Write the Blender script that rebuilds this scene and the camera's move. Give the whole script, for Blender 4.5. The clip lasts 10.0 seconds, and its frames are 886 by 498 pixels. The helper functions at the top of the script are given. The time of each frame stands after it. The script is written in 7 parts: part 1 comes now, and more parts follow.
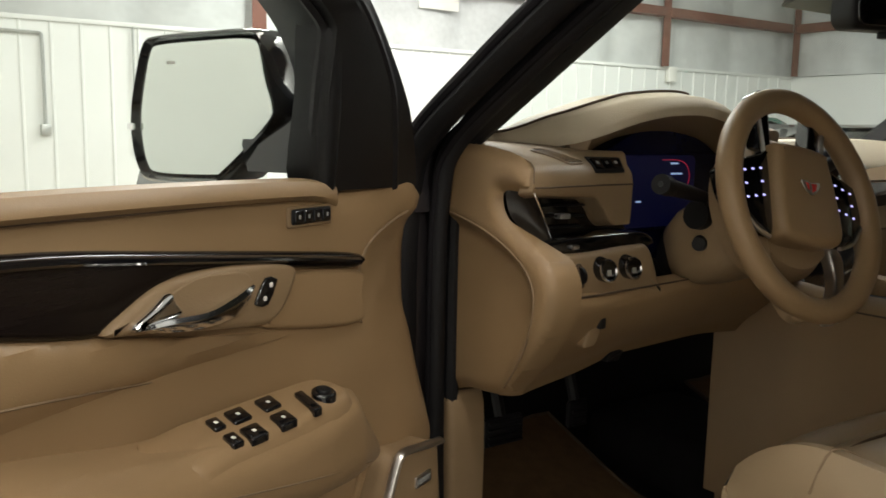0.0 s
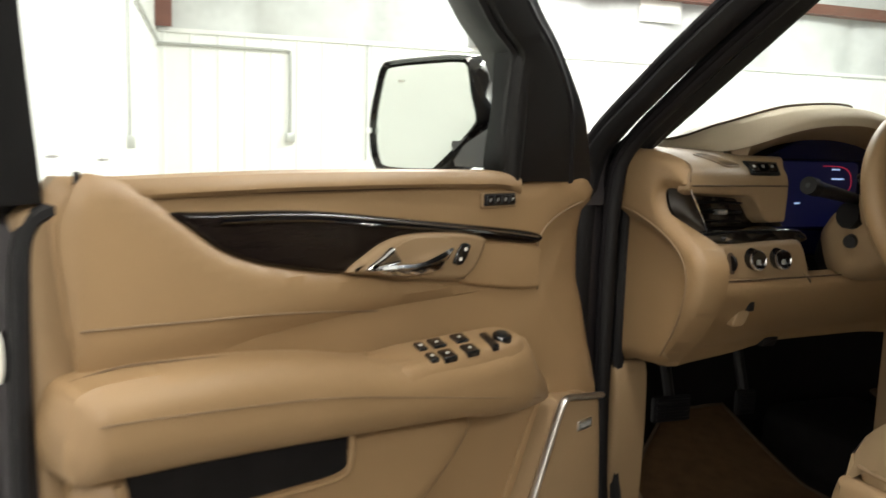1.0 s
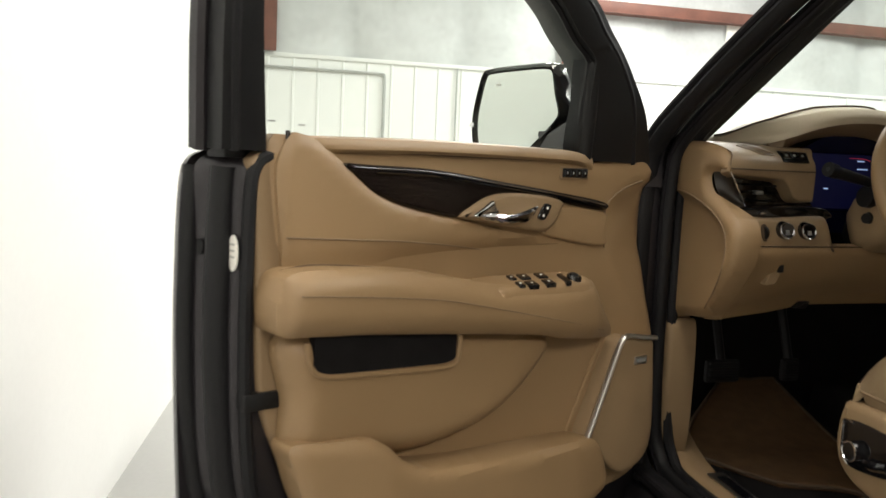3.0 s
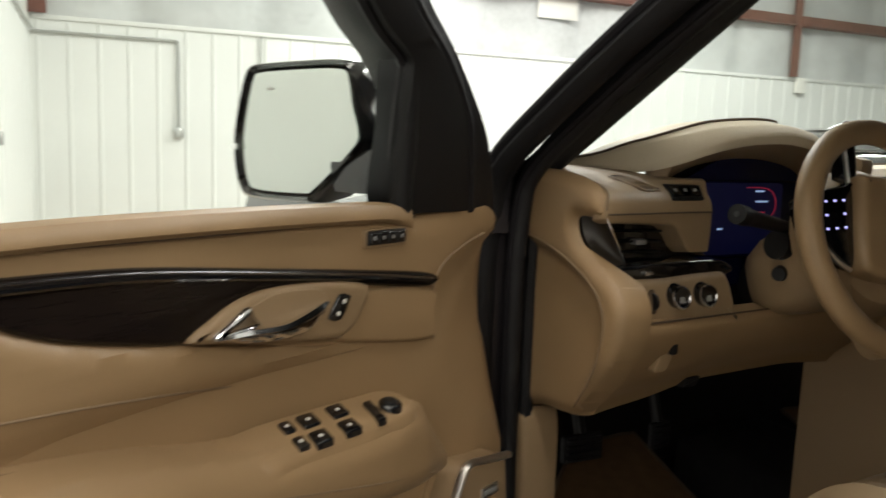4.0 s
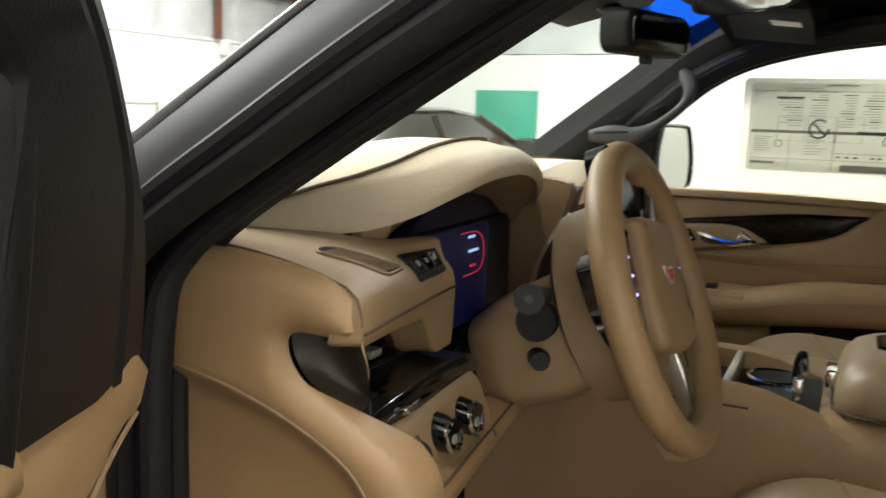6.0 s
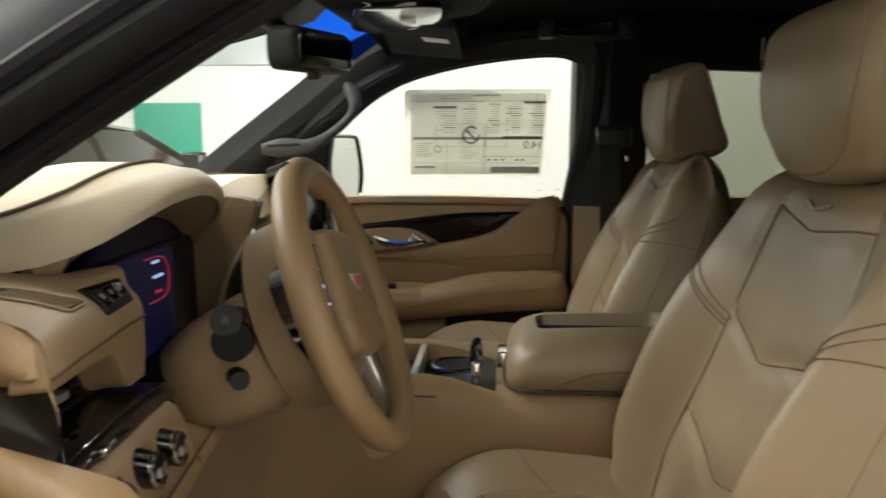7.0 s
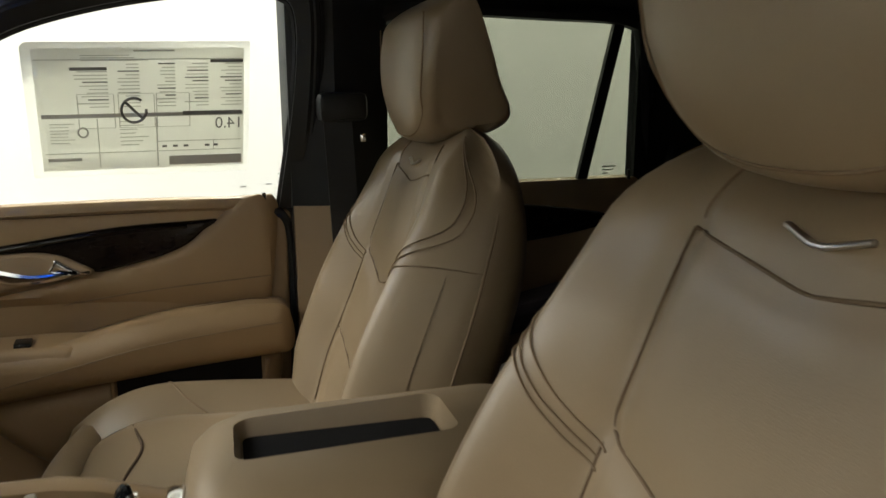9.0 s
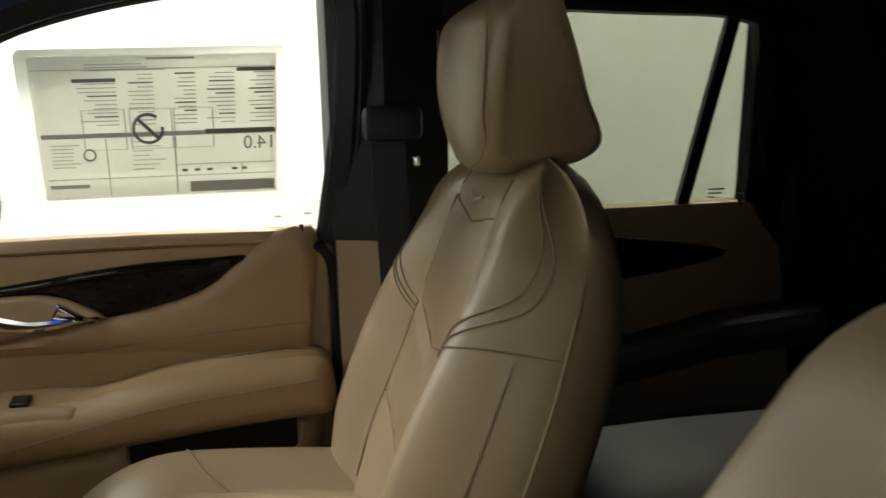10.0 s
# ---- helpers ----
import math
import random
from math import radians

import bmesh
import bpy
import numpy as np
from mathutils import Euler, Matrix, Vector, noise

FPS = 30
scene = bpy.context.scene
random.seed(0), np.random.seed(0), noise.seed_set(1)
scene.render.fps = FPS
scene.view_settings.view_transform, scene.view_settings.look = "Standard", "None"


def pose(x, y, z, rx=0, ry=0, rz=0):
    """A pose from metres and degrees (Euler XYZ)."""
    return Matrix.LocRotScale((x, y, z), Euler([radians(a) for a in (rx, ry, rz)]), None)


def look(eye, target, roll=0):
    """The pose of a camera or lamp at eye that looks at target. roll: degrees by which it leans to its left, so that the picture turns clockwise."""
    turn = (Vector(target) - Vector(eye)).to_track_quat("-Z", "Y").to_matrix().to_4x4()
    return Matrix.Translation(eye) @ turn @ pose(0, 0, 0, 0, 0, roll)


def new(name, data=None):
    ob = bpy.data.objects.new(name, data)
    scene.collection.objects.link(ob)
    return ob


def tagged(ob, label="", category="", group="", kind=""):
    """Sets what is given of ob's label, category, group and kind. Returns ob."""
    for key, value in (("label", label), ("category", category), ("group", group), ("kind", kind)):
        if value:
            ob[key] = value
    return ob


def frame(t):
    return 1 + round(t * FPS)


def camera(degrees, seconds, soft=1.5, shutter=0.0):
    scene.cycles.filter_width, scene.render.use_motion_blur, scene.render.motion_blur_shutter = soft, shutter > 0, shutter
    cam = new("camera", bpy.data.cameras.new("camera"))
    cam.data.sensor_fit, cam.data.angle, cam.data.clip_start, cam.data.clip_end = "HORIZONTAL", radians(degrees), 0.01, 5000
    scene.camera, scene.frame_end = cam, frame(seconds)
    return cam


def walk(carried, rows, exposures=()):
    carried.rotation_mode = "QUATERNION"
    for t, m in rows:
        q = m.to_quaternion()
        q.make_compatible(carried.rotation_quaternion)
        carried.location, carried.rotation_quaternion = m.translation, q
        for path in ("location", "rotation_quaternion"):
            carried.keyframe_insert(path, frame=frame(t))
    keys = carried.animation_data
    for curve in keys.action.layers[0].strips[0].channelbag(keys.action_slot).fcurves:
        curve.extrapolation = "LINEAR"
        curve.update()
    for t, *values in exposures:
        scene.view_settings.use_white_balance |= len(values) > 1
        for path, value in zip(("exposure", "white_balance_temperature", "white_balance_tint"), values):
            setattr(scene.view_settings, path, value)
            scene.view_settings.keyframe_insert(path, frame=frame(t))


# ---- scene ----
cam = camera(55.0, 10.0, 1.5, 0.35)
PATH = [
    (0, (-1.588, -1.074, 1.323), (-0.47, 0.561, 1.046), 1.0),
    (0.5, (-1.604, -1.123, 1.325), (-0.633, 0.606, 1.064), 1.2),
    (1, (-1.67, -1.337, 1.312), (-0.993, 0.527, 1.052), 1.7),
    (1.5, (-1.779, -1.619, 1.254), (-1.226, 0.286, 0.998), 2.1),
    (2, (-1.875, -1.877, 1.24), (-1.379, 0.044, 0.988), 2.2),
    (2.2, (-1.899, -1.893, 1.228), (-1.4, 0.027, 0.974), 2.2),
    (3.3, (-1.725, -1.524, 1.254), (-1.223, 0.402, 1.058), 2.9),
    (3.5, (-1.665, -1.389, 1.331), (-1.075, 0.501, 1.052), 2.3),
    (4, (-1.567, -1.143, 1.351), (-0.679, 0.629, 1.082), 2.0),
    (4.5, (-1.43, -0.946, 1.352), (-0.266, 0.66, 1.095), 1.1),
    (5, (-1.333, -0.779, 1.373), (0.047, 0.646, 1.123), 0.7),
    (5.2, (-1.338, -0.706, 1.411), (0.142, 0.598, 1.084), 1.4),
    (6.3, (-1.405, -0.504, 1.428), (0.458, 0.164, 1.136), 0.7),
    (6.5, (-1.411, -0.503, 1.434), (0.497, 0.018, 1.139), 0.2),
    (7, (-1.411, -0.516, 1.43), (0.563, -0.381, 1.139), -0.1),
    (7.5, (-1.371, -0.522, 1.425), (0.606, -0.586, 1.126), -0.4),
    (8, (-1.183, -0.559, 1.422), (0.783, -0.743, 1.105), -0.7),
    (8.5, (-0.973, -0.596, 1.408), (0.955, -1.012, 1.082), -0.7),
    (9, (-0.792, -0.583, 1.412), (1.116, -1.068, 1.062), -1.2),
    (9.5, (-0.651, -0.612, 1.426), (1.256, -1.099, 1.071), -1.6),
    (10, (-0.526, -0.66, 1.441), (1.417, -0.97, 1.08), -1.6),
]
STOPS = ((0, -0.5), (0.5, -0.3), (1.0, 0.06), (1.5, 0.0), (2.0, -0.08), (3.5, -0.45), (4.0, -0.5), (4.5, -0.45), (5.0, -0.05), (6.5, 0.20), (7.5, -0.06), (8.5, 0.14), (9.0, 0.15), (10.0, 0.36))
walk(cam, [(t, look(e, g, r)) for t, e, g, r in PATH], STOPS)

# ---- world and lights ----
world = bpy.data.worlds.new("world")
world.use_nodes = True
scene.world = world
world.node_tree.nodes["Background"].inputs[0].default_value = (0.9, 0.95, 1.0, 1)
world.node_tree.nodes["Background"].inputs[1].default_value = 0.025


# ---- materials ----
def mat(name, color, rough=0.5, metal=0.0, var=0.12, scale=8.0, fine=300.0, bump=0.0, bump2=0.0, coat=0.0, stretch=(1, 1, 1), spec=0.5, object_var=0.0):
    m = bpy.data.materials.new(name)
    m.use_nodes = True
    nt = m.node_tree
    b = nt.nodes["Principled BSDF"]
    b.inputs["Metallic"].default_value = metal
    b.inputs["Coat Weight"].default_value = coat
    b.inputs["Coat Roughness"].default_value = 0.06
    b.inputs["Specular IOR Level"].default_value = spec
    tc = nt.nodes.new("ShaderNodeTexCoord")
    mp = nt.nodes.new("ShaderNodeMapping")
    mp.inputs["Scale"].default_value = stretch
    nt.links.new(tc.outputs["Object"], mp.inputs[0])
    n1 = nt.nodes.new("ShaderNodeTexNoise")
    n1.inputs["Scale"].default_value = scale
    n1.inputs["Detail"].default_value = 5
    n2 = nt.nodes.new("ShaderNodeTexNoise")
    n2.inputs["Scale"].default_value = fine
    n2.inputs["Detail"].default_value = 2
    nt.links.new(mp.outputs[0], n1.inputs[0])
    nt.links.new(mp.outputs[0], n2.inputs[0])
    mix = nt.nodes.new("ShaderNodeMath")
    mix.operation = "MULTIPLY_ADD"
    nt.links.new(n2.outputs[0], mix.inputs[0])
    mix.inputs[1].default_value = 0.35
    nt.links.new(n1.outputs[0], mix.inputs[2])
    ramp = nt.nodes.new("ShaderNodeValToRGB")
    ramp.color_ramp.elements[0].position, ramp.color_ramp.elements[1].position = 0.35, 1.0
    ramp.color_ramp.elements[0].color = (*[c * (1 - var) for c in color], 1)
    ramp.color_ramp.elements[1].color = (*[min(1, c * (1 + var)) for c in color], 1)
    nt.links.new(mix.outputs[0], ramp.inputs[0])
    nt.links.new(ramp.outputs[0], b.inputs["Base Color"])
    rr = nt.nodes.new("ShaderNodeMapRange")
    rr.inputs["To Min"].default_value = max(0.02, rough * 0.85)
    rr.inputs["To Max"].default_value = min(1, rough * 1.15)
    nt.links.new(n1.outputs[0], rr.inputs[0])
    nt.links.new(rr.outputs[0], b.inputs["Roughness"])
    if bump or bump2:
        bp = nt.nodes.new("ShaderNodeBump")
        bp.inputs["Strength"].default_value = bump
        bp.inputs["Distance"].default_value = 0.002
        nt.links.new(n2.outputs[0], bp.inputs["Height"])
        bq = nt.nodes.new("ShaderNodeBump")
        bq.inputs["Strength"].default_value = bump2
        bq.inputs["Distance"].default_value = 0.02
        nt.links.new(n1.outputs[0], bq.inputs["Height"])
        nt.links.new(bp.outputs[0], bq.inputs["Normal"])
        nt.links.new(bq.outputs[0], b.inputs["Normal"])
    return m


def glow(name, color, strength):
    m = bpy.data.materials.new(name)
    m.use_nodes = True
    b = m.node_tree.nodes["Principled BSDF"]
    b.inputs["Base Color"].default_value = (*color, 1)
    b.inputs["Emission Color"].default_value = (*color, 1)
    b.inputs["Emission Strength"].default_value = strength
    return m


def clear_glass(name, tint, gloss=0.05):
    """Thin pane: straight-through transparency with a faint mirror-like gloss."""
    m = bpy.data.materials.new(name)
    m.use_nodes = True
    nt = m.node_tree
    nt.nodes.remove(nt.nodes["Principled BSDF"])
    tr = nt.nodes.new("ShaderNodeBsdfTransparent")
    tr.inputs[0].default_value = (*tint, 1)
    gl = nt.nodes.new("ShaderNodeBsdfGlossy")
    gl.inputs["Roughness"].default_value = 0.01
    mx = nt.nodes.new("ShaderNodeMixShader")
    lw = nt.nodes.new("ShaderNodeLayerWeight")
    lw.inputs[0].default_value = 0.5
    pw = nt.nodes.new("ShaderNodeMath")
    pw.operation = "POWER"
    pw.inputs[1].default_value = 4.0
    nt.links.new(lw.outputs["Facing"], pw.inputs[0])
    ma = nt.nodes.new("ShaderNodeMath")
    ma.operation = "MULTIPLY_ADD"
    ma.inputs[1].default_value, ma.inputs[2].default_value = 0.05, gloss
    nt.links.new(pw.outputs[0], ma.inputs[0])
    nt.links.new(ma.outputs[0], mx.inputs[0])
    nt.links.new(tr.outputs[0], mx.inputs[1])
    nt.links.new(gl.outputs[0], mx.inputs[2])
    nt.links.new(mx.outputs[0], nt.nodes["Material Output"].inputs[0])
    return m


def thin_sheet(name, color):
    """Paper that lets part of the light from behind through."""
    m = mat(name, color, 0.8, var=0.04, scale=4)
    nt = m.node_tree
    b, out = nt.nodes["Principled BSDF"], nt.nodes["Material Output"]
    tl = nt.nodes.new("ShaderNodeBsdfTranslucent")
    tl.inputs[0].default_value = (*color, 1)
    mx = nt.nodes.new("ShaderNodeMixShader")
    mx.inputs[0].default_value = 0.65
    nt.links.new(b.outputs[0], mx.inputs[1])
    nt.links.new(tl.outputs[0], mx.inputs[2])
    nt.links.new(mx.outputs[0], out.inputs[0])
    return m


TAN = (0.292, 0.190, 0.096)
M = dict(
    leather=mat("leather_tan", TAN, 0.48, var=0.07, scale=5, fine=800, bump=0.12, bump2=0.03),
    seat=mat("seat_leather", (0.264, 0.191, 0.113), 0.40, var=0.06, scale=5, fine=800, bump=0.10, bump2=0.03),
    # tan of the dash top, raised to carry the bright light on it
    light=mat("lit_dash_top_vinyl", (0.56, 0.485, 0.355), 0.55, var=0.05, scale=5, fine=500, bump=0.35),
    hard=mat("tan_plastic", (0.265, 0.180, 0.098), 0.5, var=0.06, scale=7, fine=600, bump=0.25),
    seam=mat("dark_seam", (0.075, 0.047, 0.026), 0.8, var=0.2, fine=900),
    tuck=mat("seat_seam", (0.15, 0.10, 0.056), 0.8, var=0.2, fine=900),
    stitch=mat("stitching", (0.215, 0.147, 0.085), 0.75, var=0.2, fine=900),
    wood=mat("gloss_dark_wood", (0.010, 0.007, 0.006), 0.14, var=0.3, scale=6, fine=60, coat=0.12, spec=0.2, stretch=(1, 9, 22)),
    black=mat("black_plastic", (0.0065, 0.0065, 0.007), 0.5, var=0.2, fine=600, bump=0.2, spec=0.35),
    gloss=mat("piano_black", (0.006, 0.006, 0.007), 0.08, var=0.2, coat=0.6),
    smoky=mat("smoky_panel", (0.030, 0.024, 0.018), 0.32, var=0.15, fine=300, spec=0.35),
    rubber=mat("black_rubber", (0.007, 0.0068, 0.0078), 0.6, var=0.25, scale=20, bump=0.2, spec=0.35),
    paint=mat("dark_metallic_paint", (0.030, 0.027, 0.030), 0.34, metal=0.55, var=0.2, scale=3, fine=1500, coat=0.35),
    pillar=mat("satin_pillar_paint", (0.014, 0.013, 0.0145), 0.55, metal=0.0, var=0.15, scale=3, fine=1500, spec=0.06),
    etch=mat("etched_glass_mark", (0.42, 0.43, 0.42), 0.8, var=0.05),
    trim=mat("charcoal_trim_cloth", (0.020, 0.020, 0.020), 0.85, var=0.15, scale=9, fine=700, bump=0.3, spec=0.2),
    handle=mat("charcoal_grip", (0.030, 0.031, 0.033), 0.45, var=0.1, fine=600, bump=0.15, spec=0.4),
    liner=mat("black_headliner", (0.008, 0.008, 0.0078), 0.95, var=0.15, scale=9, fine=700, bump=0.3, spec=0.1),
    chrome=mat("chrome", (0.82, 0.82, 0.83), 0.13, metal=1.0, var=0.04),
    satin=mat("satin_aluminium", (0.62, 0.60, 0.57), 0.32, metal=1.0, var=0.06, fine=900, stretch=(1, 1, 8)),
    mirror=mat("mirror_glass", (0.66, 0.70, 0.66), 0.02, metal=1.0, var=0.01),
    mat_tan=mat("tan_carpet", (0.125, 0.072, 0.036), 0.95, var=0.3, scale=30, fine=900, bump=0.9, spec=0.1),
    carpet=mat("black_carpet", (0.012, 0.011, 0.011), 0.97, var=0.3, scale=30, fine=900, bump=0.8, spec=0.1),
    # grey of the second row, darkened to hold the rear cabin's shade
    shaded_grey=mat("shaded_rear_leather", (0.062, 0.048, 0.055), 0.6, var=0.1, fine=400, bump=0.3, spec=0.2),
    paper=thin_sheet("printed_paper", (0.87, 0.87, 0.825)),
    sleeve=thin_sheet("clear_sleeve", (0.90, 0.90, 0.85)),
    ink=mat("grey_ink", (0.46, 0.45, 0.41), 0.85, var=0.05),
    ink2=mat("dark_ink", (0.19, 0.19, 0.18), 0.85, var=0.05),
    white=mat("white_label", (0.82, 0.80, 0.74), 0.6, var=0.05),
    red=mat("red_plastic", (0.62, 0.03, 0.02), 0.4, var=0.08),
    wall=mat("white_metal_panel", (0.80, 0.805, 0.775), 0.42, var=0.05, scale=1.2, fine=30, bump2=0.05),
    board=mat("white_wall_board", (0.84, 0.825, 0.80), 0.6, var=0.04, scale=0.8, fine=40),
    foil=mat("insulation_facing", (0.56, 0.57, 0.56), 0.5, var=0.22, scale=1.6, fine=14, bump=0.6, bump2=0.9),
    steel=mat("primer_red_steel", (0.16, 0.062, 0.042), 0.6, var=0.3, scale=6, fine=80, bump=0.2),
    floor=mat("sealed_grey_floor", (0.36, 0.355, 0.34), 0.4, var=0.1, scale=1.5, fine=60, bump=0.06),
    rough=mat("worn_tan_concrete", (0.33, 0.285, 0.23), 0.85, var=0.3, scale=5, fine=70, bump=0.5),
    conduit=mat("galvanised_conduit", (0.50, 0.51, 0.49), 0.4, metal=0.7, var=0.1),
    teal=mat("teal_door_paint", (0.012, 0.33, 0.22), 0.5, var=0.1),
    silver=mat("silver_car_paint", (0.55, 0.56, 0.56), 0.25, metal=0.5, var=0.05, coat=0.8),
    charcoal=mat("charcoal_car_paint", (0.06, 0.058, 0.06), 0.18, metal=0.4, var=0.1, coat=1.0),
    tyre=mat("tyre_rubber", (0.012, 0.012, 0.012), 0.8, var=0.2, bump=0.2),
    screen=mat("blue_black_screen", (0.003, 0.004, 0.022), 0.25, var=0.1, spec=0.2),
    lit_white=glow("lit_icon_violet", (0.50, 0.46, 1.0), 2.0),
    lit_text=glow("lit_text_blue", (0.45, 0.62, 1.0), 0.6),
    lit_red=glow("lit_arc_red", (0.8, 0.04, 0.10), 0.22),
    lit_blue=glow("dim_blue_display", (0.0035, 0.005, 0.040), 0.22),
    tube=glow("fluorescent_tube", (1.0, 0.97, 0.90), 22.0),
    blue=clear_glass("blue_shade_band", (0.10, 0.34, 0.92), 0.01),
    vis=mat("hi_vis_cloth", (0.45, 0.75, 0.08), 0.8, var=0.15),
    glass=clear_glass("window_glass", (0.97, 0.99, 0.975), 0.02),
    screen_glass=clear_glass("windshield_glass", (0.95, 0.975, 0.96), 0.008),
    tint=clear_glass("privacy_glass", (0.50, 0.525, 0.47), 0.01),
)


# ---- builders ----
def thing(name, label, category, m=None, group="", kind="", local=False):
    ob = new(name)
    ob.empty_display_size = 0.05
    ob.matrix_world = m or Matrix()
    ob["built_local"] = 1 if local else 0
    return tagged(ob, label, category, group, kind)


def part(name, bm, material, parent=None, label="", angle=38):
    bmesh.ops.recalc_face_normals(bm, faces=bm.faces)
    me = bpy.data.meshes.new(name)
    bm.to_mesh(me)
    bm.free()
    me.polygons.foreach_set("use_smooth", [True] * len(me.polygons))
    me.set_sharp_from_angle(angle=radians(angle))
    me.materials.append(M[material])
    ob = new(name, me)
    if parent:
        ob.parent = parent
        if parent.type == "EMPTY" and not parent["built_local"]:
            ob.matrix_parent_inverse = parent.matrix_basis.inverted()
    if label:
        ob["label"] = label
    return ob


def skin(bm, rings, loop=True, caps=(True, True), wrap=False):
    vs = [[bm.verts.new(p) for p in r] for r in rings]
    k = len(vs[0])
    pairs = list(zip(vs, vs[1:])) + ([(vs[-1], vs[0])] if wrap else [])
    for a, b in pairs:
        for i in range(k if loop else k - 1):
            j = (i + 1) % k
            bm.faces.new((a[i], a[j], b[j], b[i]))
    if loop and not wrap:
        if caps[0]:
            bm.faces.new(vs[0])
        if caps[1]:
            bm.faces.new(vs[-1])
    return vs


def loft(rings, **kw):
    bm = bmesh.new()
    skin(bm, rings, **kw)
    return bm


def spline(pts, n=6, closed=False):
    pts = [Vector(p) for p in pts]
    k, out = len(pts), []
    for i in range(k if closed else k - 1):
        p0 = pts[(i - 1) % k] if closed or i else pts[0]
        p1, p2 = pts[i], pts[(i + 1) % k]
        p3 = pts[(i + 2) % k] if closed or i + 2 < k else pts[-1]
        for j in range(n):
            t = j / n
            out.append(0.5 * (2 * p1 + (p2 - p0) * t + (2 * p0 - 5 * p1 + 4 * p2 - p3) * t * t + (3 * p1 - p0 - 3 * p2 + p3) * t ** 3))
    if not closed:
        out.append(pts[-1])
    return out


def tube(pts, r, n=8, closed=False, flat=1.0, up=None, bm=None):
    """Sweeps a round or flattened section along a line. r: one radius, or one for each end."""
    bm = bm or bmesh.new()
    pts = [Vector(p) for p in pts]
    k, rings, side = len(pts), [], None
    for i, p in enumerate(pts):
        a = pts[(i - 1) % k] if closed or i else p
        b = pts[(i + 1) % k] if closed or i < k - 1 else p
        d = (b - a).normalized()
        if up is not None:
            side = d.cross(Vector(up))
        elif side is None:
            side = d.cross(Vector((0.31, 0.2, 0.93)))
        side = (side - d * side.dot(d)).normalized()
        nn = d.cross(side)
        rr = r if isinstance(r, (int, float)) else r[0] + (r[1] - r[0]) * i / (k - 1)
        rings.append([p + (side * math.cos(q) + nn * math.sin(q) * flat) * rr for q in (2 * math.pi * j / n for j in range(n))])
    skin(bm, rings, wrap=closed)
    return bm


def inset(o, r):
    k, out = len(o), []
    area = sum(o[i][0] * o[(i + 1) % k][1] - o[(i + 1) % k][0] * o[i][1] for i in range(k))
    sgn = 1 if area > 0 else -1
    for i in range(k):
        ax, ay = o[i][0] - o[i - 1][0], o[i][1] - o[i - 1][1]
        bx, by = o[(i + 1) % k][0] - o[i][0], o[(i + 1) % k][1] - o[i][1]
        la, lb = math.hypot(ax, ay) or 1, math.hypot(bx, by) or 1
        nx, ny = -(ay / la + by / lb), ax / la + bx / lb
        q = math.hypot(nx, ny) or 1
        out.append((o[i][0] + sgn * r * nx / q, o[i][1] + sgn * r * ny / q))
    return out


def pillow(outline, c0, c1, f, r=0.004, steps=3, bm=None):
    """A rounded slab: a closed outline in a plane, from depth c0 to c1, its edge at c1 rounded by r; f places (a, b, depth).
    Large faces are cut into a grid, so that f may bend them."""
    bm = bm or bmesh.new()
    o = [(p[0], p[1]) for p in outline]
    s = 1 if c1 > c0 else -1
    rings = [[Vector((a, b, c0)) for a, b in o]]
    for j in range(steps + 1):
        q = j / steps * math.pi / 2
        rings.append([Vector((a, b, c1 - s * r * (1 - math.sin(q)))) for a, b in inset(o, r * (1 - math.cos(q)))])
    old = set(bm.verts)
    vs = skin(bm, rings)
    cap = [g for g in vs[-1][0].link_faces if len(g.verts) == len(o)][0]
    cap.material_index = 1
    for axis in (0, 1):
        lo, hi = min(p[axis] for p in o), max(p[axis] for p in o)
        if hi - lo > 0.1:
            n = min(26, int((hi - lo) / 0.028) + 1)
            for k in range(1, n):
                at = [0, 0, 0]
                at[axis] = lo + (hi - lo) * k / n
                no = [0, 0, 0]
                no[axis] = 1
                faces = [g for g in bm.faces if g.material_index == 1]
                geom = faces + list({e for g in faces for e in g.edges}) + list({v for g in faces for v in g.verts})
                bmesh.ops.bisect_plane(bm, geom=geom, plane_co=at, plane_no=no, dist=1e-6)
    for g in bm.faces:
        g.material_index = 0
    for v in bm.verts:
        if v not in old:
            v.co = f(*v.co)
    return bm


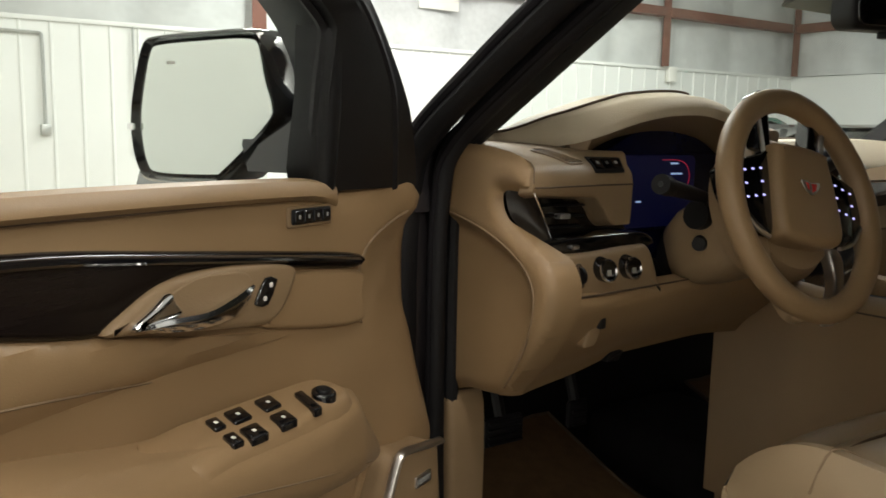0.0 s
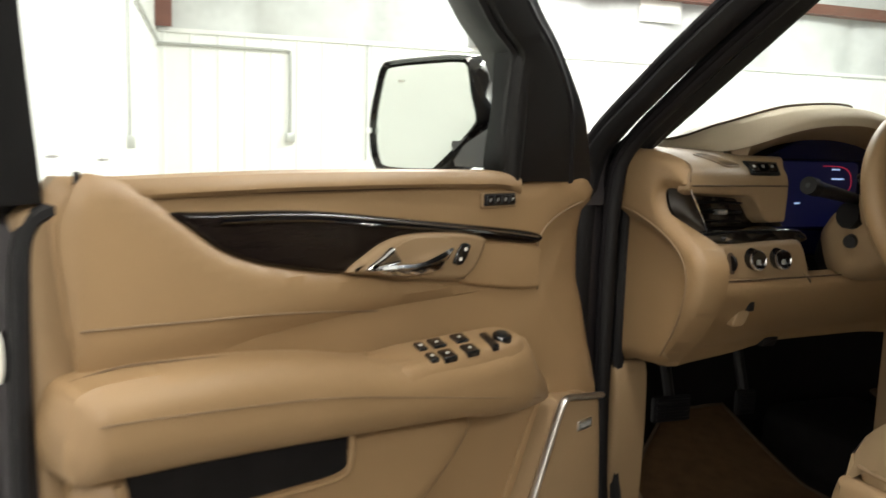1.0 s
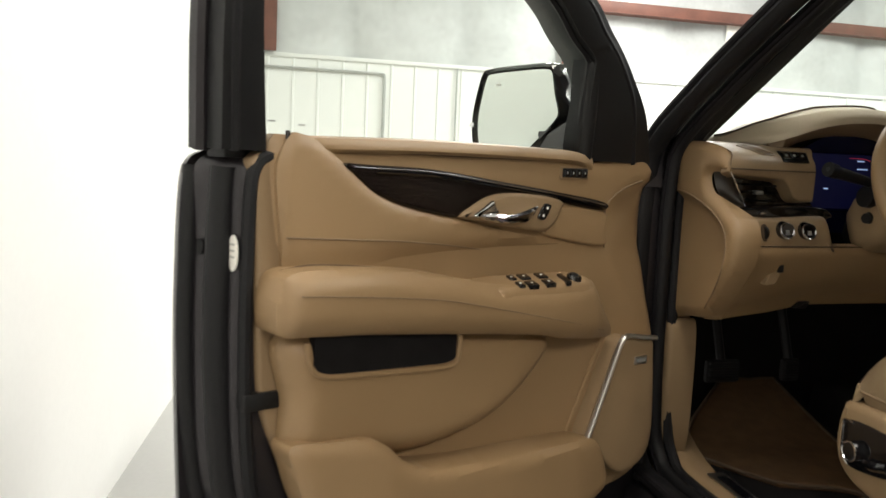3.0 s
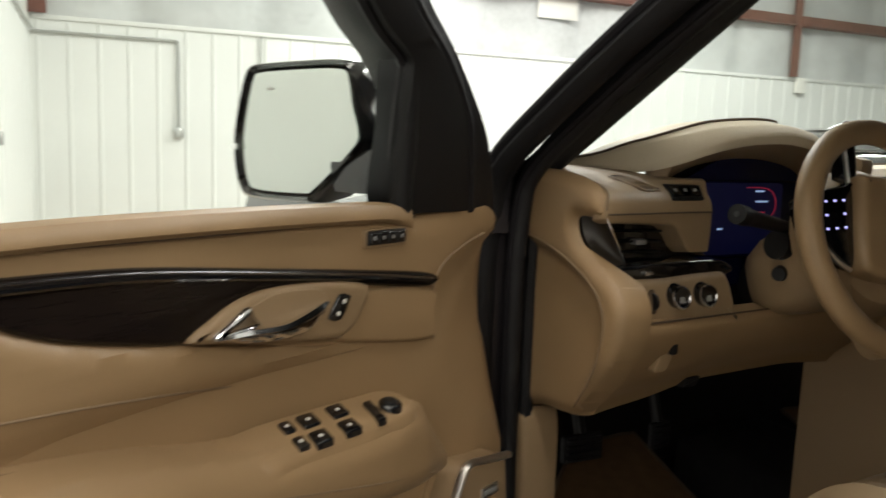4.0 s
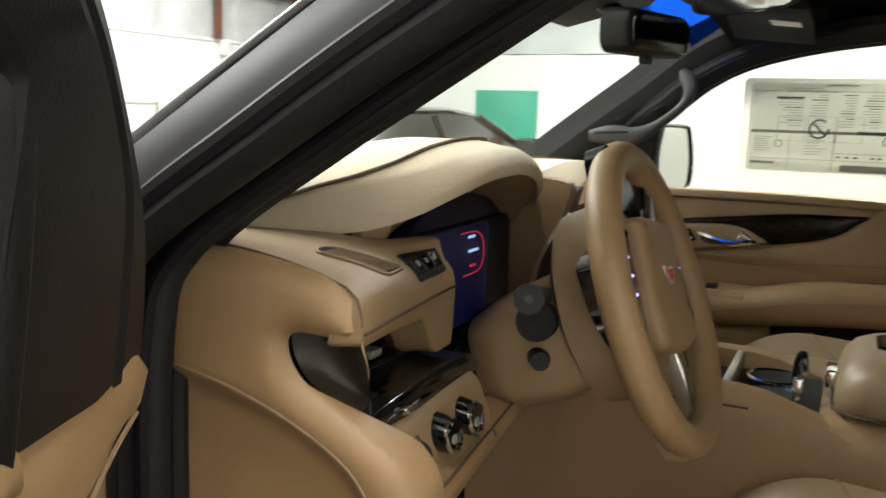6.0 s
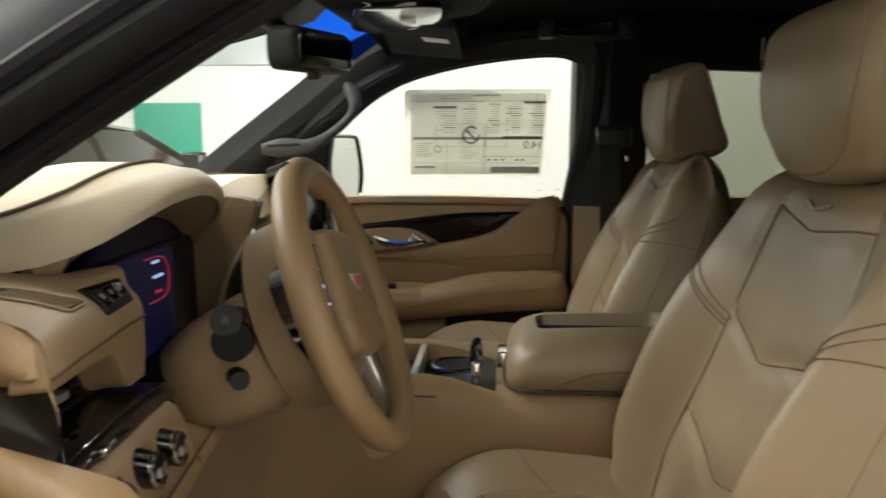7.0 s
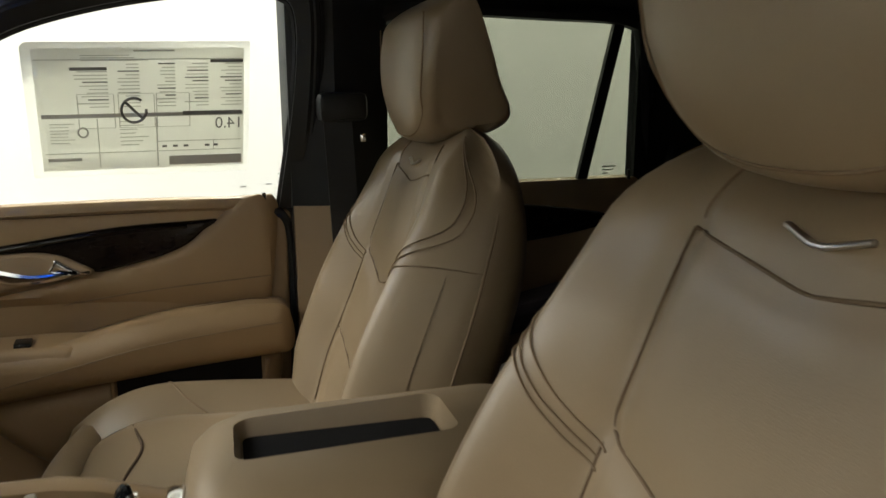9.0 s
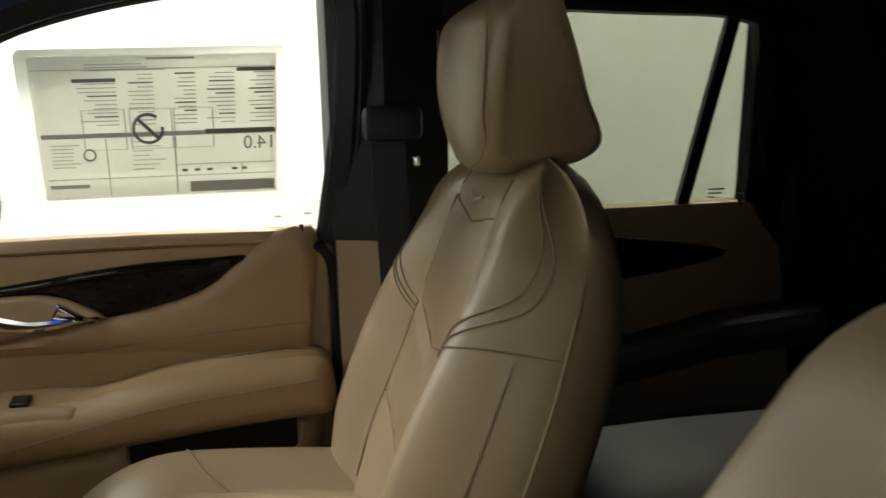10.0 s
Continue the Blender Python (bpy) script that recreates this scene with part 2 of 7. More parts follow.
def cushion(outline, c0, c1, f, r, cell=0.012, power=2.2):
    """A padded slab: like pillow, with a wide soft fall of its face towards the edge over the distance r."""
    o = [(p[0], p[1]) for p in outline]
    s = 1 if c1 > c0 else -1
    bm = bmesh.new()
    vs = skin(bm, [[Vector((a, b, c)) for a, b in o] for c in (c0, c1)])
    cap = [g for g in vs[-1][0].link_faces if len(g.verts) == len(o)][0]
    cap.material_index = 1
    for axis in (0, 1):
        lo, hi = min(p[axis] for p in o), max(p[axis] for p in o)
        n = max(2, int((hi - lo) / cell))
        for k in range(1, n):
            at, no = [0, 0, 0], [0, 0, 0]
            at[axis], no[axis] = lo + (hi - lo) * k / n, 1
            faces = [g for g in bm.faces if g.material_index == 1]
            geom = faces + list({e for g in faces for e in g.edges}) + list({v for g in faces for v in g.verts})
            bmesh.ops.bisect_plane(bm, geom=geom, plane_co=at, plane_no=no, dist=1e-6)
    p = np.array(o)
    e = np.roll(p, -1, 0) - p
    ll = np.maximum((e ** 2).sum(1), 1e-12)
    for v in bm.verts:
        if abs(v.co.z - c1) < 1e-6:
            q = np.array((v.co.x, v.co.y)) - p
            t = np.clip((q * e).sum(1) / ll, 0, 1)[:, None]
            d = math.sqrt(((q - t * e) ** 2).sum(1).min())
            v.co.z = c1 - s * r * 0.75 * max(0.0, 1 - d / r) ** power
    for g in bm.faces:
        g.material_index = 0
    for v in bm.verts:
        v.co = f(*v.co)
    return bm


def curve2(pts, n=5):
    return [(p.x, p.y) for p in spline([(a, b, 0) for a, b in pts], n, True)]


def rect2(a0, a1, b0, b1, r=0.003, n=3):
    out = []
    for ca, cb, s in ((a1 - r, b1 - r, 0), (a0 + r, b1 - r, 1), (a0 + r, b0 + r, 2), (a1 - r, b0 + r, 3)):
        for j in range(n + 1):
            q = (s + j / n) * math.pi / 2
            out.append((ca + r * math.cos(q), cb + r * math.sin(q)))
    return out


def rbox(x0, x1, y0, y1, z0, z1, r=0.01, seg=2, bm=None):
    bm = bm or bmesh.new()
    made = bmesh.ops.create_cube(bm, size=1)["verts"]
    for v in made:
        v.co = Vector((x0 + (v.co.x + 0.5) * (x1 - x0), y0 + (v.co.y + 0.5) * (y1 - y0), z0 + (v.co.z + 0.5) * (z1 - z0)))
    if r:
        bmesh.ops.bevel(bm, geom=list({e for v in made for e in v.link_edges}), offset=r, segments=seg, affect="EDGES", profile=0.5)
    return bm


def slab(f, nu, nv, back):
    """A sheet f(s, t) with s and t from 0 to 1, closed by a second sheet that lies 'back' behind it."""
    front = [[Vector(f(i / nu, j / nv)) for i in range(nu + 1)] for j in range(nv + 1)]
    bm = bmesh.new()
    a = [[bm.verts.new(p) for p in row] for row in front]
    b = [[bm.verts.new(p + Vector(back)) for p in row] for row in front]
    for j in range(nv):
        for i in range(nu):
            bm.faces.new((a[j][i], a[j][i + 1], a[j + 1][i + 1], a[j + 1][i]))
            bm.faces.new((b[j][i], b[j + 1][i], b[j + 1][i + 1], b[j][i + 1]))
    for i in range(nu):
        bm.faces.new((a[0][i], b[0][i], b[0][i + 1], a[0][i + 1]))
        bm.faces.new((a[nv][i], a[nv][i + 1], b[nv][i + 1], b[nv][i]))
    for j in range(nv):
        bm.faces.new((a[j][0], a[j + 1][0], b[j + 1][0], b[j][0]))
        bm.faces.new((a[j][nu], b[j][nu], b[j + 1][nu], a[j + 1][nu]))
    return bm


def lerp_at(x, table):
    if x <= table[0][0]:
        return table[0][1]
    for (x0, y0), (x1, y1) in zip(table, table[1:]):
        if x <= x1:
            t = (x - x0) / (x1 - x0)
            return y0 + (y1 - y0) * t
    return table[-1][1]


def soft_at(x, table):
    """A smooth curve through the table's points."""
    k = len(table)
    if x <= table[0][0]:
        return table[0][1]
    if x >= table[-1][0]:
        return table[-1][1]
    i = max(n for n in range(k - 1) if table[n][0] <= x)

    def slope(n):
        if n == 0 or n == k - 1:
            return 0.0
        a = (table[n][1] - table[n - 1][1]) / (table[n][0] - table[n - 1][0])
        b = (table[n + 1][1] - table[n][1]) / (table[n + 1][0] - table[n][0])
        return 0.0 if a * b <= 0 else 2 * a * b / (a + b)
    (x0, y0), (x1, y1) = table[i], table[i + 1]
    h = x1 - x0
    t = (x - x0) / h
    return (2 * t ** 3 - 3 * t * t + 1) * y0 + (t ** 3 - 2 * t * t + t) * h * slope(i) + (3 * t * t - 2 * t ** 3) * y1 + (t ** 3 - t * t) * h * slope(i + 1)


def solid(name, bm, material, label, category, kind="", group=""):
    return tagged(part(name, bm, material), label, category, group, kind)


# ---- the hall ----
def left_x(y):
    return -2.487 + 0.1176 * y


def build_hall():
    bm = rbox(-12, 16, -12, 12, -0.12, 0.0, 0)
    solid("floor", bm, "floor", "sealed light grey concrete floor of the hall", "floor", "structure")
    strip = loft([[Vector((left_x(2.72), 2.72, z)), Vector((left_x(9), 9.0, z)), Vector((2.0, 9.0, z)), Vector((0.2, 2.72, z))] for z in (-0.02, 0.004)])
    solid("floor_2", strip, "rough", "worn tan concrete strip beyond the bay", "floor", "structure")
    # far left wall
    bm = bmesh.new()
    skin(bm, [[Vector((left_x(y) - d, y, z)) for d, y in ((0, -12), (0, 9.2), (0.2, 9.2), (0.2, -12))] for z in (0, 5.0)])
    w = solid("wall_west", bm, "wall", "white ribbed metal wall of the hall", "wall", "structure")
    for i in range(20):
        y = 2.9 + i * 0.305
        part("rib", loft([[Vector((left_x(y + q) + o, y + q, z)) for q, o in ((-0.02, 0), (-0.01, 0.014), (0.01, 0.014), (0.02, 0))] for z in (0.0, 2.44)]), "wall", w)
    # near white board of the bay
    bm = bmesh.new()
    skin(bm, [[Vector((left_x(y) + d, y, z)) for d, y in ((0.03, -11.9), (0.03, 2.70), (0.126, 2.70), (0.126, -11.9))] for z in (0.0, 4.6)])
    solid("wall_bay", bm, "board", "smooth bright white bay wall beside the vehicle", "wall", "structure")
    # front wall: ribbed liner below, insulation above
    bm = rbox(-1.72, 13.6, 9.0, 9.2, 0, 2.44, 0)
    w = solid("wall_north", bm, "wall", "white ribbed metal liner wall in front", "wall", "structure")
    rib = None
    for i in range(48):
        x = -1.35 + i * 0.305
        if rib is None:
            rib = part("rib", loft([[Vector((q, o, z)) for q, o in ((-0.02, 0.004), (-0.01, -0.014), (0.01, -0.014), (0.02, 0.004))] for z in (0.0, 2.43)]), "wall", w)
            rib.location = (x, 9.0, 0)
        else:
            c = new("rib", rib.data)
            c.parent, c.location = w, (x, 9.0, 0)
    part("trim", rbox(-1.7, 13.5, 8.97, 8.999, 2.40, 2.45, 0.004), "wall", w, "white cap strip along the top of the liner")

    def quilt(s, t):
        x, z = -1.72 + 15.3 * s, 2.45 + 2.4 * t
        fold = math.sin(math.pi * ((x + 0.4) / 1.5 % 1.0))
        return (x, 9.08 - 0.10 * fold ** 0.6 - 0.03 * noise.noise((x * 1.7, z * 2.1, 0)), z)
    solid("wall_north_upper", slab(quilt, 150, 16, (0, 0.3, 0)), "foil", "quilted grey-white insulation facing above the liner", "insulation", "structure")
    # east side of the hall
    bm = rbox(13.4, 13.6, -12, 9.2, 0, 2.44, 0)
    solid("wall_east", bm, "wall", "white metal liner wall of the hall", "wall", "structure")

    def quilt2(s, t):
        y, z = 9.1 - 21 * s, 2.45 + 2.4 * t
        fold = math.sin(math.pi * (y / 1.5 % 1.0))
        return (13.45 - 0.1 * fold ** 0.6, y, z)
    solid("wall_east_upper", slab(quilt2, 120, 10, (0.3, 0, 0)), "foil", "quilted grey-white insulation facing above the liner", "insulation", "structure")
    solid("wall_south", rbox(-3.6, 13.6, -12.0, -11.8, 0, 5, 0), "wall", "white wall closing the hall behind", "wall", "structure")
    solid("wall_bay_east", rbox(2.75, 2.85, -11.8, 0.42, 0, 4.6, 0.004), "board", "smooth bright white bay wall beside the vehicle", "wall", "structure")
    solid("ceiling", rbox(-3.7, 13.7, -12, 9.3, 4.85, 5.0, 0), "foil", "white insulated ceiling of the hall", "ceiling", "structure")
    # steel posts and girts
    for x, y in ((2.49, 8.90), (9.68, 8.90), (13.25, 8.85), (-1.35, 8.88)):
        bm = rbox(x - 0.09, x + 0.09, y - 0.012, y, 2.45, 4.84, 0)
        rbox(x - 0.006, x + 0.006, y, y + 0.07, 2.45, 4.84, 0, bm=bm)
        solid("steel_post", bm, "steel", "rust-red primed steel post on the insulated wall", "post", group="wall posts")
    for x0, x1, z in ((2.6, 9.57, 3.25), (9.79, 13.1, 3.25), (-1.2, 2.38, 4.05)):
        bm = rbox(x0 - 0.03, x1 + 0.03, 8.86, 9.0, z, z + 0.16, 0.004)
        rbox(x0, x1, 8.78, 8.86, z, z + 0.012, 0, bm=bm)
        solid("steel_girt", bm, "steel", "rust-red primed steel girt across the insulated wall", "girt", group="wall girts")
    bm = rbox(13.2, 13.5, -2, 8.84, 3.25, 3.41, 0.004)
    solid("steel_girt", bm, "steel", "rust-red primed steel girt across the insulated wall", "girt", group="wall girts")
    # conduits
    c = tube(spline([(0.08, 8.97, 1.30), (0.08, 8.97, 2.16), (0.05, 8.97, 2.25), (-0.05, 8.97, 2.27), (-1.42, 8.97, 2.27)], 4), 0.018)
    c = thing_one("electrical_conduit", c, "conduit", "thin grey conduit bent along the white liner wall", "conduit")
    part("outlet_box", rbox(0.03, 0.13, 8.93, 8.99, 1.20, 1.31, 0.006), "conduit", c)
    c = tube([(1.02, 8.97, 1.0), (1.02, 8.97, 2.40)], 0.012)
    thing_one("electrical_conduit", c, "conduit", "thin grey vertical conduit on the white liner wall", "conduit")
    y0 = 6.4
    c = tube(spline([(left_x(y0) + 0.03, y0, 1.25), (left_x(y0) + 0.03, y0, 2.45), (left_x(y0 + .1) + 0.03, y0 + .1, 2.5), (left_x(8.9) + 0.03, 8.9, 2.3)], 4), 0.016)
    c = thing_one("electrical_conduit", c, "conduit", "thin grey conduit on the side wall", "conduit")
    part("outlet_box", rbox(left_x(y0) + 0.0, left_x(y0) + 0.07, y0 - 0.05, y0 + 0.05, 1.14, 1.25, 0.006), "conduit", c)
    solid("warning_sign", rbox(4.80, 5.45, 8.93, 8.95, 2.96, 3.26, 0.004), "white", "small white sign with faded red lines", "sign")
    solid("junction_box", rbox(9.80, 10.0, 8.90, 8.98, 2.2, 2.45, 0.01), "white", "white junction box below the steel post", "box")


def thing_one(name, bm, material, label, category):
    ob = part(name, bm, material)
    return tagged(ob, label, category)


build_hall()


def tube_light(x, y, watt, long=2.4, along="y", z=4.45):
    m = pose(x, y, z, 0, 0, 0 if along == "y" else 90)
    t = thing("tube_light", "white fluorescent strip light hung below the ceiling", "light", m, "ceiling strip lights", local=True)
    part("housing", rbox(-0.11, 0.11, -long / 2, long / 2, 0.0, 0.06, 0.012), "board", t)
    for s in (-0.05, 0.05):
        part("tube", tube([(s, -long / 2 + 0.03, -0.02), (s, long / 2 - 0.03, -0.02)], 0.016), "tube", t, "glowing tube")
    part("hanger", rbox(-0.01, 0.01, -0.01, 0.01, 0.05, 4.87 - z, 0), "conduit", t)
    d = bpy.data.lights.new("strip_lamp", "AREA")
    d.shape, d.size, d.size_y, d.energy, d.color = "RECTANGLE", 0.5, long, watt, (1.0, 0.975, 0.93)
    d.color = (0.985, 1.0, 0.955) if y > 0 or x > 0 else (1.0, 0.935, 0.845)
    o = new("strip_lamp", d)
    o.matrix_world = m @ pose(0, 0, -0.05)


for x, y, watt in ((-1.75, -1.2, 76), (2.45, -1.0, 240), (0.4, 3.8, 290), (3.2, 6.6, 290), (7.5, 5.6, 330), (10.5, 1.5, 320), (-0.9, -6.5, 330)):
    tube_light(x, y, watt)


# ---- cars parked further off ----
def parked_car(name, paint, label, x, y, turn, long=4.7, high=1.5, wide=1.84, hatch=False):
    car = thing(name, label, "car", pose(x, y, 0, 0, 0, turn), local=True)
    prof = [(-0.5, 0.30), (-0.49, 0.62), (-0.46, 0.66), (-0.28, 0.70), (0.30, 0.70), (0.44, 0.66), (0.495, 0.55), (0.5, 0.30), (0.47, 0.18), (-0.47, 0.18)]
    rings = []
    for k, (w, q) in enumerate(((-1, 0.86), (-0.96, 0.97), (-0.8, 1.0), (0.8, 1.0), (0.96, 0.97), (1, 0.86))):
        rings.append([Vector((a * long * q, w * wide / 2, 0.18 * high + (b - 0.18) * high * (0.94 if abs(w) == 1 else 1))) for a, b in curve2(prof, 4)])
    part("body", loft(rings), paint, car)
    cab = [(-0.40, 0.68), (-0.33, 0.90), (-0.24, 0.985), (0.02, 1.0), (0.12, 0.97), (0.28, 0.68)]
    rings = []
    for w in (-1, -0.86, 0.86, 1):
        rings.append([Vector((a * long, w * wide / 2 * (0.96 - 0.28 * max(0, b - 0.68) / 0.32), b * high - (0.02 if abs(w) == 1 else 0))) for a, b in cab])
    part("cabin_glass", loft(rings), "gloss", car, "dark car glass")
    roof = [(-0.31, 0.935), (-0.24, 0.995), (0.02, 1.012), (0.10, 0.985)]
    part("roof", loft([[Vector((a * long, w * wide * 0.36, b * high - (0.015 if abs(w) == 1 else 0) + d)) for a, b in roof] + [Vector((a * long, w * wide * 0.36, b * high - 0.02 + d)) for a, b in reversed(roof)] for w, d in ((-1, 0), (-0.8, 0.01), (0.8, 0.01), (1, 0))]), paint, car)
    for s in (-1, 1):
        for a in ((-0.395, -0.315), (0.285, 0.115), (-0.07, -0.06)):
            part("pillar", tube([(a[0] * long, s * wide * 0.478, 0.68 * high), (a[1] * long, s * wide * 0.362, 0.965 * high)], 0.035, flat=0.5), paint, car)
        part("window_trim", tube([(-0.40 * long, s * wide * 0.485, 0.675 * high), (0.28 * long, s * wide * 0.485, 0.675 * high)], 0.012), "chrome", car)
        part("door_mirror", rbox(0.20 * long, 0.24 * long, s * wide * 0.5 - 0.02, s * wide * 0.5 + 0.16 * s, 0.68 * high, 0.78 * high, 0.02), paint, car)
        for a in (-0.31, 0.32):
            wh = part("wheel", tube([(a * long, s * (wide / 2 - 0.20), 0.34), (a * long, s * (wide / 2 + 0.01), 0.34)], 0.34, 24), "tyre", car)
            part("rim", tube([(a * long, s * (wide / 2), 0.34), (a * long, s * (wide / 2 + 0.02), 0.34)], 0.22, 18), "silver", wh)
        part("tail_lamp", rbox(-0.5 * long - 0.005, -0.47 * long, s * wide * 0.30 - 0.12, s * wide * 0.30 + 0.12, 0.55 * high, 0.64 * high, 0.02), "red", car)
    if hatch:
        gate = [(-0.28, 0.99), (-0.33, 1.10), (-0.40, 1.19), (-0.48, 1.235), (-0.56, 1.24), (-0.62, 1.21), (-0.60, 1.185), (-0.52, 1.20), (-0.43, 1.16), (-0.36, 1.08), (-0.31, 0.98)]
        part("open_tailgate", loft([[Vector((a * long, w * wide * 0.42, b * high - 0.05 * w * w)) for a, b in gate] for w in (-1, -0.7, 0, 0.7, 1)]), paint, car, "raised tailgate")
    return car


parked_car("parked_car", "charcoal", "dark charcoal car parked beyond the windshield", 6.5, 3.85, -2, 5.4, 1.42)
parked_car("parked_hatchback", "silver", "silver hatchback standing with its rear window towards the vehicle", 9.0, 6.35, 2, 4.2, 1.26)
parked_car("parked_wagon", "charcoal", "dark wagon with its tailgate raised", 11.3, 7.75, 12, 4.2, 1.32, hatch=True)


def rail_rack(x, y):
    r = thing("tube_rack", "grey tubular steel rack standing by the wall", "rack", pose(x, y, 0, 0, 0, -35), local=True)
    for a in (-0.45, 0.0, 0.45):
        part("upright", tube([(a, 0, 0), (a, 0, 1.42)], 0.022), "conduit", r)
    for z in (0.7, 1.05, 1.40):
        part("rail", tube([(-0.45, 0, z), (0.45, 0, z)], 0.02), "conduit", r)
    for a in (-0.45, 0.45):
        part("foot", rbox(a - 0.03, a + 0.03, -0.25, 0.25, 0.0, 0.04, 0.008), "conduit", r)


rail_rack(5.4, 6.7)
rail_rack(6.3, 7.6)
solid("safety_vest", loft([[Vector((7.2 + 0.16 * w * g, 7.2 + 0.07 * math.sin(q), z)) for q, w in ((0, -1), (1.5, 0), (3, 1), (4.6, 0))] for z, g in ((0.0, 0.8), (0.5, 0.9), (0.95, 1.0), (1.08, 0.6))]), "vis", "bright green safety cloth hung on a stand", "vest")
solid("door_teal", rbox(13.34, 13.39, 4.75, 5.95, 0.0, 1.80, 0.01), "teal", "teal green painted door in the far wall", "door", "structure")

# ---- vehicle body ----
BODY = thing("vehicle_body", "dark metallic body of a large utility vehicle, driver side open", "vehicle", pose(0, -0.6, 0.0))
V = Vector


def aperture(dx):
    """Line of the driver's door opening, from the rear of the sill forwards, up the hinge pillar and along the screen pillar to the roof."""
    return [V((-0.855 - dx, -0.95, 0.565)), V((-0.855 - dx, -0.5, 0.565)), V((-0.855 - dx, -0.12, 0.568)), V((-0.855 - dx, -0.03, 0.60)), V((-0.86 - dx, 0.0, 0.70)),
            V((-0.862 - dx, 0.005, 1.0)), V((-0.860 - dx, 0.0, 1.22)), V((-0.853 - dx, -0.03, 1.305)), V((-0.838 - dx, -0.16, 1.40)),
            V((-0.818 - dx, -0.30, 1.492)), V((-0.795 - dx, -0.50, 1.605)), V((-0.775 - dx, -0.66, 1.672)), V((-0.765 - dx, -0.80, 1.69)), V((-0.765 - dx, -1.4, 1.70))]


part("door_seal", tube(spline(aperture(0.0), 6), 0.016, 10), "rubber", BODY, "black rubber door seal")
part("inner_seal", tube(spline(aperture(-0.032), 6), 0.012, 8), "rubber", BODY, "black rubber lip")
part("seal_lip", tube(spline([p + V((0, -0.002, -0.004)) for p in aperture(0.012)], 6), 0.0065, 8), "pillar", BODY, "thin grey seal lip")
part("seal_lip", tube(spline([p + V((0, 0.004, -0.006)) for p in aperture(-0.014)], 6), 0.005, 8), "pillar", BODY, "thin grey seal lip")
part("door_flange", tube(spline([p + V((0, 0.022, 0.0)) for p in aperture(0.045)], 6), 0.026, 10, flat=0.75), "rubber", BODY, "black flange groove")
part("flange_edge", tube(spline([p + V((0, 0.020, 0.012)) for p in aperture(0.066)], 6), 0.009, 8), "pillar", BODY, "dark grey painted flange edge")
APL = spline([p + V((0, 0.03, 0.006)) for p in aperture(0.045)[6:]], 5)
EDGE = spline([V((-0.800, 0.205, 1.292)), V((-0.785, 0.143, 1.350)), V((-0.778, -0.008, 1.448)), V((-0.766, -0.158, 1.545)), V((-0.752, -0.335, 1.652)), V((-0.750, -0.52, 1.705)), V((-0.750, -0.70, 1.740)), V((-0.750, -1.4, 1.755))], 5)
rings = []
for p, q in zip(APL, EDGE):
    rings.append([p, p * 0.7 + q * 0.3 + V((-0.016, 0, 0.006)), p * 0.3 + q * 0.7 + V((-0.014, 0, 0.008)), q, q + V((0.03, -0.01, -0.015)), p + V((0.05, 0.02, 0.0))])
part("pillar_skin", loft(rings), "pillar", BODY, "dark painted pillar skin")
part("screen_edge_strip", tube(EDGE, 0.009, 10), "paint", BODY, "dark metallic windshield edge strip")
LOW, HIGH = V((-0.785, -0.02, 1.312)), V((-0.724, -0.556, 1.66))


def pillar_trim(sx):
    rings = []
    for t in [k / 12 for k in range(-1, 14)]:
        p = LOW + (HIGH - LOW) * t
        q = V((-0.845 + 0.075 * t, p.y - 0.02, p.z - 0.005))
        o = q + V((0.0, 0.05, 0.01))
        i = p + V((0.0, 0.012, 0.003))
        rings.append([V((a.x * -sx, a.y, a.z)) for a in (p, (p * 2 + q) / 3 + V((0, -0.004, -0.002)), (p + q * 2) / 3 + V((0, -0.005, -0.003)), q, o, i)])
    return loft(rings)


part("a_pillar_trim", pillar_trim(-1), "trim", BODY, "black cloth-covered windshield pillar")
FE = [V((0.735, 0.27, 1.255)), V((0.735, 0.125, 1.368)), V((0.735, -0.029, 1.483)), V((0.705, -0.186, 1.595)), V((0.68, -0.42, 1.69))]
RE = [V((0.81, 0.10, 1.275)), V((0.80, -0.01, 1.40)), V((0.79, -0.163, 1.492)), V((0.785, -0.289, 1.562)), V((0.765, -0.44, 1.61))]
rings = []
for p, q in zip(spline(FE, 5), spline(RE, 5)):
    rings.append([p, (p * 2 + q) / 3 + V((-0.018, -0.010, -0.008)), (p + q * 2) / 3 + V((-0.020, -0.012, -0.010)), q, q + V((0.07, 0.05, 0.03)), p + V((0.05, 0.05, 0.04))])
part("a_pillar_trim", loft(rings), "trim", BODY, "black cloth-covered windshield pillar")
HL = spline([(0.715, 0.085, 1.368), (0.700, 0.02, 1.372), (0.690, -0.035, 1.372), (0.688, -0.080, 1.395), (0.688, -0.125, 1.428), (0.688, -0.152, 1.458), (0.695, -0.156, 1.492), (0.715, -0.130, 1.530)], 6)
GRIP = []
for k, p in enumerate(HL):
    q = k / (len(HL) - 1)
    d = (HL[min(k + 1, len(HL) - 1)] - HL[max(k - 1, 0)]).normalized()
    n = d.cross(V((1, 0, 0))).normalized()
    w = soft_at(q, ((0, 0.014), (0.12, 0.024), (0.3, 0.021), (0.45, 0.012), (0.65, 0.011), (0.8, 0.016), (0.92, 0.018), (1, 0.008)))
    GRIP.append([p + n * (w * math.cos(a)) + V((0.011 * math.sin(a) - 0.004, 0, 0)) for a in (6.283 * m / 12 for m in range(12))])
gh = part("grab_handle", loft(GRIP), "handle", BODY, "black grab handle")
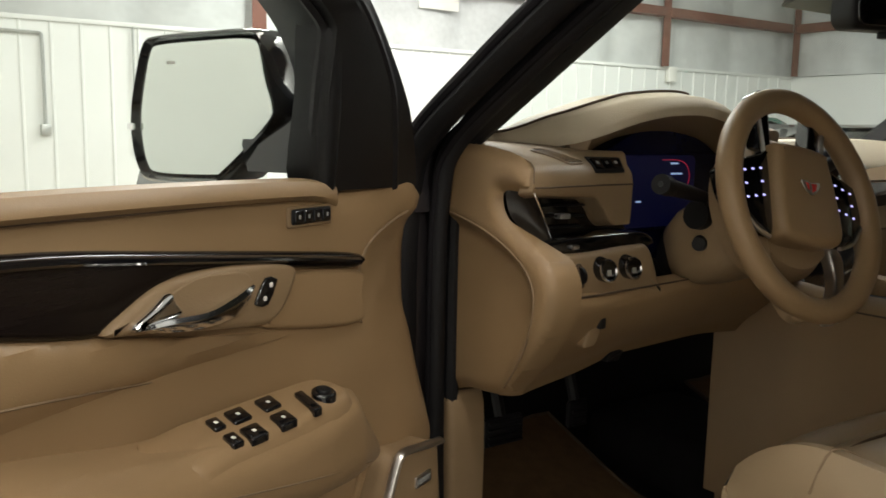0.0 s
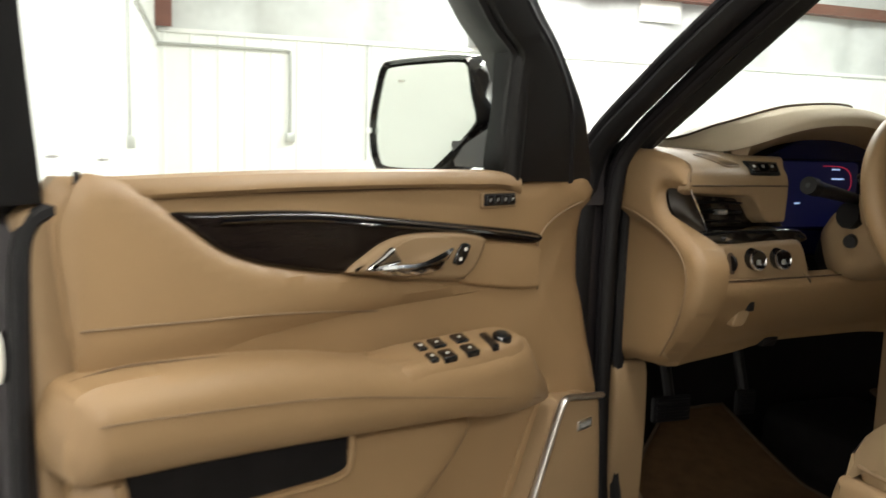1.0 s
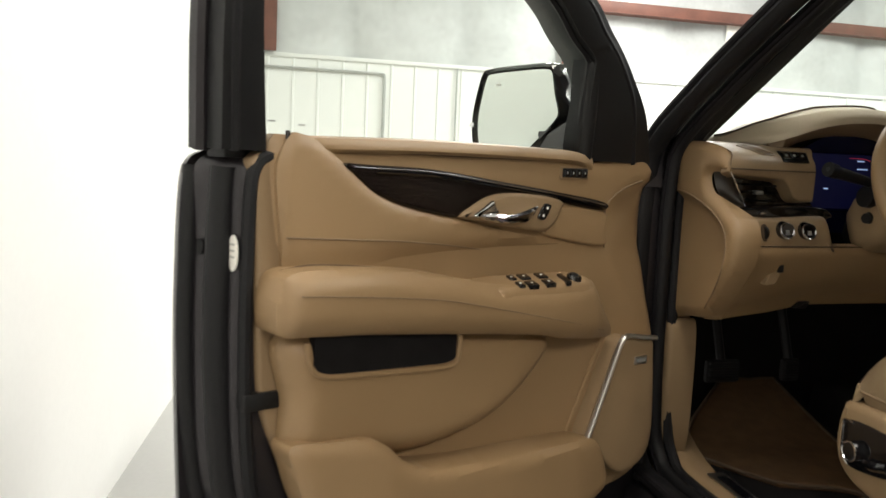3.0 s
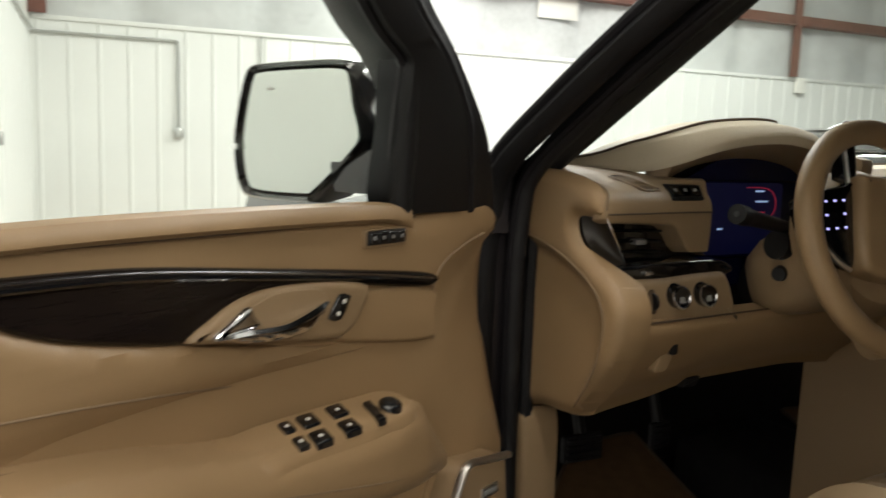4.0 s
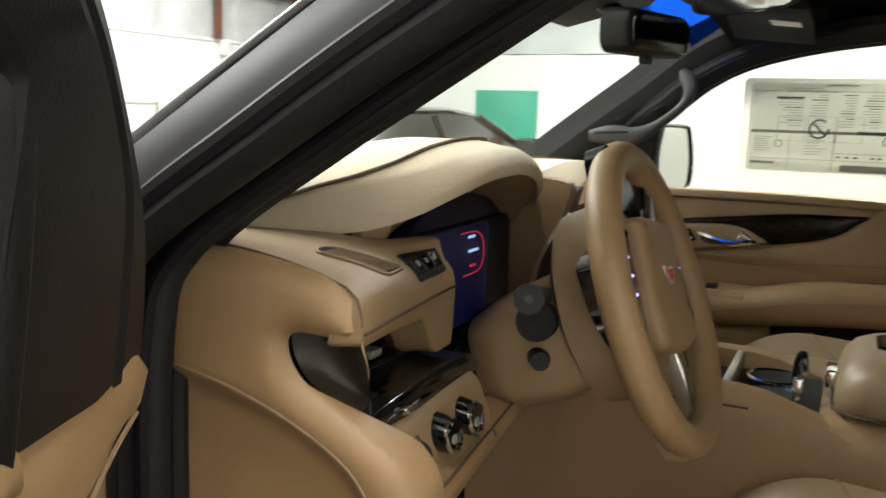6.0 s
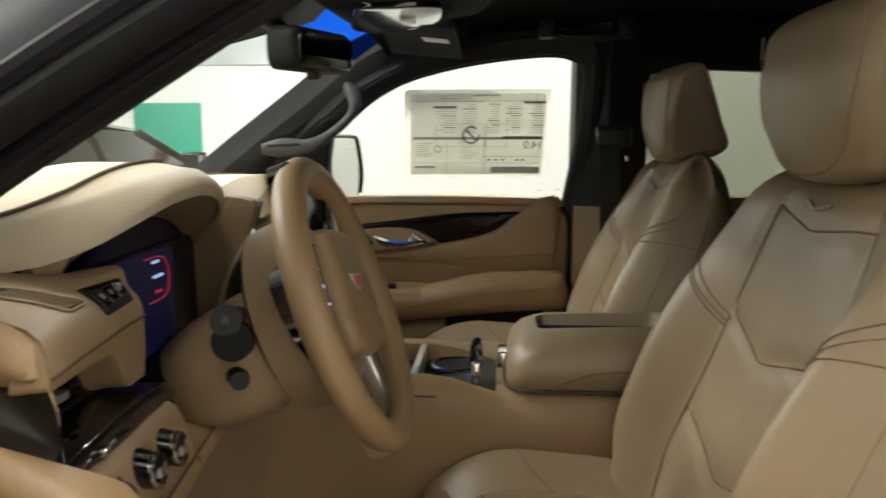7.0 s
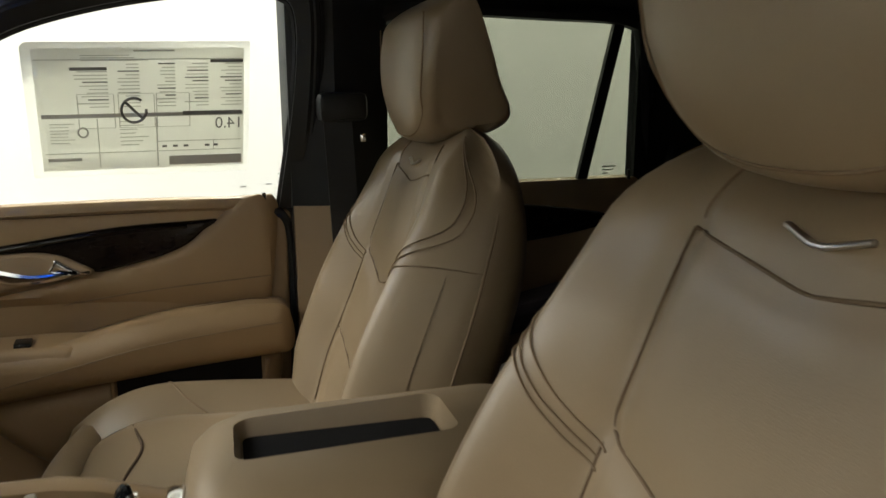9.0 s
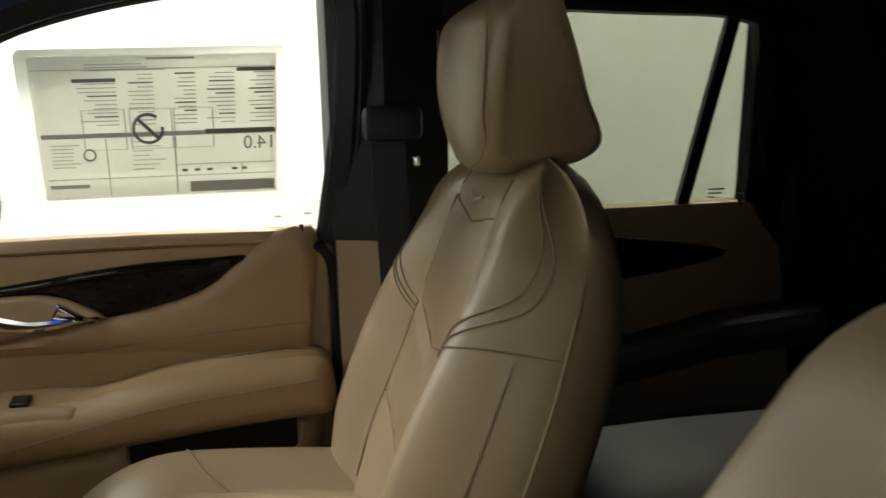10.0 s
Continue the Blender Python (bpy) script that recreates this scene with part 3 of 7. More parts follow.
part("cap", tube([HL[2] + V((-0.016, 0, 0.008)), HL[10] + V((-0.014, 0, 0.012))], 0.004, 8), "black", gh)


def roof_z(x, y):
    return 1.715 - 0.05 * (abs(x) / 0.75) ** 3 - 0.080 * max(0, (y + 0.62) / 0.38) ** 3


def liner(s, t):
    x, y = -0.76 + 1.52 * s, -0.24 - 3.36 * t ** 1.5
    return (x, y + 0.02 * (1 - t) * (1 - (x / 0.76) ** 2), roof_z(x, y))


part("headliner", slab(liner, 24, 30, (0, 0, 0.03)), "liner", BODY, "black cloth headliner")
part("roof", slab(lambda s, t: (-0.80 + 1.6 * s, -0.30 - 3.3 * t, 1.80 - 0.06 * abs(2 * s - 1) ** 3 - 0.10 * (1 - t) ** 12), 16, 24, (0, 0, 0.03)), "paint", BODY)
ov = part("overhead_console", loft([[V((x, -0.225 - 0.27 * t, z0 - h)) for x, h in ((-0.14, -0.06), (-0.13, 0.0), (-0.08, 0.016), (0.20, 0.016), (0.28, 0.0), (0.29, -0.06))] for t, z0 in ((0, 1.635), (0.08, 1.625), (0.5, 1.628), (0.9, 1.645), (1, 1.665))]), "trim", BODY, "charcoal overhead console")
part("console_panel", pillow(curve2([(-0.06, -0.285), (0.17, -0.255), (0.235, -0.27), (0.235, -0.31), (0.15, -0.395), (-0.02, -0.42), (-0.075, -0.40), (-0.09, -0.33)], 4), 0.0, 0.010, lambda a, b, c: V((a, b, 1.613 - c + 0.07 * max(0, -b - 0.35))), 0.003), "gloss", ov, "gloss black switch panel")
part("lamp_lens", rbox(0.03, 0.075, -0.37, -0.345, 1.598, 1.605, 0.002), "satin", ov)
part("console_rim", tube(spline([(-0.10, -0.30, 1.607), (0.17, -0.245, 1.606), (0.245, -0.27, 1.607), (0.245, -0.315, 1.608), (0.15, -0.405, 1.611), (-0.02, -0.43, 1.613)], 5), 0.005, 6), "trim", ov)
VZ = lambda x, y: 1.632 + 0.10 * (y + 0.25) - 0.03 * max(0, (x - 0.45) / 0.2) ** 2 if x > 0 else roof_z(x, y) - 0.012


def visor(x0, x1):
    def f(s, t):
        x, y = x0 + (x1 - x0) * s, -0.25 - 0.17 * t
        return (x, y, VZ(x, y) - 0.010 * (1 - (2 * t - 1) ** 4) * (1 - (2 * s - 1) ** 8))
    return slab(f, 16, 10, (0, 0.002, 0.014))


sv = part("sun_visor", visor(0.30, 0.66), "trim", BODY, "black folded sun visor")
part("visor_label", slab(lambda s, t: (0.425 + 0.085 * s, -0.345 - 0.055 * t, VZ(0.43, -0.345 - 0.055 * t) - 0.0125), 2, 4, (0, 0, 0.002)), "white", sv, "white warning label")
part("sun_visor", visor(-0.62, -0.17), "liner", BODY, "black folded sun visor")
for y in (-0.62, -0.80):
    part("roof_handle_mount", rbox(0.60, 0.66, y - 0.02, y + 0.02, 1.625, 1.67, 0.008), "black", BODY)
part("roof_handle", tube(spline([(0.625, -0.61, 1.645), (0.615, -0.66, 1.628), (0.615, -0.76, 1.628), (0.625, -0.81, 1.645)], 5), 0.012, 8), "black", BODY)
# screen
def screen_low(x):
    return soft_at(x, ((-0.80, 0.10), (-0.5, 0.30), (-0.1, 0.43), (0.3, 0.41), (0.78, 0.27)))


def screen_pt(s, t):
    x = (-0.79 + 1.485 * s) * (1 - 0.03 * t)
    yt = soft_at(x, ((-0.76, -0.50), (-0.4, -0.36), (0.0, -0.27), (0.4, -0.235), (0.72, -0.245)))
    return (x, screen_low(x) + (yt - screen_low(x)) * t, 1.28 + (0.362 + 0.02 * (1 - (2 * s - 1) ** 2)) * t)


ws = part("windshield", slab(screen_pt, 24, 14, (0, 0.004, 0.005)), "screen_glass", BODY, "clear laminated windshield")
ws.visible_shadow = False


def band(s, t):
    p, q = V(screen_pt(0.52 + 0.46 * s, 0.80 + 0.16 * t)), V((0, -0.004, -0.004))
    return p + q


part("shade_band", slab(band, 12, 3, (0, -0.001, -0.001)), "blue", ws, "blue sun-shade band of the windshield").visible_shadow = False
part("header_trim", tube(spline([V(screen_pt(k / 10, 0.985)) + V((0, -0.012, 0.004)) for k in range(11)], 3), 0.024, 8), "liner", BODY, "black windshield header trim")
# bonnet, cowl and wing
part("cowl", slab(lambda s, t: (-0.86 + 1.72 * s, screen_low(-0.86 + 1.72 * s) - 0.02 + 0.24 * t, 1.262 - 0.01 * t), 20, 3, (0, 0, -0.03)), "black", BODY, "black plastic cowl")
part("bonnet", slab(lambda s, t: (-0.93 + 1.86 * s, 0.30 + 0.42 * (1 - (2 * s - 1) ** 2) * (1 - t) + 1.0 * t, 1.235 - 0.10 * abs(2 * s - 1) ** 4 - 0.06 * t ** 2), 20, 10, (0, 0, -0.03)), "paint", BODY, "dark metallic bonnet")
part("front_wing", slab(lambda s, t: (-0.965 - 0.035 * math.sin(math.pi * t), 0.10 + 1.2 * s, 0.80 + 0.40 * t), 8, 8, (0.05, 0, 0)), "paint", BODY, "dark metallic front wing")
part("front_wing", slab(lambda s, t: (0.965 + 0.035 * math.sin(math.pi * t), 0.10 + 1.2 * s, 0.80 + 0.40 * t), 8, 8, (-0.05, 0, 0)), "paint", BODY, "dark metallic front wing")
part("hinge_pillar", rbox(-0.945, -0.845, 0.012, 0.10, 0.52, 1.30, 0.02), "paint", BODY, "dark painted hinge pillar")
part("pillar_gusset", loft([[V((x, y, z)) for y, z in ((0.0, 1.20), (0.10, 1.20), (0.12, 1.27), (0.02, 1.285))] for x in (-0.93, -0.80)]), "paint", BODY)
wheel = part("front_wheel", tube([(-0.93, 1.02, 0.40), (-0.67, 1.02, 0.40)], 0.40, 40), "tyre", BODY, "black front tyre")
part("rim", tube([(-0.945, 1.02, 0.40), (-0.90, 1.02, 0.40)], 0.29, 36), "chrome", wheel, "polished alloy rim")
# sill, floor, running board
part("sill_body", rbox(-0.95, -0.86, -2.6, 0.06, 0.42, 0.555, 0.03, 3), "paint", BODY, "gloss dark sill")
part("sill_step", rbox(-0.905, -0.87, -2.4, 0.02, 0.53, 0.565, 0.012), "rubber", BODY)
st = part("sill_trim", slab(lambda s, t: (-0.845 + 0.125 * t, -1.2 + 1.28 * s, 0.562 + 0.018 * math.sin(math.pi * min(1, t * 1.2)) - 0.02 * max(0, t - 0.8) + 0.06 * max(0, (s - 0.86) / 0.14) ** 2), 30, 8, (0, 0, -0.03)), "hard", BODY, "tan plastic sill trim")
part("sill_plate", slab(lambda s, t: (-0.812 + 0.040 * t + 0.035 * s, -0.52 + 0.42 * s, 0.5835), 8, 2, (0, 0, -0.002)), "satin", st, "brushed sill plate")
part("sill_plate_inlay", slab(lambda s, t: (-0.803 + 0.022 * t + 0.035 * s, -0.495 + 0.37 * s, 0.586), 8, 2, (0, 0, -0.002)), "gloss", st)
for k in range(8):
    part("sill_mark", rbox(-0.781, -0.774, -0.38 + 0.017 * k, -0.369 + 0.017 * k, 0.5862, 0.5872, 0), "satin", st)
part("kick_panel", pillow(curve2([(0.07, 0.58), (0.055, 0.885), (0.02, 0.905), (-0.01, 0.885), (-0.012, 0.70), (0.0, 0.60), (0.03, 0.57)], 4), -0.775, -0.842, lambda a, b, c: V((c, a, b)), 0.012), "hard", BODY, "tan plastic kick panel")
part("floor_pan", rbox(-0.86, 0.86, -3.4, 0.55, 0.46, 0.540, 0.01), "carpet", BODY, "black carpeted floor")
part("firewall", slab(lambda s, t: (-0.85 + 1.7 * s, 0.22 + 0.28 * (1 - t) if t < 0.5 else 0.36, 0.50 + 0.72 * t), 4, 8, (0, 0.04, 0)), "carpet", BODY, "black carpeted toe board")
part("floor_tunnel", rbox(-0.16, 0.16, -2.2, 0.40, 0.46, 0.66, 0.05, 3), "carpet", BODY)
for x, w in ((-0.56, 0.10), (-0.36, 0.055)):
    pd = part("pedal", rbox(x - w / 2, x + w / 2, 0.20, 0.215, 0.70, 0.76, 0.008), "rubber", BODY, "black ribbed pedal")
    part("pedal_arm", tube([(x, 0.21, 0.74), (x, 0.30, 1.0)], 0.012), "black", pd)
    for k in range(4):
        part("rubber_rib", rbox(x - w / 2 + 0.008, x + w / 2 - 0.008, 0.193, 0.201, 0.706 + 0.014 * k, 0.712 + 0.014 * k, 0.002), "rubber", pd)
rb = part("running_board", rbox(-1.12, -0.90, -2.4, 0.10, 0.38, 0.438, 0.02, 3), "gloss", BODY, "black running board")
part("chrome_strip", rbox(-0.916, -0.904, -2.4, 0.06, 0.434, 0.446, 0.003), "chrome", rb)
part("bracket", rbox(-0.98, -0.92, -0.4, -0.3, 0.36, 0.45, 0.006), "black", rb)
# pillars behind the doors
bp = part("b_pillar", loft([[V((x + 0.075 * t, y, 0.56 + 1.14 * t)) for x, y in ((-0.80, -0.965), (-0.845, -0.955), (-0.91, -0.97), (-0.91, -1.12), (-0.80, -1.13), (-0.775, -1.04))] for t in (0, 0.3, 0.6, 0.62, 1)]), "black", BODY, "black centre pillar")
part("lower_trim", loft([[V((x, y, z)) for x, y in ((-0.785, -0.945), (-0.835, -0.935), (-0.86, -1.0), (-0.80, -1.12), (-0.765, -1.04))] for z in (0.60, 0.9, 1.20)]), "hard", BODY, "tan lower pillar trim")
bq = part("b_pillar", loft([[V((x - 0.10 * max(0, t - 0.55), y, 0.56 + 1.12 * t)) for x, y in ((0.785, -0.700), (0.83, -0.690), (0.90, -0.72), (0.90, -0.88), (0.79, -0.88), (0.755, -0.78))] for t in (0, 0.3, 0.55, 0.7, 0.85, 1)]), "black", BODY, "black centre pillar")
part("lower_trim", loft([[V((x, y, z)) for x, y in ((0.775, -0.702), (0.81, -0.697), (0.86, -0.73), (0.80, -0.88), (0.745, -0.785))] for z in (0.60, 0.9, 1.222)]), "hard", BODY, "tan lower pillar trim")
bt = part("seat_belt", slab(lambda s, t: (0.715 - 0.03 * t, -0.755 - 0.05 * s - 0.02 * t, 0.70 + 0.70 * (1 - t)), 2, 6, (0.004, 0, 0)), "black", BODY, "black seat belt webbing")
part("belt_guide", rbox(0.68, 0.74, -0.83, -0.745, 1.375, 1.425, 0.012), "black", bt)
part("belt_button", rbox(0.668, 0.678, -0.822, -0.812, 1.340, 1.355, 0.002), "chrome", bt)
# rear right side: door lining, glass and pillars
part("rear_door_lining", slab(lambda s, t: (0.86 - 0.055 * math.sin(math.pi * min(1, t * 1.02)), -0.86 - 1.05 * s, 0.56 + 0.678 * t), 12, 14, (0.06, 0, 0)), "hard", BODY, "tan rear door lining")
part("rear_door_inlay", pillow(curve2([(-0.95, 1.20), (-1.10, 1.205), (-1.36, 1.165), (-1.22, 1.13), (-1.0, 1.12), (-0.92, 1.15)], 4), 0.82, 0.80, lambda a, b, c: V((c, a, b)), 0.004), "wood", BODY, "dark gloss wood inlay")
part("rear_armrest", loft([[V((0.84 - w * (0.7 + 0.3 * min(1, s * 3)), -0.92 - 0.60 * s, 0.945 + 0.115 * s - 0.02 * max(0, s - 0.7) / 0.3 + h)) for w, h in ((0, -0.05), (0.06, -0.045), (0.085, -0.02), (0.09, 0.0), (0.08, 0.018), (0.05, 0.026), (0.0, 0.03))] for s in (0, 0.15, 0.3, 0.5, 0.7, 0.85, 1)]), "shaded_grey", BODY, "rear door armrest in shade-darkened grey")
GZ = lambda z: 0.872 - 0.34 * (z - 1.235)
part("rear_side_glass", slab(lambda s, t: (GZ(1.225 + 0.335 * t), -0.85 - 0.455 * s - 0.03 * s * t, 1.225 + 0.335 * t), 4, 4, (0.004, 0, 0)), "tint", BODY, "dark privacy glass")
qg = part("quarter_glass", slab(lambda s, t: (GZ(1.225 + 0.315 * t), -1.318 - 0.022 * t - (0.12 - 0.075 * t) * s, 1.225 + 0.315 * t), 4, 4, (0.004, 0, 0)), "tint", BODY, "dark privacy quarter glass")
part("quarter_bar", loft([[V((GZ(1.225 + 0.34 * t) - d, -1.297 - 0.034 * t - e, 1.225 + 0.34 * t)) for d, e in ((0.006, 0.0), (0.006, 0.022), (-0.008, 0.022), (-0.008, 0.0))] for t in (0, 0.5, 1)]), "black", BODY, "black divider bar of the rear window")
for k, w in enumerate((0.030, 0.024, 0.012)):
    part("glass_mark", rbox(GZ(1.26) - 0.010, GZ(1.26) - 0.006, -1.350 - w, -1.350, 1.262 - 0.007 * k, 1.2645 - 0.007 * k, 0), "ink", qg)
part("lock_pin", tube([(0.845, -1.405, 1.235), (0.845, -1.405, 1.255)], 0.004), "black", BODY)
part("rear_window_frame", tube(spline([(GZ(1.235), -0.845, 1.238), (GZ(1.5) + 0.01, -0.86, 1.51), (GZ(1.56), -0.92, 1.572), (GZ(1.56), -1.20, 1.568), (GZ(1.55), -1.36, 1.555), (GZ(1.50), -1.402, 1.50), (GZ(1.235), -1.452, 1.236)], 5), 0.018, 8), "black", BODY, "black rear window frame")
part("roof_side_trim", slab(lambda s, t: (GZ(1.56) - 0.09 * t, -0.80 - 0.72 * s, 1.565 + 0.10 * t), 10, 4, (0.03, 0, 0.02)), "liner", BODY, "black cloth trim above the rear glass")
part("quarter_trim", loft([[V((x, y, z)) for x, y in ((GZ(z) - 0.01, -1.425 + 0.14 * (z - 1.235)), (GZ(z) + 0.03, -1.425 + 0.14 * (z - 1.235)), (0.93, -1.60), (0.80, -1.60))] for z in (1.0, 1.235, 1.40, 1.60)]), "liner", BODY, "black cloth rear pillar trim")
part("roof_rail_trim", slab(lambda s, t: (0.80 - 0.13 * t, -0.43 - 3.1 * s, 1.63 + 0.075 * t), 10, 3, (0.01, 0, 0.03)), "liner", BODY, "black cloth roof side rail")
part("roof_rail_trim", slab(lambda s, t: (-0.79 + 0.13 * t, -0.62 - 2.9 * s, 1.675 + 0.03 * t), 10, 3, (-0.01, 0, 0.03)), "liner", BODY, "black cloth roof side rail")
part("rear_side_wall", rbox(0.80, 0.90, -3.5, -1.48, 0.5, 1.74, 0.02), "liner", BODY, "black rear quarter trim")
part("rear_side_wall", rbox(-0.92, -0.82, -3.5, -1.12, 0.5, 1.74, 0.02), "liner", BODY, "black rear quarter trim")
part("rear_bulkhead", rbox(-0.9, 0.9, -3.6, -3.5, 0.5, 1.76, 0.02), "liner", BODY, "black rear trim")
part("body_side", rbox(0.90, 0.98, -3.5, -0.90, 0.45, 1.20, 0.03), "paint", BODY, "dark metallic body side")
part("body_side", rbox(-0.99, -0.92, -3.5, -1.12, 0.45, 1.22, 0.03), "paint", BODY, "dark metallic body side")
for x in (-0.78, 0.78):
    part("rear_wheel", tube([(x - 0.13, -2.2, 0.40), (x + 0.13, -2.2, 0.40)], 0.40, 32), "tyre", BODY)
part("front_wheel", tube([(0.67, 1.02, 0.40), (0.93, 1.02, 0.40)], 0.40, 32), "tyre", BODY)

# ---- doors ----
HX, HY = -0.96, -0.0915
DOOR_M = Matrix(((-0.8992, 0.4375, 0, HX), (-0.4375, -0.8992, 0, HY), (0, 0, 1, 0), (0, 0, 0, 1)))


def glass_off(z):
    return -0.035 + 0.25 * (z - 1.25)


def crease_u(z):
    """Line at which the front of the lining turns away towards the hinges."""
    return soft_at(z, ((0.55, -0.09), (0.894, -0.034), (0.972, 0.038), (1.04, 0.095), (1.08, 0.132), (1.136, 0.14), (1.169, 0.127), (1.189, 0.10), (1.204, 0.062), (1.218, 0.012), (1.26, -0.06)))


def edge_u(off):
    return 0.950 - 0.042 * (off + 0.135) / 0.117


def build_door(door, P, driver):
    """u runs from the hinge edge to the rear, off points into the cabin, z up; P places them."""
    def turned(a, b):
        return -0.26 * max(0.0, crease_u(b) - a) if b > 0.90 else 0.0

    def scoop(a, b):
        """Hollow above the armrest, deepest towards the front."""
        t = max(0.0, min(1.0, (1.108 - b) / 0.045))
        return -0.034 * t * t * (3 - 2 * t) * lerp_at(a, ((0.10, 0.4), (0.22, 1.0), (0.42, 1.0), (0.70, 0.35), (0.88, 0.15)))
    F = lambda a, b, c: P(a, c, b)
    FW = lambda a, b, c: P(a, c + turned(a, b), b)
    FS = lambda a, b, c: P(a, c + turned(a, b) + (scoop(a, b) if c > 0 else 0), b)
    H = lambda a, b, c: P(0.276 + (a - 0.303) * 0.944, c, b + 0.006)
    # painted shell, its rear edge drawn in towards the cabin and its top towards the window sill
    slant = lambda a, c: a - 0.042 * (c + 0.135) / 0.117 * max(0.0, min(1.0, (a - 0.5) / 0.2))
    K = lambda a, b, c: P(slant(a, c), c * (1 - 0.35 * max(0, (b - 1.08) / 0.165) ** 2) + (turned(a, b) - 0.008 * (a < 0.16)) * (c + 0.135) / 0.117, b)
    shell = [(-0.07, 0.56), (-0.045, 1.15), (-0.004, 1.235), (0.30, 1.243), (0.60, 1.243), (0.85, 1.243), (0.91, 1.238), (0.937, 1.222), (0.947, 1.18), (0.950, 1.08), (0.951, 0.95), (0.944, 0.80), (0.925, 0.70), (0.87, 0.59), (0.79, 0.525), (0.60, 0.505), (0.10, 0.49), (-0.04, 0.50)]
    skin_o = [(-0.07, 0.54), (-0.048, 1.15), (-0.006, 1.235), (0.30, 1.243), (0.60, 1.243), (0.85, 1.243), (0.915, 1.238), (0.945, 1.222), (0.955, 1.18), (0.959, 1.08), (0.960, 0.95), (0.954, 0.75), (0.944, 0.60), (0.92, 0.52), (0.84, 0.475), (0.60, 0.465), (0.10, 0.455), (-0.04, 0.47)]
    part("shell", pillow(curve2(shell, 4), -0.135, -0.018, K, 0.02), "paint", door, "dark metallic painted shell")
    part("shell_skin", pillow(curve2(skin_o, 4), -0.115, -0.142, F, 0.016), "paint", door, "dark metallic outer skin")
    for off, r in ((-0.056, 0.021), (-0.117, 0.015)):
        line = [P(edge_u(off) + d, off, z) for d, z in ((-0.006, 1.215), (0.0, 1.10), (0.002, 0.95), (-0.008, 0.80), (-0.027, 0.70), (-0.085, 0.59), (-0.165, 0.53), (-0.35, 0.508))]
        part("edge_seal", tube(spline(line, 6), r, 10), "rubber", door, "black rubber edge seal")
    part("door_seal", tube([P(u - 0.046 * max(0, min(1, (u - 0.5) / 0.2)), -0.014 + turned(u, z) - 0.01 * (u < 0.16), z) for u, z in inset(curve2(shell, 6), 0.004)], 0.010, 8, True), "rubber", door, "black rubber seal")
    part("sill_block", rbox(0, 1, 0, 1, 0, 1, 0.12), "black", door, "black belt-line end cap")
    ob = scene.collection.objects[-1]
    for v in ob.data.vertices:
        v.co = P(0.893 + 0.036 * v.co.x, -0.092 + 0.06 * v.co.y, 1.228 + 0.022 * v.co.z)
    # lining
    trim = [(-0.014, 1.240), (0.18, 1.245), (0.25, 1.256), (0.60, 1.259), (0.83, 1.264), (0.868, 1.260), (0.876, 1.22), (0.866, 1.149), (0.855, 1.07), (0.846, 0.98), (0.835, 0.92), (0.816, 0.85), (0.800, 0.765), (0.770, 0.69), (0.715, 0.63), (0.64, 0.59), (0.50, 0.57), (0.20, 0.565), (0.02, 0.58), (-0.04, 0.61), (-0.06, 0.66), (-0.055, 0.88)]
    part("lining", cushion(curve2(trim, 5), -0.03, 0.0, FW, 0.014, 0.017), "leather", door, "tan leather-covered lining")
    rim = [(0.900, 1.228), (0.894, 1.185), (0.889, 1.09), (0.886, 0.98), (0.882, 0.90), (0.872, 0.85), (0.843, 0.778), (0.795, 0.686), (0.731, 0.608), (0.655, 0.565), (0.60, 0.565), (0.70, 0.635), (0.765, 0.72), (0.80, 0.80), (0.822, 0.88), (0.835, 0.98), (0.846, 1.09), (0.858, 1.228)]
    part("edge_strip", pillow(curve2(rim, 5), -0.04, -0.008, F, 0.008), "hard", door, "tan plastic edge strip")
    # swooping lower panel, proud of the inlay panel
    low_panel = [(0.846, 1.264), (0.826, 1.266), (0.803, 1.259), (0.777, 1.243), (0.759, 1.229), (0.729, 1.206), (0.703, 1.187), (0.678, 1.175), (0.639, 1.162), (0.571, 1.148), (0.521, 1.141), (0.469, 1.131), (0.391, 1.116), (0.273, 1.099), (0.150, 1.081), (0.118, 1.05), (0.065, 0.985), (0.02, 0.93), (0.12, 0.92), (0.40, 0.95), (0.70, 0.97), (0.842, 0.98), (0.851, 1.07), (0.861, 1.149), (0.866, 1.22)]
    part("swoop_panel", cushion(curve2(low_panel, 4), -0.006, 0.011, FS, 0.010, 0.013), "leather", door, "tan leather lower panel with a swept edge")
    top = []
    for k in range(37):
        u = 0.185 + k * 0.0182
        zt = 1.259 + 0.004 * math.sin(min(1, k / 36) * math.pi) - 0.002 * max(0, (k - 24) / 12)
        g = (0.10 + 0.90 * min(1, (36 - k) / 8) ** 0.8) * (0.25 + 0.75 * min(1, k / 4) ** 0.6)
        dz = -0.010 * max(0, 1 - k / 4) ** 2
        top.append([P(u, o * g, zt + h + dz) for o, h in ((-0.03, -0.01), (-0.022, 0.003), (-0.008, 0.007), (0.006, 0.004), (0.013, -0.005), (0.0135, -0.012), (0.006, -0.017), (-0.02, -0.02))])
    part("sill_pad", loft(top), "leather", door, "tan padded window sill")
    part("sill_seam", tube([P(0.205 + 0.0245 * k, 0.0035, 1.2475 - 0.0015 * math.sin(k / 24 * 3.1)) for k in range(25)], 0.0022, 6), "seam", door)
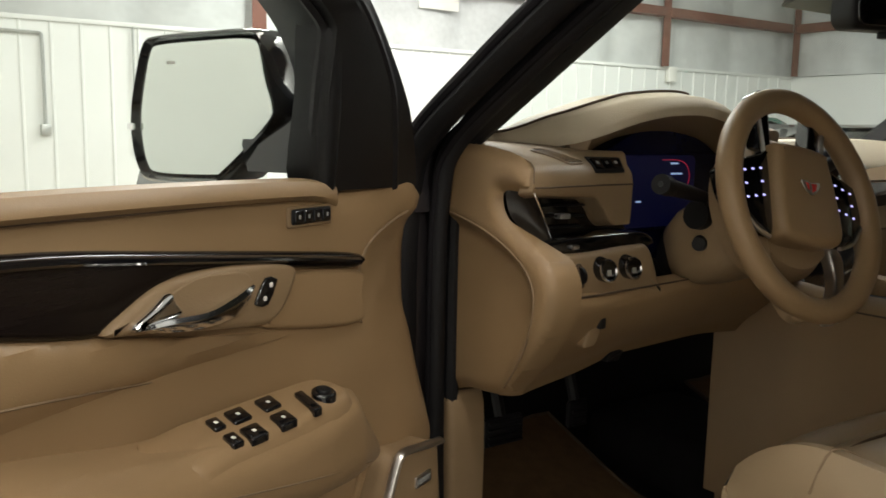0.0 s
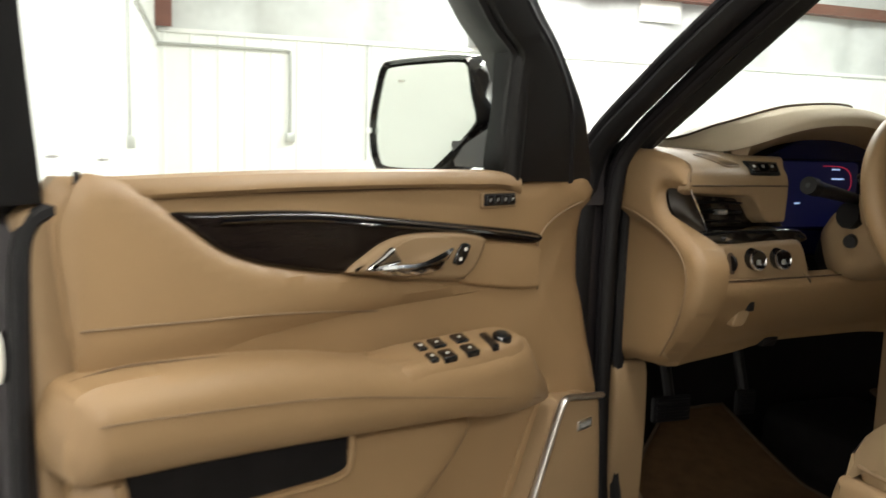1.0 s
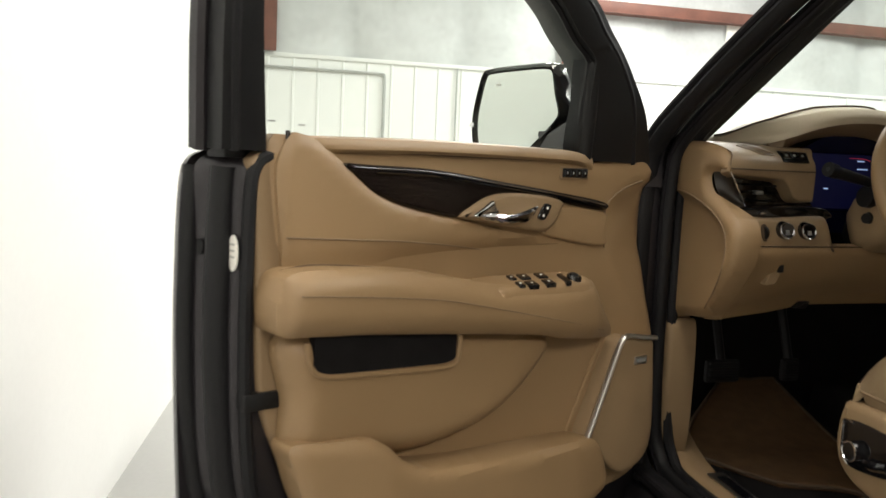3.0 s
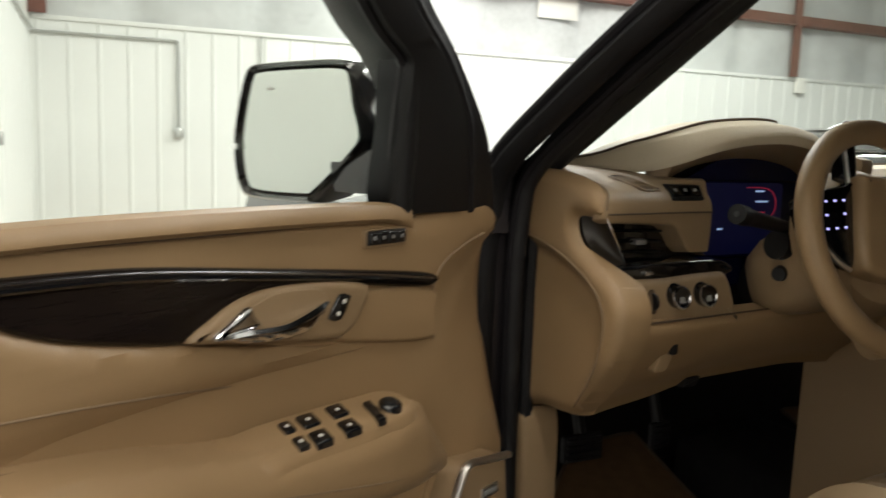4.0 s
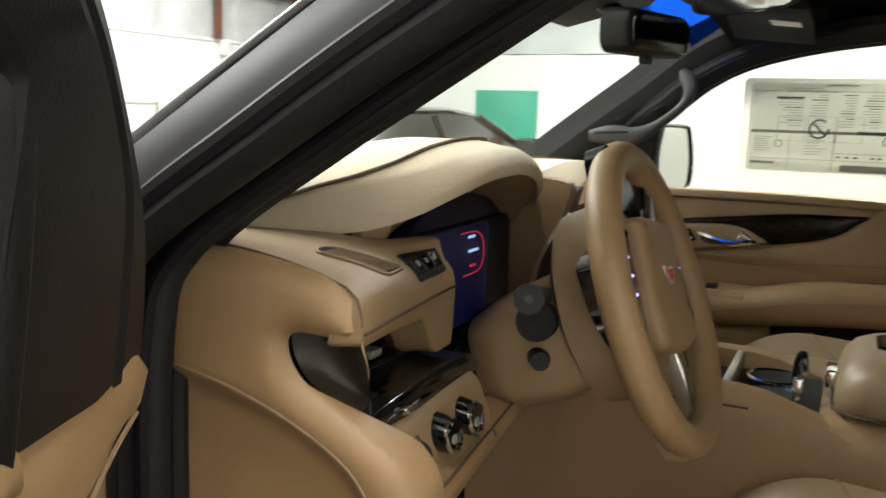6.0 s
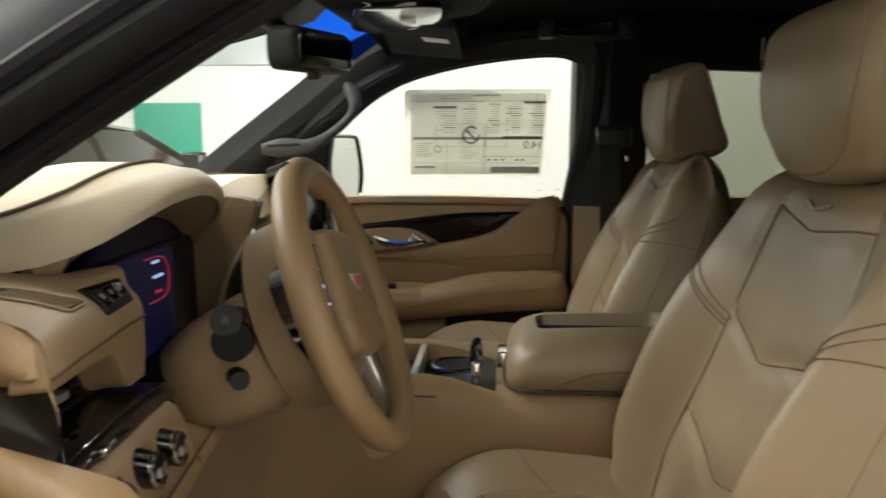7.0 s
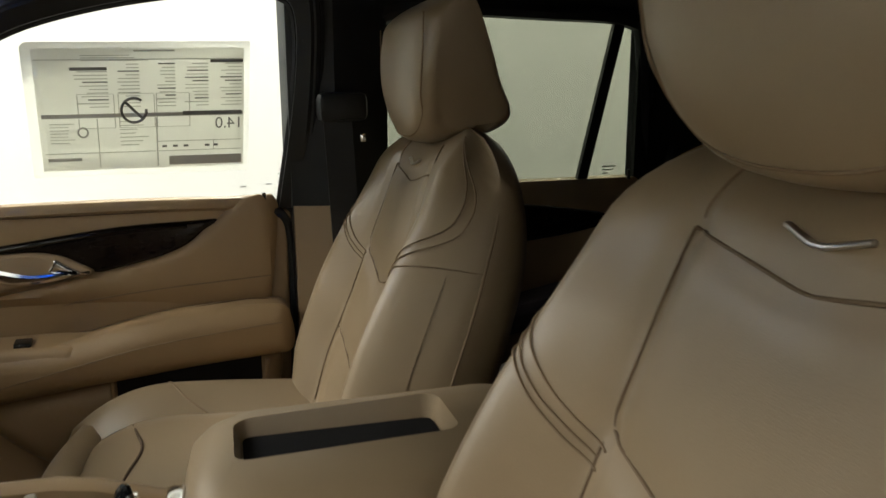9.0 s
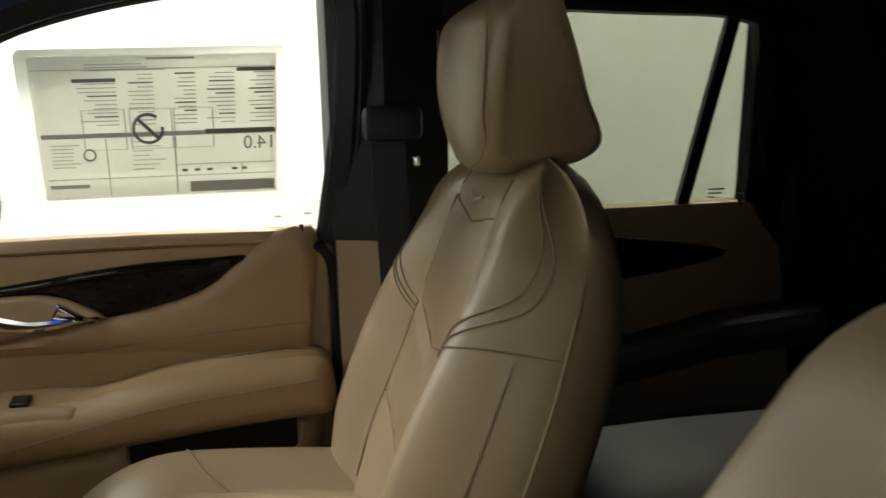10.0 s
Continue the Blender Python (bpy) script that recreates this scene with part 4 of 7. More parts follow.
    wood = [(0.757, 1.226), (0.729, 1.207), (0.703, 1.187), (0.678, 1.175), (0.639, 1.163), (0.571, 1.149), (0.523, 1.144), (0.485, 1.166), (0.451, 1.179), (0.421, 1.183), (0.332, 1.177), (0.263, 1.168), (0.153, 1.154), (0.143, 1.170), (0.265, 1.187), (0.43, 1.206), (0.577, 1.222), (0.706, 1.226)]
    w = part("wood_inlay", pillow(curve2(wood, 4), -0.005, 0.010, F, 0.008, 5), "wood", door, "dark gloss wood inlay")
    part("raised_edge", tube(spline([P(u, 0.0085, z - 0.007) for u, z in ((0.70, 1.224), (0.577, 1.2205), (0.43, 1.205), (0.265, 1.186), (0.150, 1.1695))], 6), 0.0065, 10, flat=0.7), "gloss", w, "gloss black raised upper edge")
    # handle
    bez = [(0.569, 1.139), (0.535, 1.160), (0.50, 1.174), (0.45, 1.180), (0.38, 1.178), (0.318, 1.170), (0.303, 1.160), (0.316, 1.135), (0.335, 1.117), (0.362, 1.111), (0.44, 1.120), (0.515, 1.131)]
    part("handle_bezel", pillow(curve2(bez, 4), -0.005, 0.018, H, 0.008, 4), "hard", door, "tan handle bezel")
    hb = part("handle_recess", pillow(curve2([(0.52, 1.150), (0.492, 1.166), (0.46, 1.175), (0.42, 1.175), (0.388, 1.170), (0.380, 1.152), (0.40, 1.128), (0.453, 1.130), (0.50, 1.136)], 4), 0.0, 0.0192, H, 0.002), "hard", door, "shaded tan hollow behind the handle")
    lev = []
    for k in range(15):
        q = k / 14
        u = 0.545 - 0.165 * q
        zt = soft_at(q, ((0, 1.1405), (0.25, 1.1435), (0.5, 1.1425), (0.8, 1.1505), (1.0, 1.157)))
        zb = soft_at(q, ((0, 1.1385), (0.2, 1.133), (0.5, 1.1285), (0.8, 1.130), (0.93, 1.138), (1.0, 1.153)))
        o = 0.022 + 0.012 * math.sin(math.pi * min(1, 0.12 + 0.88 * q)) ** 0.7
        lev.append([H(u, z, c) for c, z in ((o - 0.012, zt), (o - 0.003, zt + 0.001), (o, (zt * 3 + zb) / 4), (o - 0.001, (zt + zb) / 2), (o - 0.006, zb), (o - 0.014, (zt + zb) / 2))])
    part("handle", loft(lev), "chrome", hb, "slim curved chrome inside handle")
    part("handle_cap", pillow(curve2([(0.545, 1.141), (0.520, 1.156), (0.500, 1.167), (0.493, 1.158), (0.485, 1.146), (0.51, 1.141)], 4), 0.012, 0.027, H, 0.006, 4), "chrome", hb, "chrome handle cap")
    lk = part("lock_switch", pillow(curve2([(0.361, 1.162), (0.345, 1.160), (0.343, 1.155), (0.358, 1.133), (0.376, 1.135), (0.377, 1.141)], 2), 0.012, 0.021, H, 0.002), "gloss", door, "black lock switch")
    for u, z in ((0.354, 1.154), (0.364, 1.141)):
        part("mark", pillow(rect2(u - 0.0025, u + 0.0025, z - 0.0025, z + 0.0025, 0.001), 0.0205, 0.0216, H, 0.0003), "white", lk)
    if driver:
        ms = part("memory_switch", pillow(rect2(0.195, 0.275, 1.2125, 1.236, 0.004), -0.003, 0.003, F, 0.002), "hard", door, "memory seat switch strip")
        part("switch_face", pillow(rect2(0.200, 0.270, 1.216, 1.2335, 0.003), 0.002, 0.005, F, 0.002), "black", ms)
        for k in range(4):
            part("button", pillow(rect2(0.203 + 0.0165 * k, 0.217 + 0.0165 * k, 1.218, 1.2315, 0.002), 0.004, 0.0068, F, 0.0015), "gloss", ms)
            part("mark", pillow(rect2(0.2085 + 0.0165 * k, 0.2115 + 0.0165 * k, 1.2225, 1.2270, 0.0005), 0.0065, 0.0073, F, 0.0002), "conduit", ms)
    # armrest
    arm = [(0.886, 1.045), (0.872, 1.070), (0.82, 1.076), (0.70, 1.070), (0.60, 1.058), (0.50, 1.038), (0.40, 1.030), (0.30, 1.028), (0.245, 1.031), (0.216, 1.021), (0.183, 0.985), (0.125, 0.921), (0.15, 0.908), (0.30, 0.925), (0.38, 0.940), (0.62, 0.965), (0.74, 0.975), (0.84, 0.981), (0.88, 0.985), (0.89, 1.01)]
    A = lambda a, b, c: P(a, c * lerp_at(a, ((0.10, 0.30), (0.15, 0.5), (0.22, 0.80), (0.30, 0.95), (0.40, 1.0), (0.62, 1.0), (0.92, 0.88))), b)
    part("armrest", cushion(curve2(arm, 5), -0.01, 0.087, A, 0.034, 0.010), "leather", door, "padded tan leather armrest")
    part("armrest_stitch", tube(spline([A(u, z, 0.0875) for u, z in ((0.865, 1.044), (0.80, 1.040), (0.62, 1.023), (0.48, 0.996), (0.32, 0.962), (0.19, 0.930))], 8), 0.0009, 6), "stitch", door)
    part("upper_seam", tube(spline([FS(u, z, 0.0118) for u, z in ((0.853, 1.118), (0.753, 1.113), (0.627, 1.106), (0.485, 1.090), (0.34, 1.066))], 6), 0.0012, 6), "stitch", door)
    part("armrest_gap", tube(spline([P(u, 0.016, z) for u, z in ((0.865, 1.072), (0.818, 1.078), (0.76, 1.075), (0.699, 1.069), (0.628, 1.060))], 5), 0.0012, 6), "tuck", door)
    part("front_crease", tube(spline([FW(crease_u(z) - 0.001, z, 0.0) for z in (1.214, 1.204, 1.189, 1.169, 1.136, 1.10, 1.08)], 6), 0.0018, 6), "stitch", door)
    part("front_panel", pillow(curve2([(0.145, 1.150), (0.262, 1.164), (0.28, 1.155), (0.30, 1.130), (0.32, 1.118), (0.30, 1.106), (0.145, 1.084), (0.138, 1.12)], 4), -0.004, 0.009, F, 0.006), "leather", door)
    # window switches on the armrest
    sw = bmesh.new()
    o4 = [(0.50, 0.012), (0.30, 0.010), (0.245, 0.020), (0.238, 0.060), (0.28, 0.074), (0.44, 0.080), (0.49, 0.078)]
    skin(sw, [[P(u, o, z + 0.22 * (0.055 - o)) for u, o in inset(curve2(o4, 3), e)] for z, e in ((0.985, -0.002), (1.010, -0.001), (1.026, 0.001), (1.032, 0.005), (1.034, 0.012))])
    sw = part("switch_panel", sw, "leather", door, "tan window switch panel")
    SWZ = lambda u, o, h: P(u, o, 1.034 + 0.22 * (0.055 - o) + h)
    if driver:
        for u0, o0, w, d in SWITCHES:
            b = part("window_switch", pillow(rect2(-w, w, -d, d, 0.003, 2), -0.004, 0.0032, lambda x, y, c, u0=u0, o0=o0: SWZ(u0 + x + 0.25 * y, o0 + y, c), 0.002), "gloss", sw, "black window switch")
            part("mark", pillow(rect2(-0.002, 0.002, -0.002, 0.002, 0.0008), 0.0028, 0.0038, lambda x, y, c, u0=u0, o0=o0: SWZ(u0 + x, o0 + y, c), 0.0002), "white", b)
        kn = part("mirror_knob", pillow([(0.015 * math.cos(k / 18 * 6.283), 0.013 * math.sin(k / 18 * 6.283)) for k in range(18)], -0.004, 0.007, lambda x, y, c: SWZ(KNOB[0] + x, KNOB[1] + y, c), 0.003), "gloss", sw, "black mirror adjuster")
        part("adjuster_pad", pillow([(0.009 * math.cos(k / 14 * 6.283), 0.008 * math.sin(k / 14 * 6.283)) for k in range(14)], 0.006, 0.0095, lambda x, y, c: SWZ(KNOB[0] + x, KNOB[1] + y, c), 0.001), "black", kn)
        part("mirror_selector", pillow(rect2(-0.007, 0.007, -0.020, 0.020, 0.003, 2), -0.004, 0.004, lambda x, y, c: SWZ(SELECT[0] + x + 0.35 * y, SELECT[1] + y, c), 0.002), "gloss", sw, "black mirror selector strip")
    else:
        part("window_switch", pillow(rect2(-0.015, 0.015, -0.012, 0.012, 0.003, 2), -0.004, 0.006, lambda x, y, c: SWZ(0.40 + x, 0.050 + y, c), 0.002), "gloss", sw, "black window switch")
    # lower lining
    low = [(0.858, 0.978), (0.70, 0.972), (0.55, 0.960), (0.40, 0.945), (0.33, 0.932), (0.303, 0.918), (0.318, 0.885), (0.372, 0.835), (0.434, 0.797), (0.509, 0.776), (0.608, 0.765), (0.72, 0.775), (0.842, 0.80), (0.850, 0.88)]
    part("grab_panel", cushion(curve2(low, 5), -0.005, 0.046, F, 0.040), "leather", door, "tan lower grab panel")
    # black sheet laid on the panel stands for the slot's shaded hollow
    part("slot_shade", pillow(rect2(0.0, 1.0, 0.0, 1.0, 0.14, 4), 0.030, 0.0485, lambda a, b, c: P(0.553 + a * 0.270, c, 0.909 + 0.012 * a + b * 0.075), 0.002), "carpet", door, "black sheet for the shade inside the storage slot")
    part("slot_lip", tube(spline([P(u, 0.047, z) for u, z in ((0.835, 0.970), (0.828, 0.935), (0.80, 0.917), (0.72, 0.911), (0.60, 0.904), (0.557, 0.906), (0.545, 0.925), (0.545, 0.955))], 5), 0.0045, 8), "leather", door)
    pock = [(0.858, 0.822), (0.80, 0.820), (0.752, 0.818), (0.722, 0.812), (0.70, 0.799), (0.68, 0.780), (0.655, 0.762), (0.62, 0.749), (0.54, 0.739), (0.384, 0.730), (0.247, 0.724), (0.192, 0.714), (0.160, 0.682), (0.14, 0.64), (0.15, 0.60), (0.30, 0.578), (0.45, 0.572), (0.60, 0.585), (0.70, 0.610), (0.775, 0.65), (0.825, 0.715), (0.85, 0.78)]
    PK = lambda a, b, c: P(a, c * lerp_at(a, ((0.10, 0.55), (0.25, 0.9), (0.4, 1.0), (0.7, 1.0), (0.86, 0.7))), b)
    part("map_pocket", cushion(curve2(pock, 5), -0.005, 0.082, PK, 0.016, 0.012, 2.6), "leather", door, "tan moulded map pocket")
    spk = [(0.098, 0.902), (0.05, 0.897), (0.004, 0.891), (-0.006, 0.86), (-0.016, 0.75), (-0.016, 0.68), (0.006, 0.637), (0.058, 0.617), (0.10, 0.626), (0.15, 0.665), (0.198, 0.700), (0.16, 0.79), (0.12, 0.875)]
    sp = part("speaker_grille", pillow(curve2(spk, 3), -0.025, 0.040, F, 0.010), "hard", door, "tan perforated speaker grille")
    part("chrome_strip", tube(spline([P(u, 0.043, z) for u, z in ((0.000, 0.893), (0.05, 0.8995), (0.094, 0.906), (0.113, 0.894), (0.14, 0.840), (0.17, 0.775), (0.203, 0.706))], 5), 0.0068, 8, flat=0.7), "satin", sp, "satin metal strip")
    part("grille_crease", tube(spline([P(u, 0.002, z) for u, z in ((0.125, 0.90), (0.16, 0.83), (0.20, 0.75), (0.225, 0.70))], 5), 0.004, 6), "leather", sp)
    part("badge", pillow(rect2(0.024, 0.063, 0.843, 0.859, 0.002), 0.039, 0.043, F, 0.001), "satin", sp)
    part("badge_text", pillow(rect2(0.028, 0.059, 0.847, 0.855, 0.001), 0.0425, 0.0438, F, 0.0003), "ink2", sp)
    # window frame and glass
    inner = [(0.205, 1.25), (0.226, 1.36), (0.233, 1.415), (0.243, 1.437), (0.294, 1.467), (0.361, 1.516), (0.46, 1.562), (0.62, 1.598), (0.80, 1.617), (0.885, 1.610), (0.918, 1.575), (0.913, 1.446), (0.877, 1.24)]
    outer = [(-0.006, 1.247), (0.026, 1.307), (0.066, 1.362), (0.152, 1.44), (0.218, 1.488), (0.28, 1.533), (0.43, 1.605), (0.62, 1.652), (0.82, 1.676), (0.935, 1.668), (0.970, 1.615), (0.966, 1.43), (0.945, 1.24)]
    inn, out = spline([(*p, 0) for p in inner], 5), spline([(*p, 0) for p in outer], 5)
    rings = []
    for a, b in zip(inn, out):
        go = lambda p, d: P(p.x, glass_off(p.y) + d, p.y)
        c = (a + b) / 2
        rings.append([go(a, 0.012), go(a, 0.030), go(c, 0.040), go(b, 0.030), go(b, -0.078), go(c, -0.09), go(a, -0.02)])
    fr = part("window_frame", loft(rings), "black", door, "black window frame")
    part("frame_rib", tube([P(p.x, glass_off(p.y) + 0.03, p.y) for p in (a * 0.3 + b * 0.7 for a, b in zip(inn, out))], 0.009, 8), "rubber", fr)
    part("frame_skin", tube([P(p.x + 0.002, glass_off(p.y) - 0.03, p.y) for p in out], 0.014, 8), "paint", fr, "dark painted frame edge")
    part("glass_seal", tube([P(p.x, glass_off(p.y) + 0.012, p.y) for p in inn], 0.007, 6), "rubber", fr)
    gl = part("window_glass", slab(lambda s, t: P(0.20 + 0.75 * s, glass_off(1.24 + t * lerp_at(0.20 + 0.75 * s, ((0.2, 0.18), (0.3, 0.30), (0.42, 0.35), (0.6, 0.385), (0.95, 0.40)))), 1.24 + t * lerp_at(0.20 + 0.75 * s, ((0.2, 0.18), (0.3, 0.30), (0.42, 0.35), (0.6, 0.385), (0.95, 0.40)))), 10, 6, P(0, -0.004, 0) - P(0, 0, 0)), "glass", door, "clear door glass")
    gl.visible_shadow = False
    for k, (u, z, w) in enumerate(((0.893, 1.31, 0.024), (0.893, 1.302, 0.03), (0.905, 1.294, 0.05), (0.90, 1.286, 0.045), (0.86, 1.283, 0.012), (0.81, 1.280, 0.012))):
        part("glass_mark", pillow(rect2(u - w / 2, u + w / 2, z - 0.0014, z + 0.0014, 0.0012), glass_off(z) + 0.0005, glass_off(z) + 0.0015, F, 0.0003), "etch", gl)
    SL = lambda a, b, c: P(a, c - 0.03 + 0.20 * (b - 1.25), b)
    part("sail_cover", pillow(curve2([(0.212, 1.255), (0.226, 1.36), (0.240, 1.43), (0.230, 1.447), (0.20, 1.438), (0.13, 1.385), (0.06, 1.328), (0.016, 1.275), (-0.002, 1.243), (0.12, 1.244)], 4), -0.02, 0.022, SL, 0.010, 4), "black", door, "black mirror sail cover")
    part("sail_ridge", tube(spline([SL(0.198, 1.245, 0.020), SL(0.211, 1.34, 0.020), SL(0.224, 1.425, 0.018), SL(0.215, 1.438, 0.010)], 6), 0.015, 10), "black", door, "rounded black sail edge")
    part("tweeter_grille", pillow(curve2([(0.158, 1.318), (0.166, 1.392), (0.155, 1.396), (0.088, 1.330), (0.085, 1.318)], 4), 0.015, 0.0255, SL, 0.003), "rubber", door, "black tweeter grille")
    part("lock_pin", tube([P(0.848, 0.0, 1.255), P(0.848, 0.0, 1.270)], 0.0035, 8), "gloss", door, "black lock pin")
    part("latch", rbox(0, 1, 0, 1, 0, 1, 0.08), "black", door, "black door latch")
    ob = scene.collection.objects[-1]
    for v in ob.data.vertices:
        v.co = P(0.846 + 0.060 * v.co.x, -0.05 + 0.048 * v.co.y, 0.866 + 0.026 * v.co.z)
    if driver:
        part("edge_sticker", pillow([(0.018 * math.cos(k / 16 * 6.283), 0.026 * math.sin(k / 16 * 6.283)) for k in range(16)], 0, 0.003, lambda a, b, c: P(edge_u(-0.03) + 0.001 + c, -0.028 + a * 0.75, 1.094 + b), 0.0005), "white", door, "white oval label on the door edge")
        for k in range(3):
            part("label_line", rbox(0, 1, 0, 1, 0, 1, 0), "ink", door)
            ob = scene.collection.objects[-1]
            for v in ob.data.vertices:
                v.co = P(edge_u(-0.03) + 0.0035 + 0.001 * v.co.x, -0.036 + 0.015 * v.co.y, 1.087 + 0.009 * k + 0.003 * v.co.z)
        part("edge_plug", tube([P(0.925, -0.09, 1.098), P(0.938, -0.09, 1.098)], 0.012, 12), "rubber", door)
    # outside mirror
    u0 = 0.155 if driver else 0.171
    hexa = [(-0.372, 1.345), (-0.358, 1.40), (-0.345, 1.432), (-0.325, 1.440), (-0.24, 1.443), (-0.155, 1.443), (-0.132, 1.432), (-0.122, 1.39), (-0.108, 1.345), (-0.118, 1.325), (-0.165, 1.285), (-0.205, 1.255), (-0.225, 1.249), (-0.335, 1.248), (-0.360, 1.262), (-0.372, 1.30)]
    G = (lambda a, b, c: P(c, a, b)) if driver else (lambda a, b, c: P(c + 0.35 * (-0.16 - a), a, b - 0.022))
    hx = curve2(hexa, 4)
    mc = [sum(p[0] for p in hx) / len(hx), sum(p[1] for p in hx) / len(hx)]
    sc = lambda q: [(mc[0] + (a - mc[0]) * q, mc[1] + (b - mc[1]) * q) for a, b in hx]
    mh = part("mirror_housing", loft([[G(a, b, c) for a, b in sc(q)] for c, q in ((u0 - 0.006, 0.90), (u0, 0.93), (u0 + 0.010, 0.99), (u0 + 0.004, 1.03), (u0 - 0.03, 1.05), (u0 - 0.08, 0.98), (u0 - 0.125, 0.78), (u0 - 0.14, 0.5))]), "gloss", door, "gloss black mirror housing")
    part("mirror_glass", pillow(sc(0.915), u0 - 0.012, u0 + 0.003, G, 0.002), "mirror", mh, "mirror glass")
    part("repeater", rbox(0, 1, 0, 1, 0, 1, 0), "chrome", mh)
    ob = scene.collection.objects[-1]
    for v in ob.data.vertices:
        v.co = G(-0.380 + 0.012 * v.co.y, 1.316 + 0.009 * v.co.z, u0 - 0.01 + 0.02 * v.co.x)
    part("mirror_arm", loft([[P(u, o, z) for u, z in ((0.05, 1.265), (0.15, 1.265), (0.16, 1.30), (0.15, 1.335), (0.05, 1.335), (0.04, 1.30))] for o in (-0.03, -0.08, -0.13, -0.17)]), "gloss", mh, "black mirror arm")
    part("blind_spot_mark", pillow(rect2(-0.305, -0.290, 1.405, 1.409, 0.001), u0 + 0.0028, u0 + 0.0040, G, 0.0003), "ink", mh)


SWITCHES = ((0.420, 0.034, 0.008, 0.010), (0.428, 0.064, 0.008, 0.010), (0.390, 0.034, 0.0125, 0.0115), (0.402, 0.066, 0.0125, 0.0115), (0.346, 0.034, 0.0125, 0.0115), (0.358, 0.065, 0.0125, 0.0115))
KNOB, SELECT = (0.281, 0.056), (0.308, 0.056)
D1 = thing("driver_door", "open driver door with tan leather lining and dark wood inlay", "car door", DOOR_M, local=True)
build_door(D1, lambda u, off, z: V((u, off, z)), True)
D2 = thing("passenger_door", "closed passenger door with tan leather lining and dark wood inlay", "car door", pose(0.9, -0.2, 0.5))
build_door(D2, lambda u, off, z: V((0.79 - off, 0.139 - 0.93 * u, z - 0.022)), False)


# ---- price sheet on the passenger window ----
def sheet_pt(a, b, c):
    a, b = 0.5 + (a - 0.5) * 1.045, 0.5 + (b - 0.5) * 1.055
    z = 1.296 + 0.213 * b
    y = -0.273 - 0.344 * a - 0.007 * b - 0.007 * a * b
    return V((0.79 - glass_off(z + 0.022) - 0.004 - c, y, z))


def price_sheet():
    s = thing("window_price_sheet", "printed grey price sheet taped inside the passenger window", "sticker", pose(0.79, -0.46, 1.31))
    sheet = part("sheet", pillow([(0.0, 0.0), (1.0, 0.0), (1.0, 1.0), (0.02, 1.0), (0.0, 0.965)], 0, 0.0006, sheet_pt, 0.0002), "sleeve", s, "clear plastic sleeve")
    part("paper", pillow(rect2(0.045, 0.975, 0.045, 0.955, 0.004), 0.0006, 0.0012, sheet_pt, 0.0002), "paper", s, "grey printed sheet seen from the back")

    def bar(a0, a1, b0, b1, m="ink", h=0.0020):
        part("printed_bar", pillow(rect2(a0, a1, b0, b1, min(0.002, (b1 - b0) / 3, (a1 - a0) / 3), 1), 0.0010, h, sheet_pt, 0.0002), m, s)
    bar(0.06, 0.97, 0.445, 0.475)
    bar(0.69, 0.965, 0.452, 0.482, "ink2", 0.0024)
    bar(0.62, 0.965, 0.065, 0.135)
    bar(0.82, 0.97, 0.845, 0.868, "ink2")
    bar(0.20, 0.36, 0.795, 0.818, "ink2")
    bar(0.48, 0.66, 0.928, 0.940)
    bar(0.07, 0.22, 0.118, 0.142)
    bar(0.05, 0.97, 0.870, 0.875)
    bar(0.565, 0.57, 0.06, 0.44)
    bar(0.30, 0.303, 0.06, 0.44)
    for b in (0.25, 0.175):
        bar(0.57, 0.965, b, b + 0.005)
    bar(0.06, 0.56, 0.175, 0.180)
    bar(0.83, 0.833, 0.18, 0.25)
    for a0, a1 in ((0.22, 0.38), (0.40, 0.56), (0.57, 0.72)):
        for x0, x1, y0, y1 in ((a0, a1, 0.62, 0.623), (a0, a1, 0.365, 0.368), (a0, a0 + 0.003, 0.365, 0.62), (a1, a1 + 0.003, 0.365, 0.62)):
            bar(x0, x1, y0, y1)
    rnd = random.Random(5)
    for col, (a0, a1) in enumerate(((0.21, 0.36), (0.40, 0.50), (0.57, 0.66), (0.70, 0.81), (0.86, 0.965))):
        for k in range(13):
            b = 0.835 - 0.026 * k
            if col == 0 and k < 2:
                continue
            dark = rnd.random() < 0.14
            bar(a1 - (a1 - a0) * rnd.uniform(0.5, 1), a1, b, b + (0.009 if dark else 0.006), "ink2" if dark else "ink")
    for k in range(7):
        bar(0.09, 0.09 + rnd.uniform(0.06, 0.11), 0.40 - 0.024 * k, 0.405 - 0.024 * k)
        bar(0.40, 0.40 + rnd.uniform(0.06, 0.13), 0.41 - 0.03 * k, 0.415 - 0.03 * k)
    for a in (0.59, 0.64, 0.69, 0.79, 0.83):
        bar(a, a + 0.022, 0.205, 0.222, "ink2")
    for k in range(3):
        bar(0.25, 0.25 + rnd.uniform(0.2, 0.32), 0.90 - 0.018 * k, 0.905 - 0.018 * k)
    part("stamp_ring", tube([sheet_pt(0.468 + 0.056 * math.cos(q), 0.495 + 0.092 * math.sin(q), 0.0022) for q in (0.9 + k * 0.26 for k in range(22))], 0.0022, 6), "ink2", s, "dark ring mark")
    part("stamp_stroke", tube([sheet_pt(0.43, 0.56, 0.0022), sheet_pt(0.507, 0.43, 0.0022)], 0.0024, 6), "ink2", s)
    part("seal_ring", tube([sheet_pt(0.235 + 0.022 * math.cos(q), 0.335 + 0.036 * math.sin(q), 0.002) for q in (k * 0.42 for k in range(15))], 0.0014, 6, True), "ink", s)
    fc = bpy.data.curves.new("figures", "FONT")
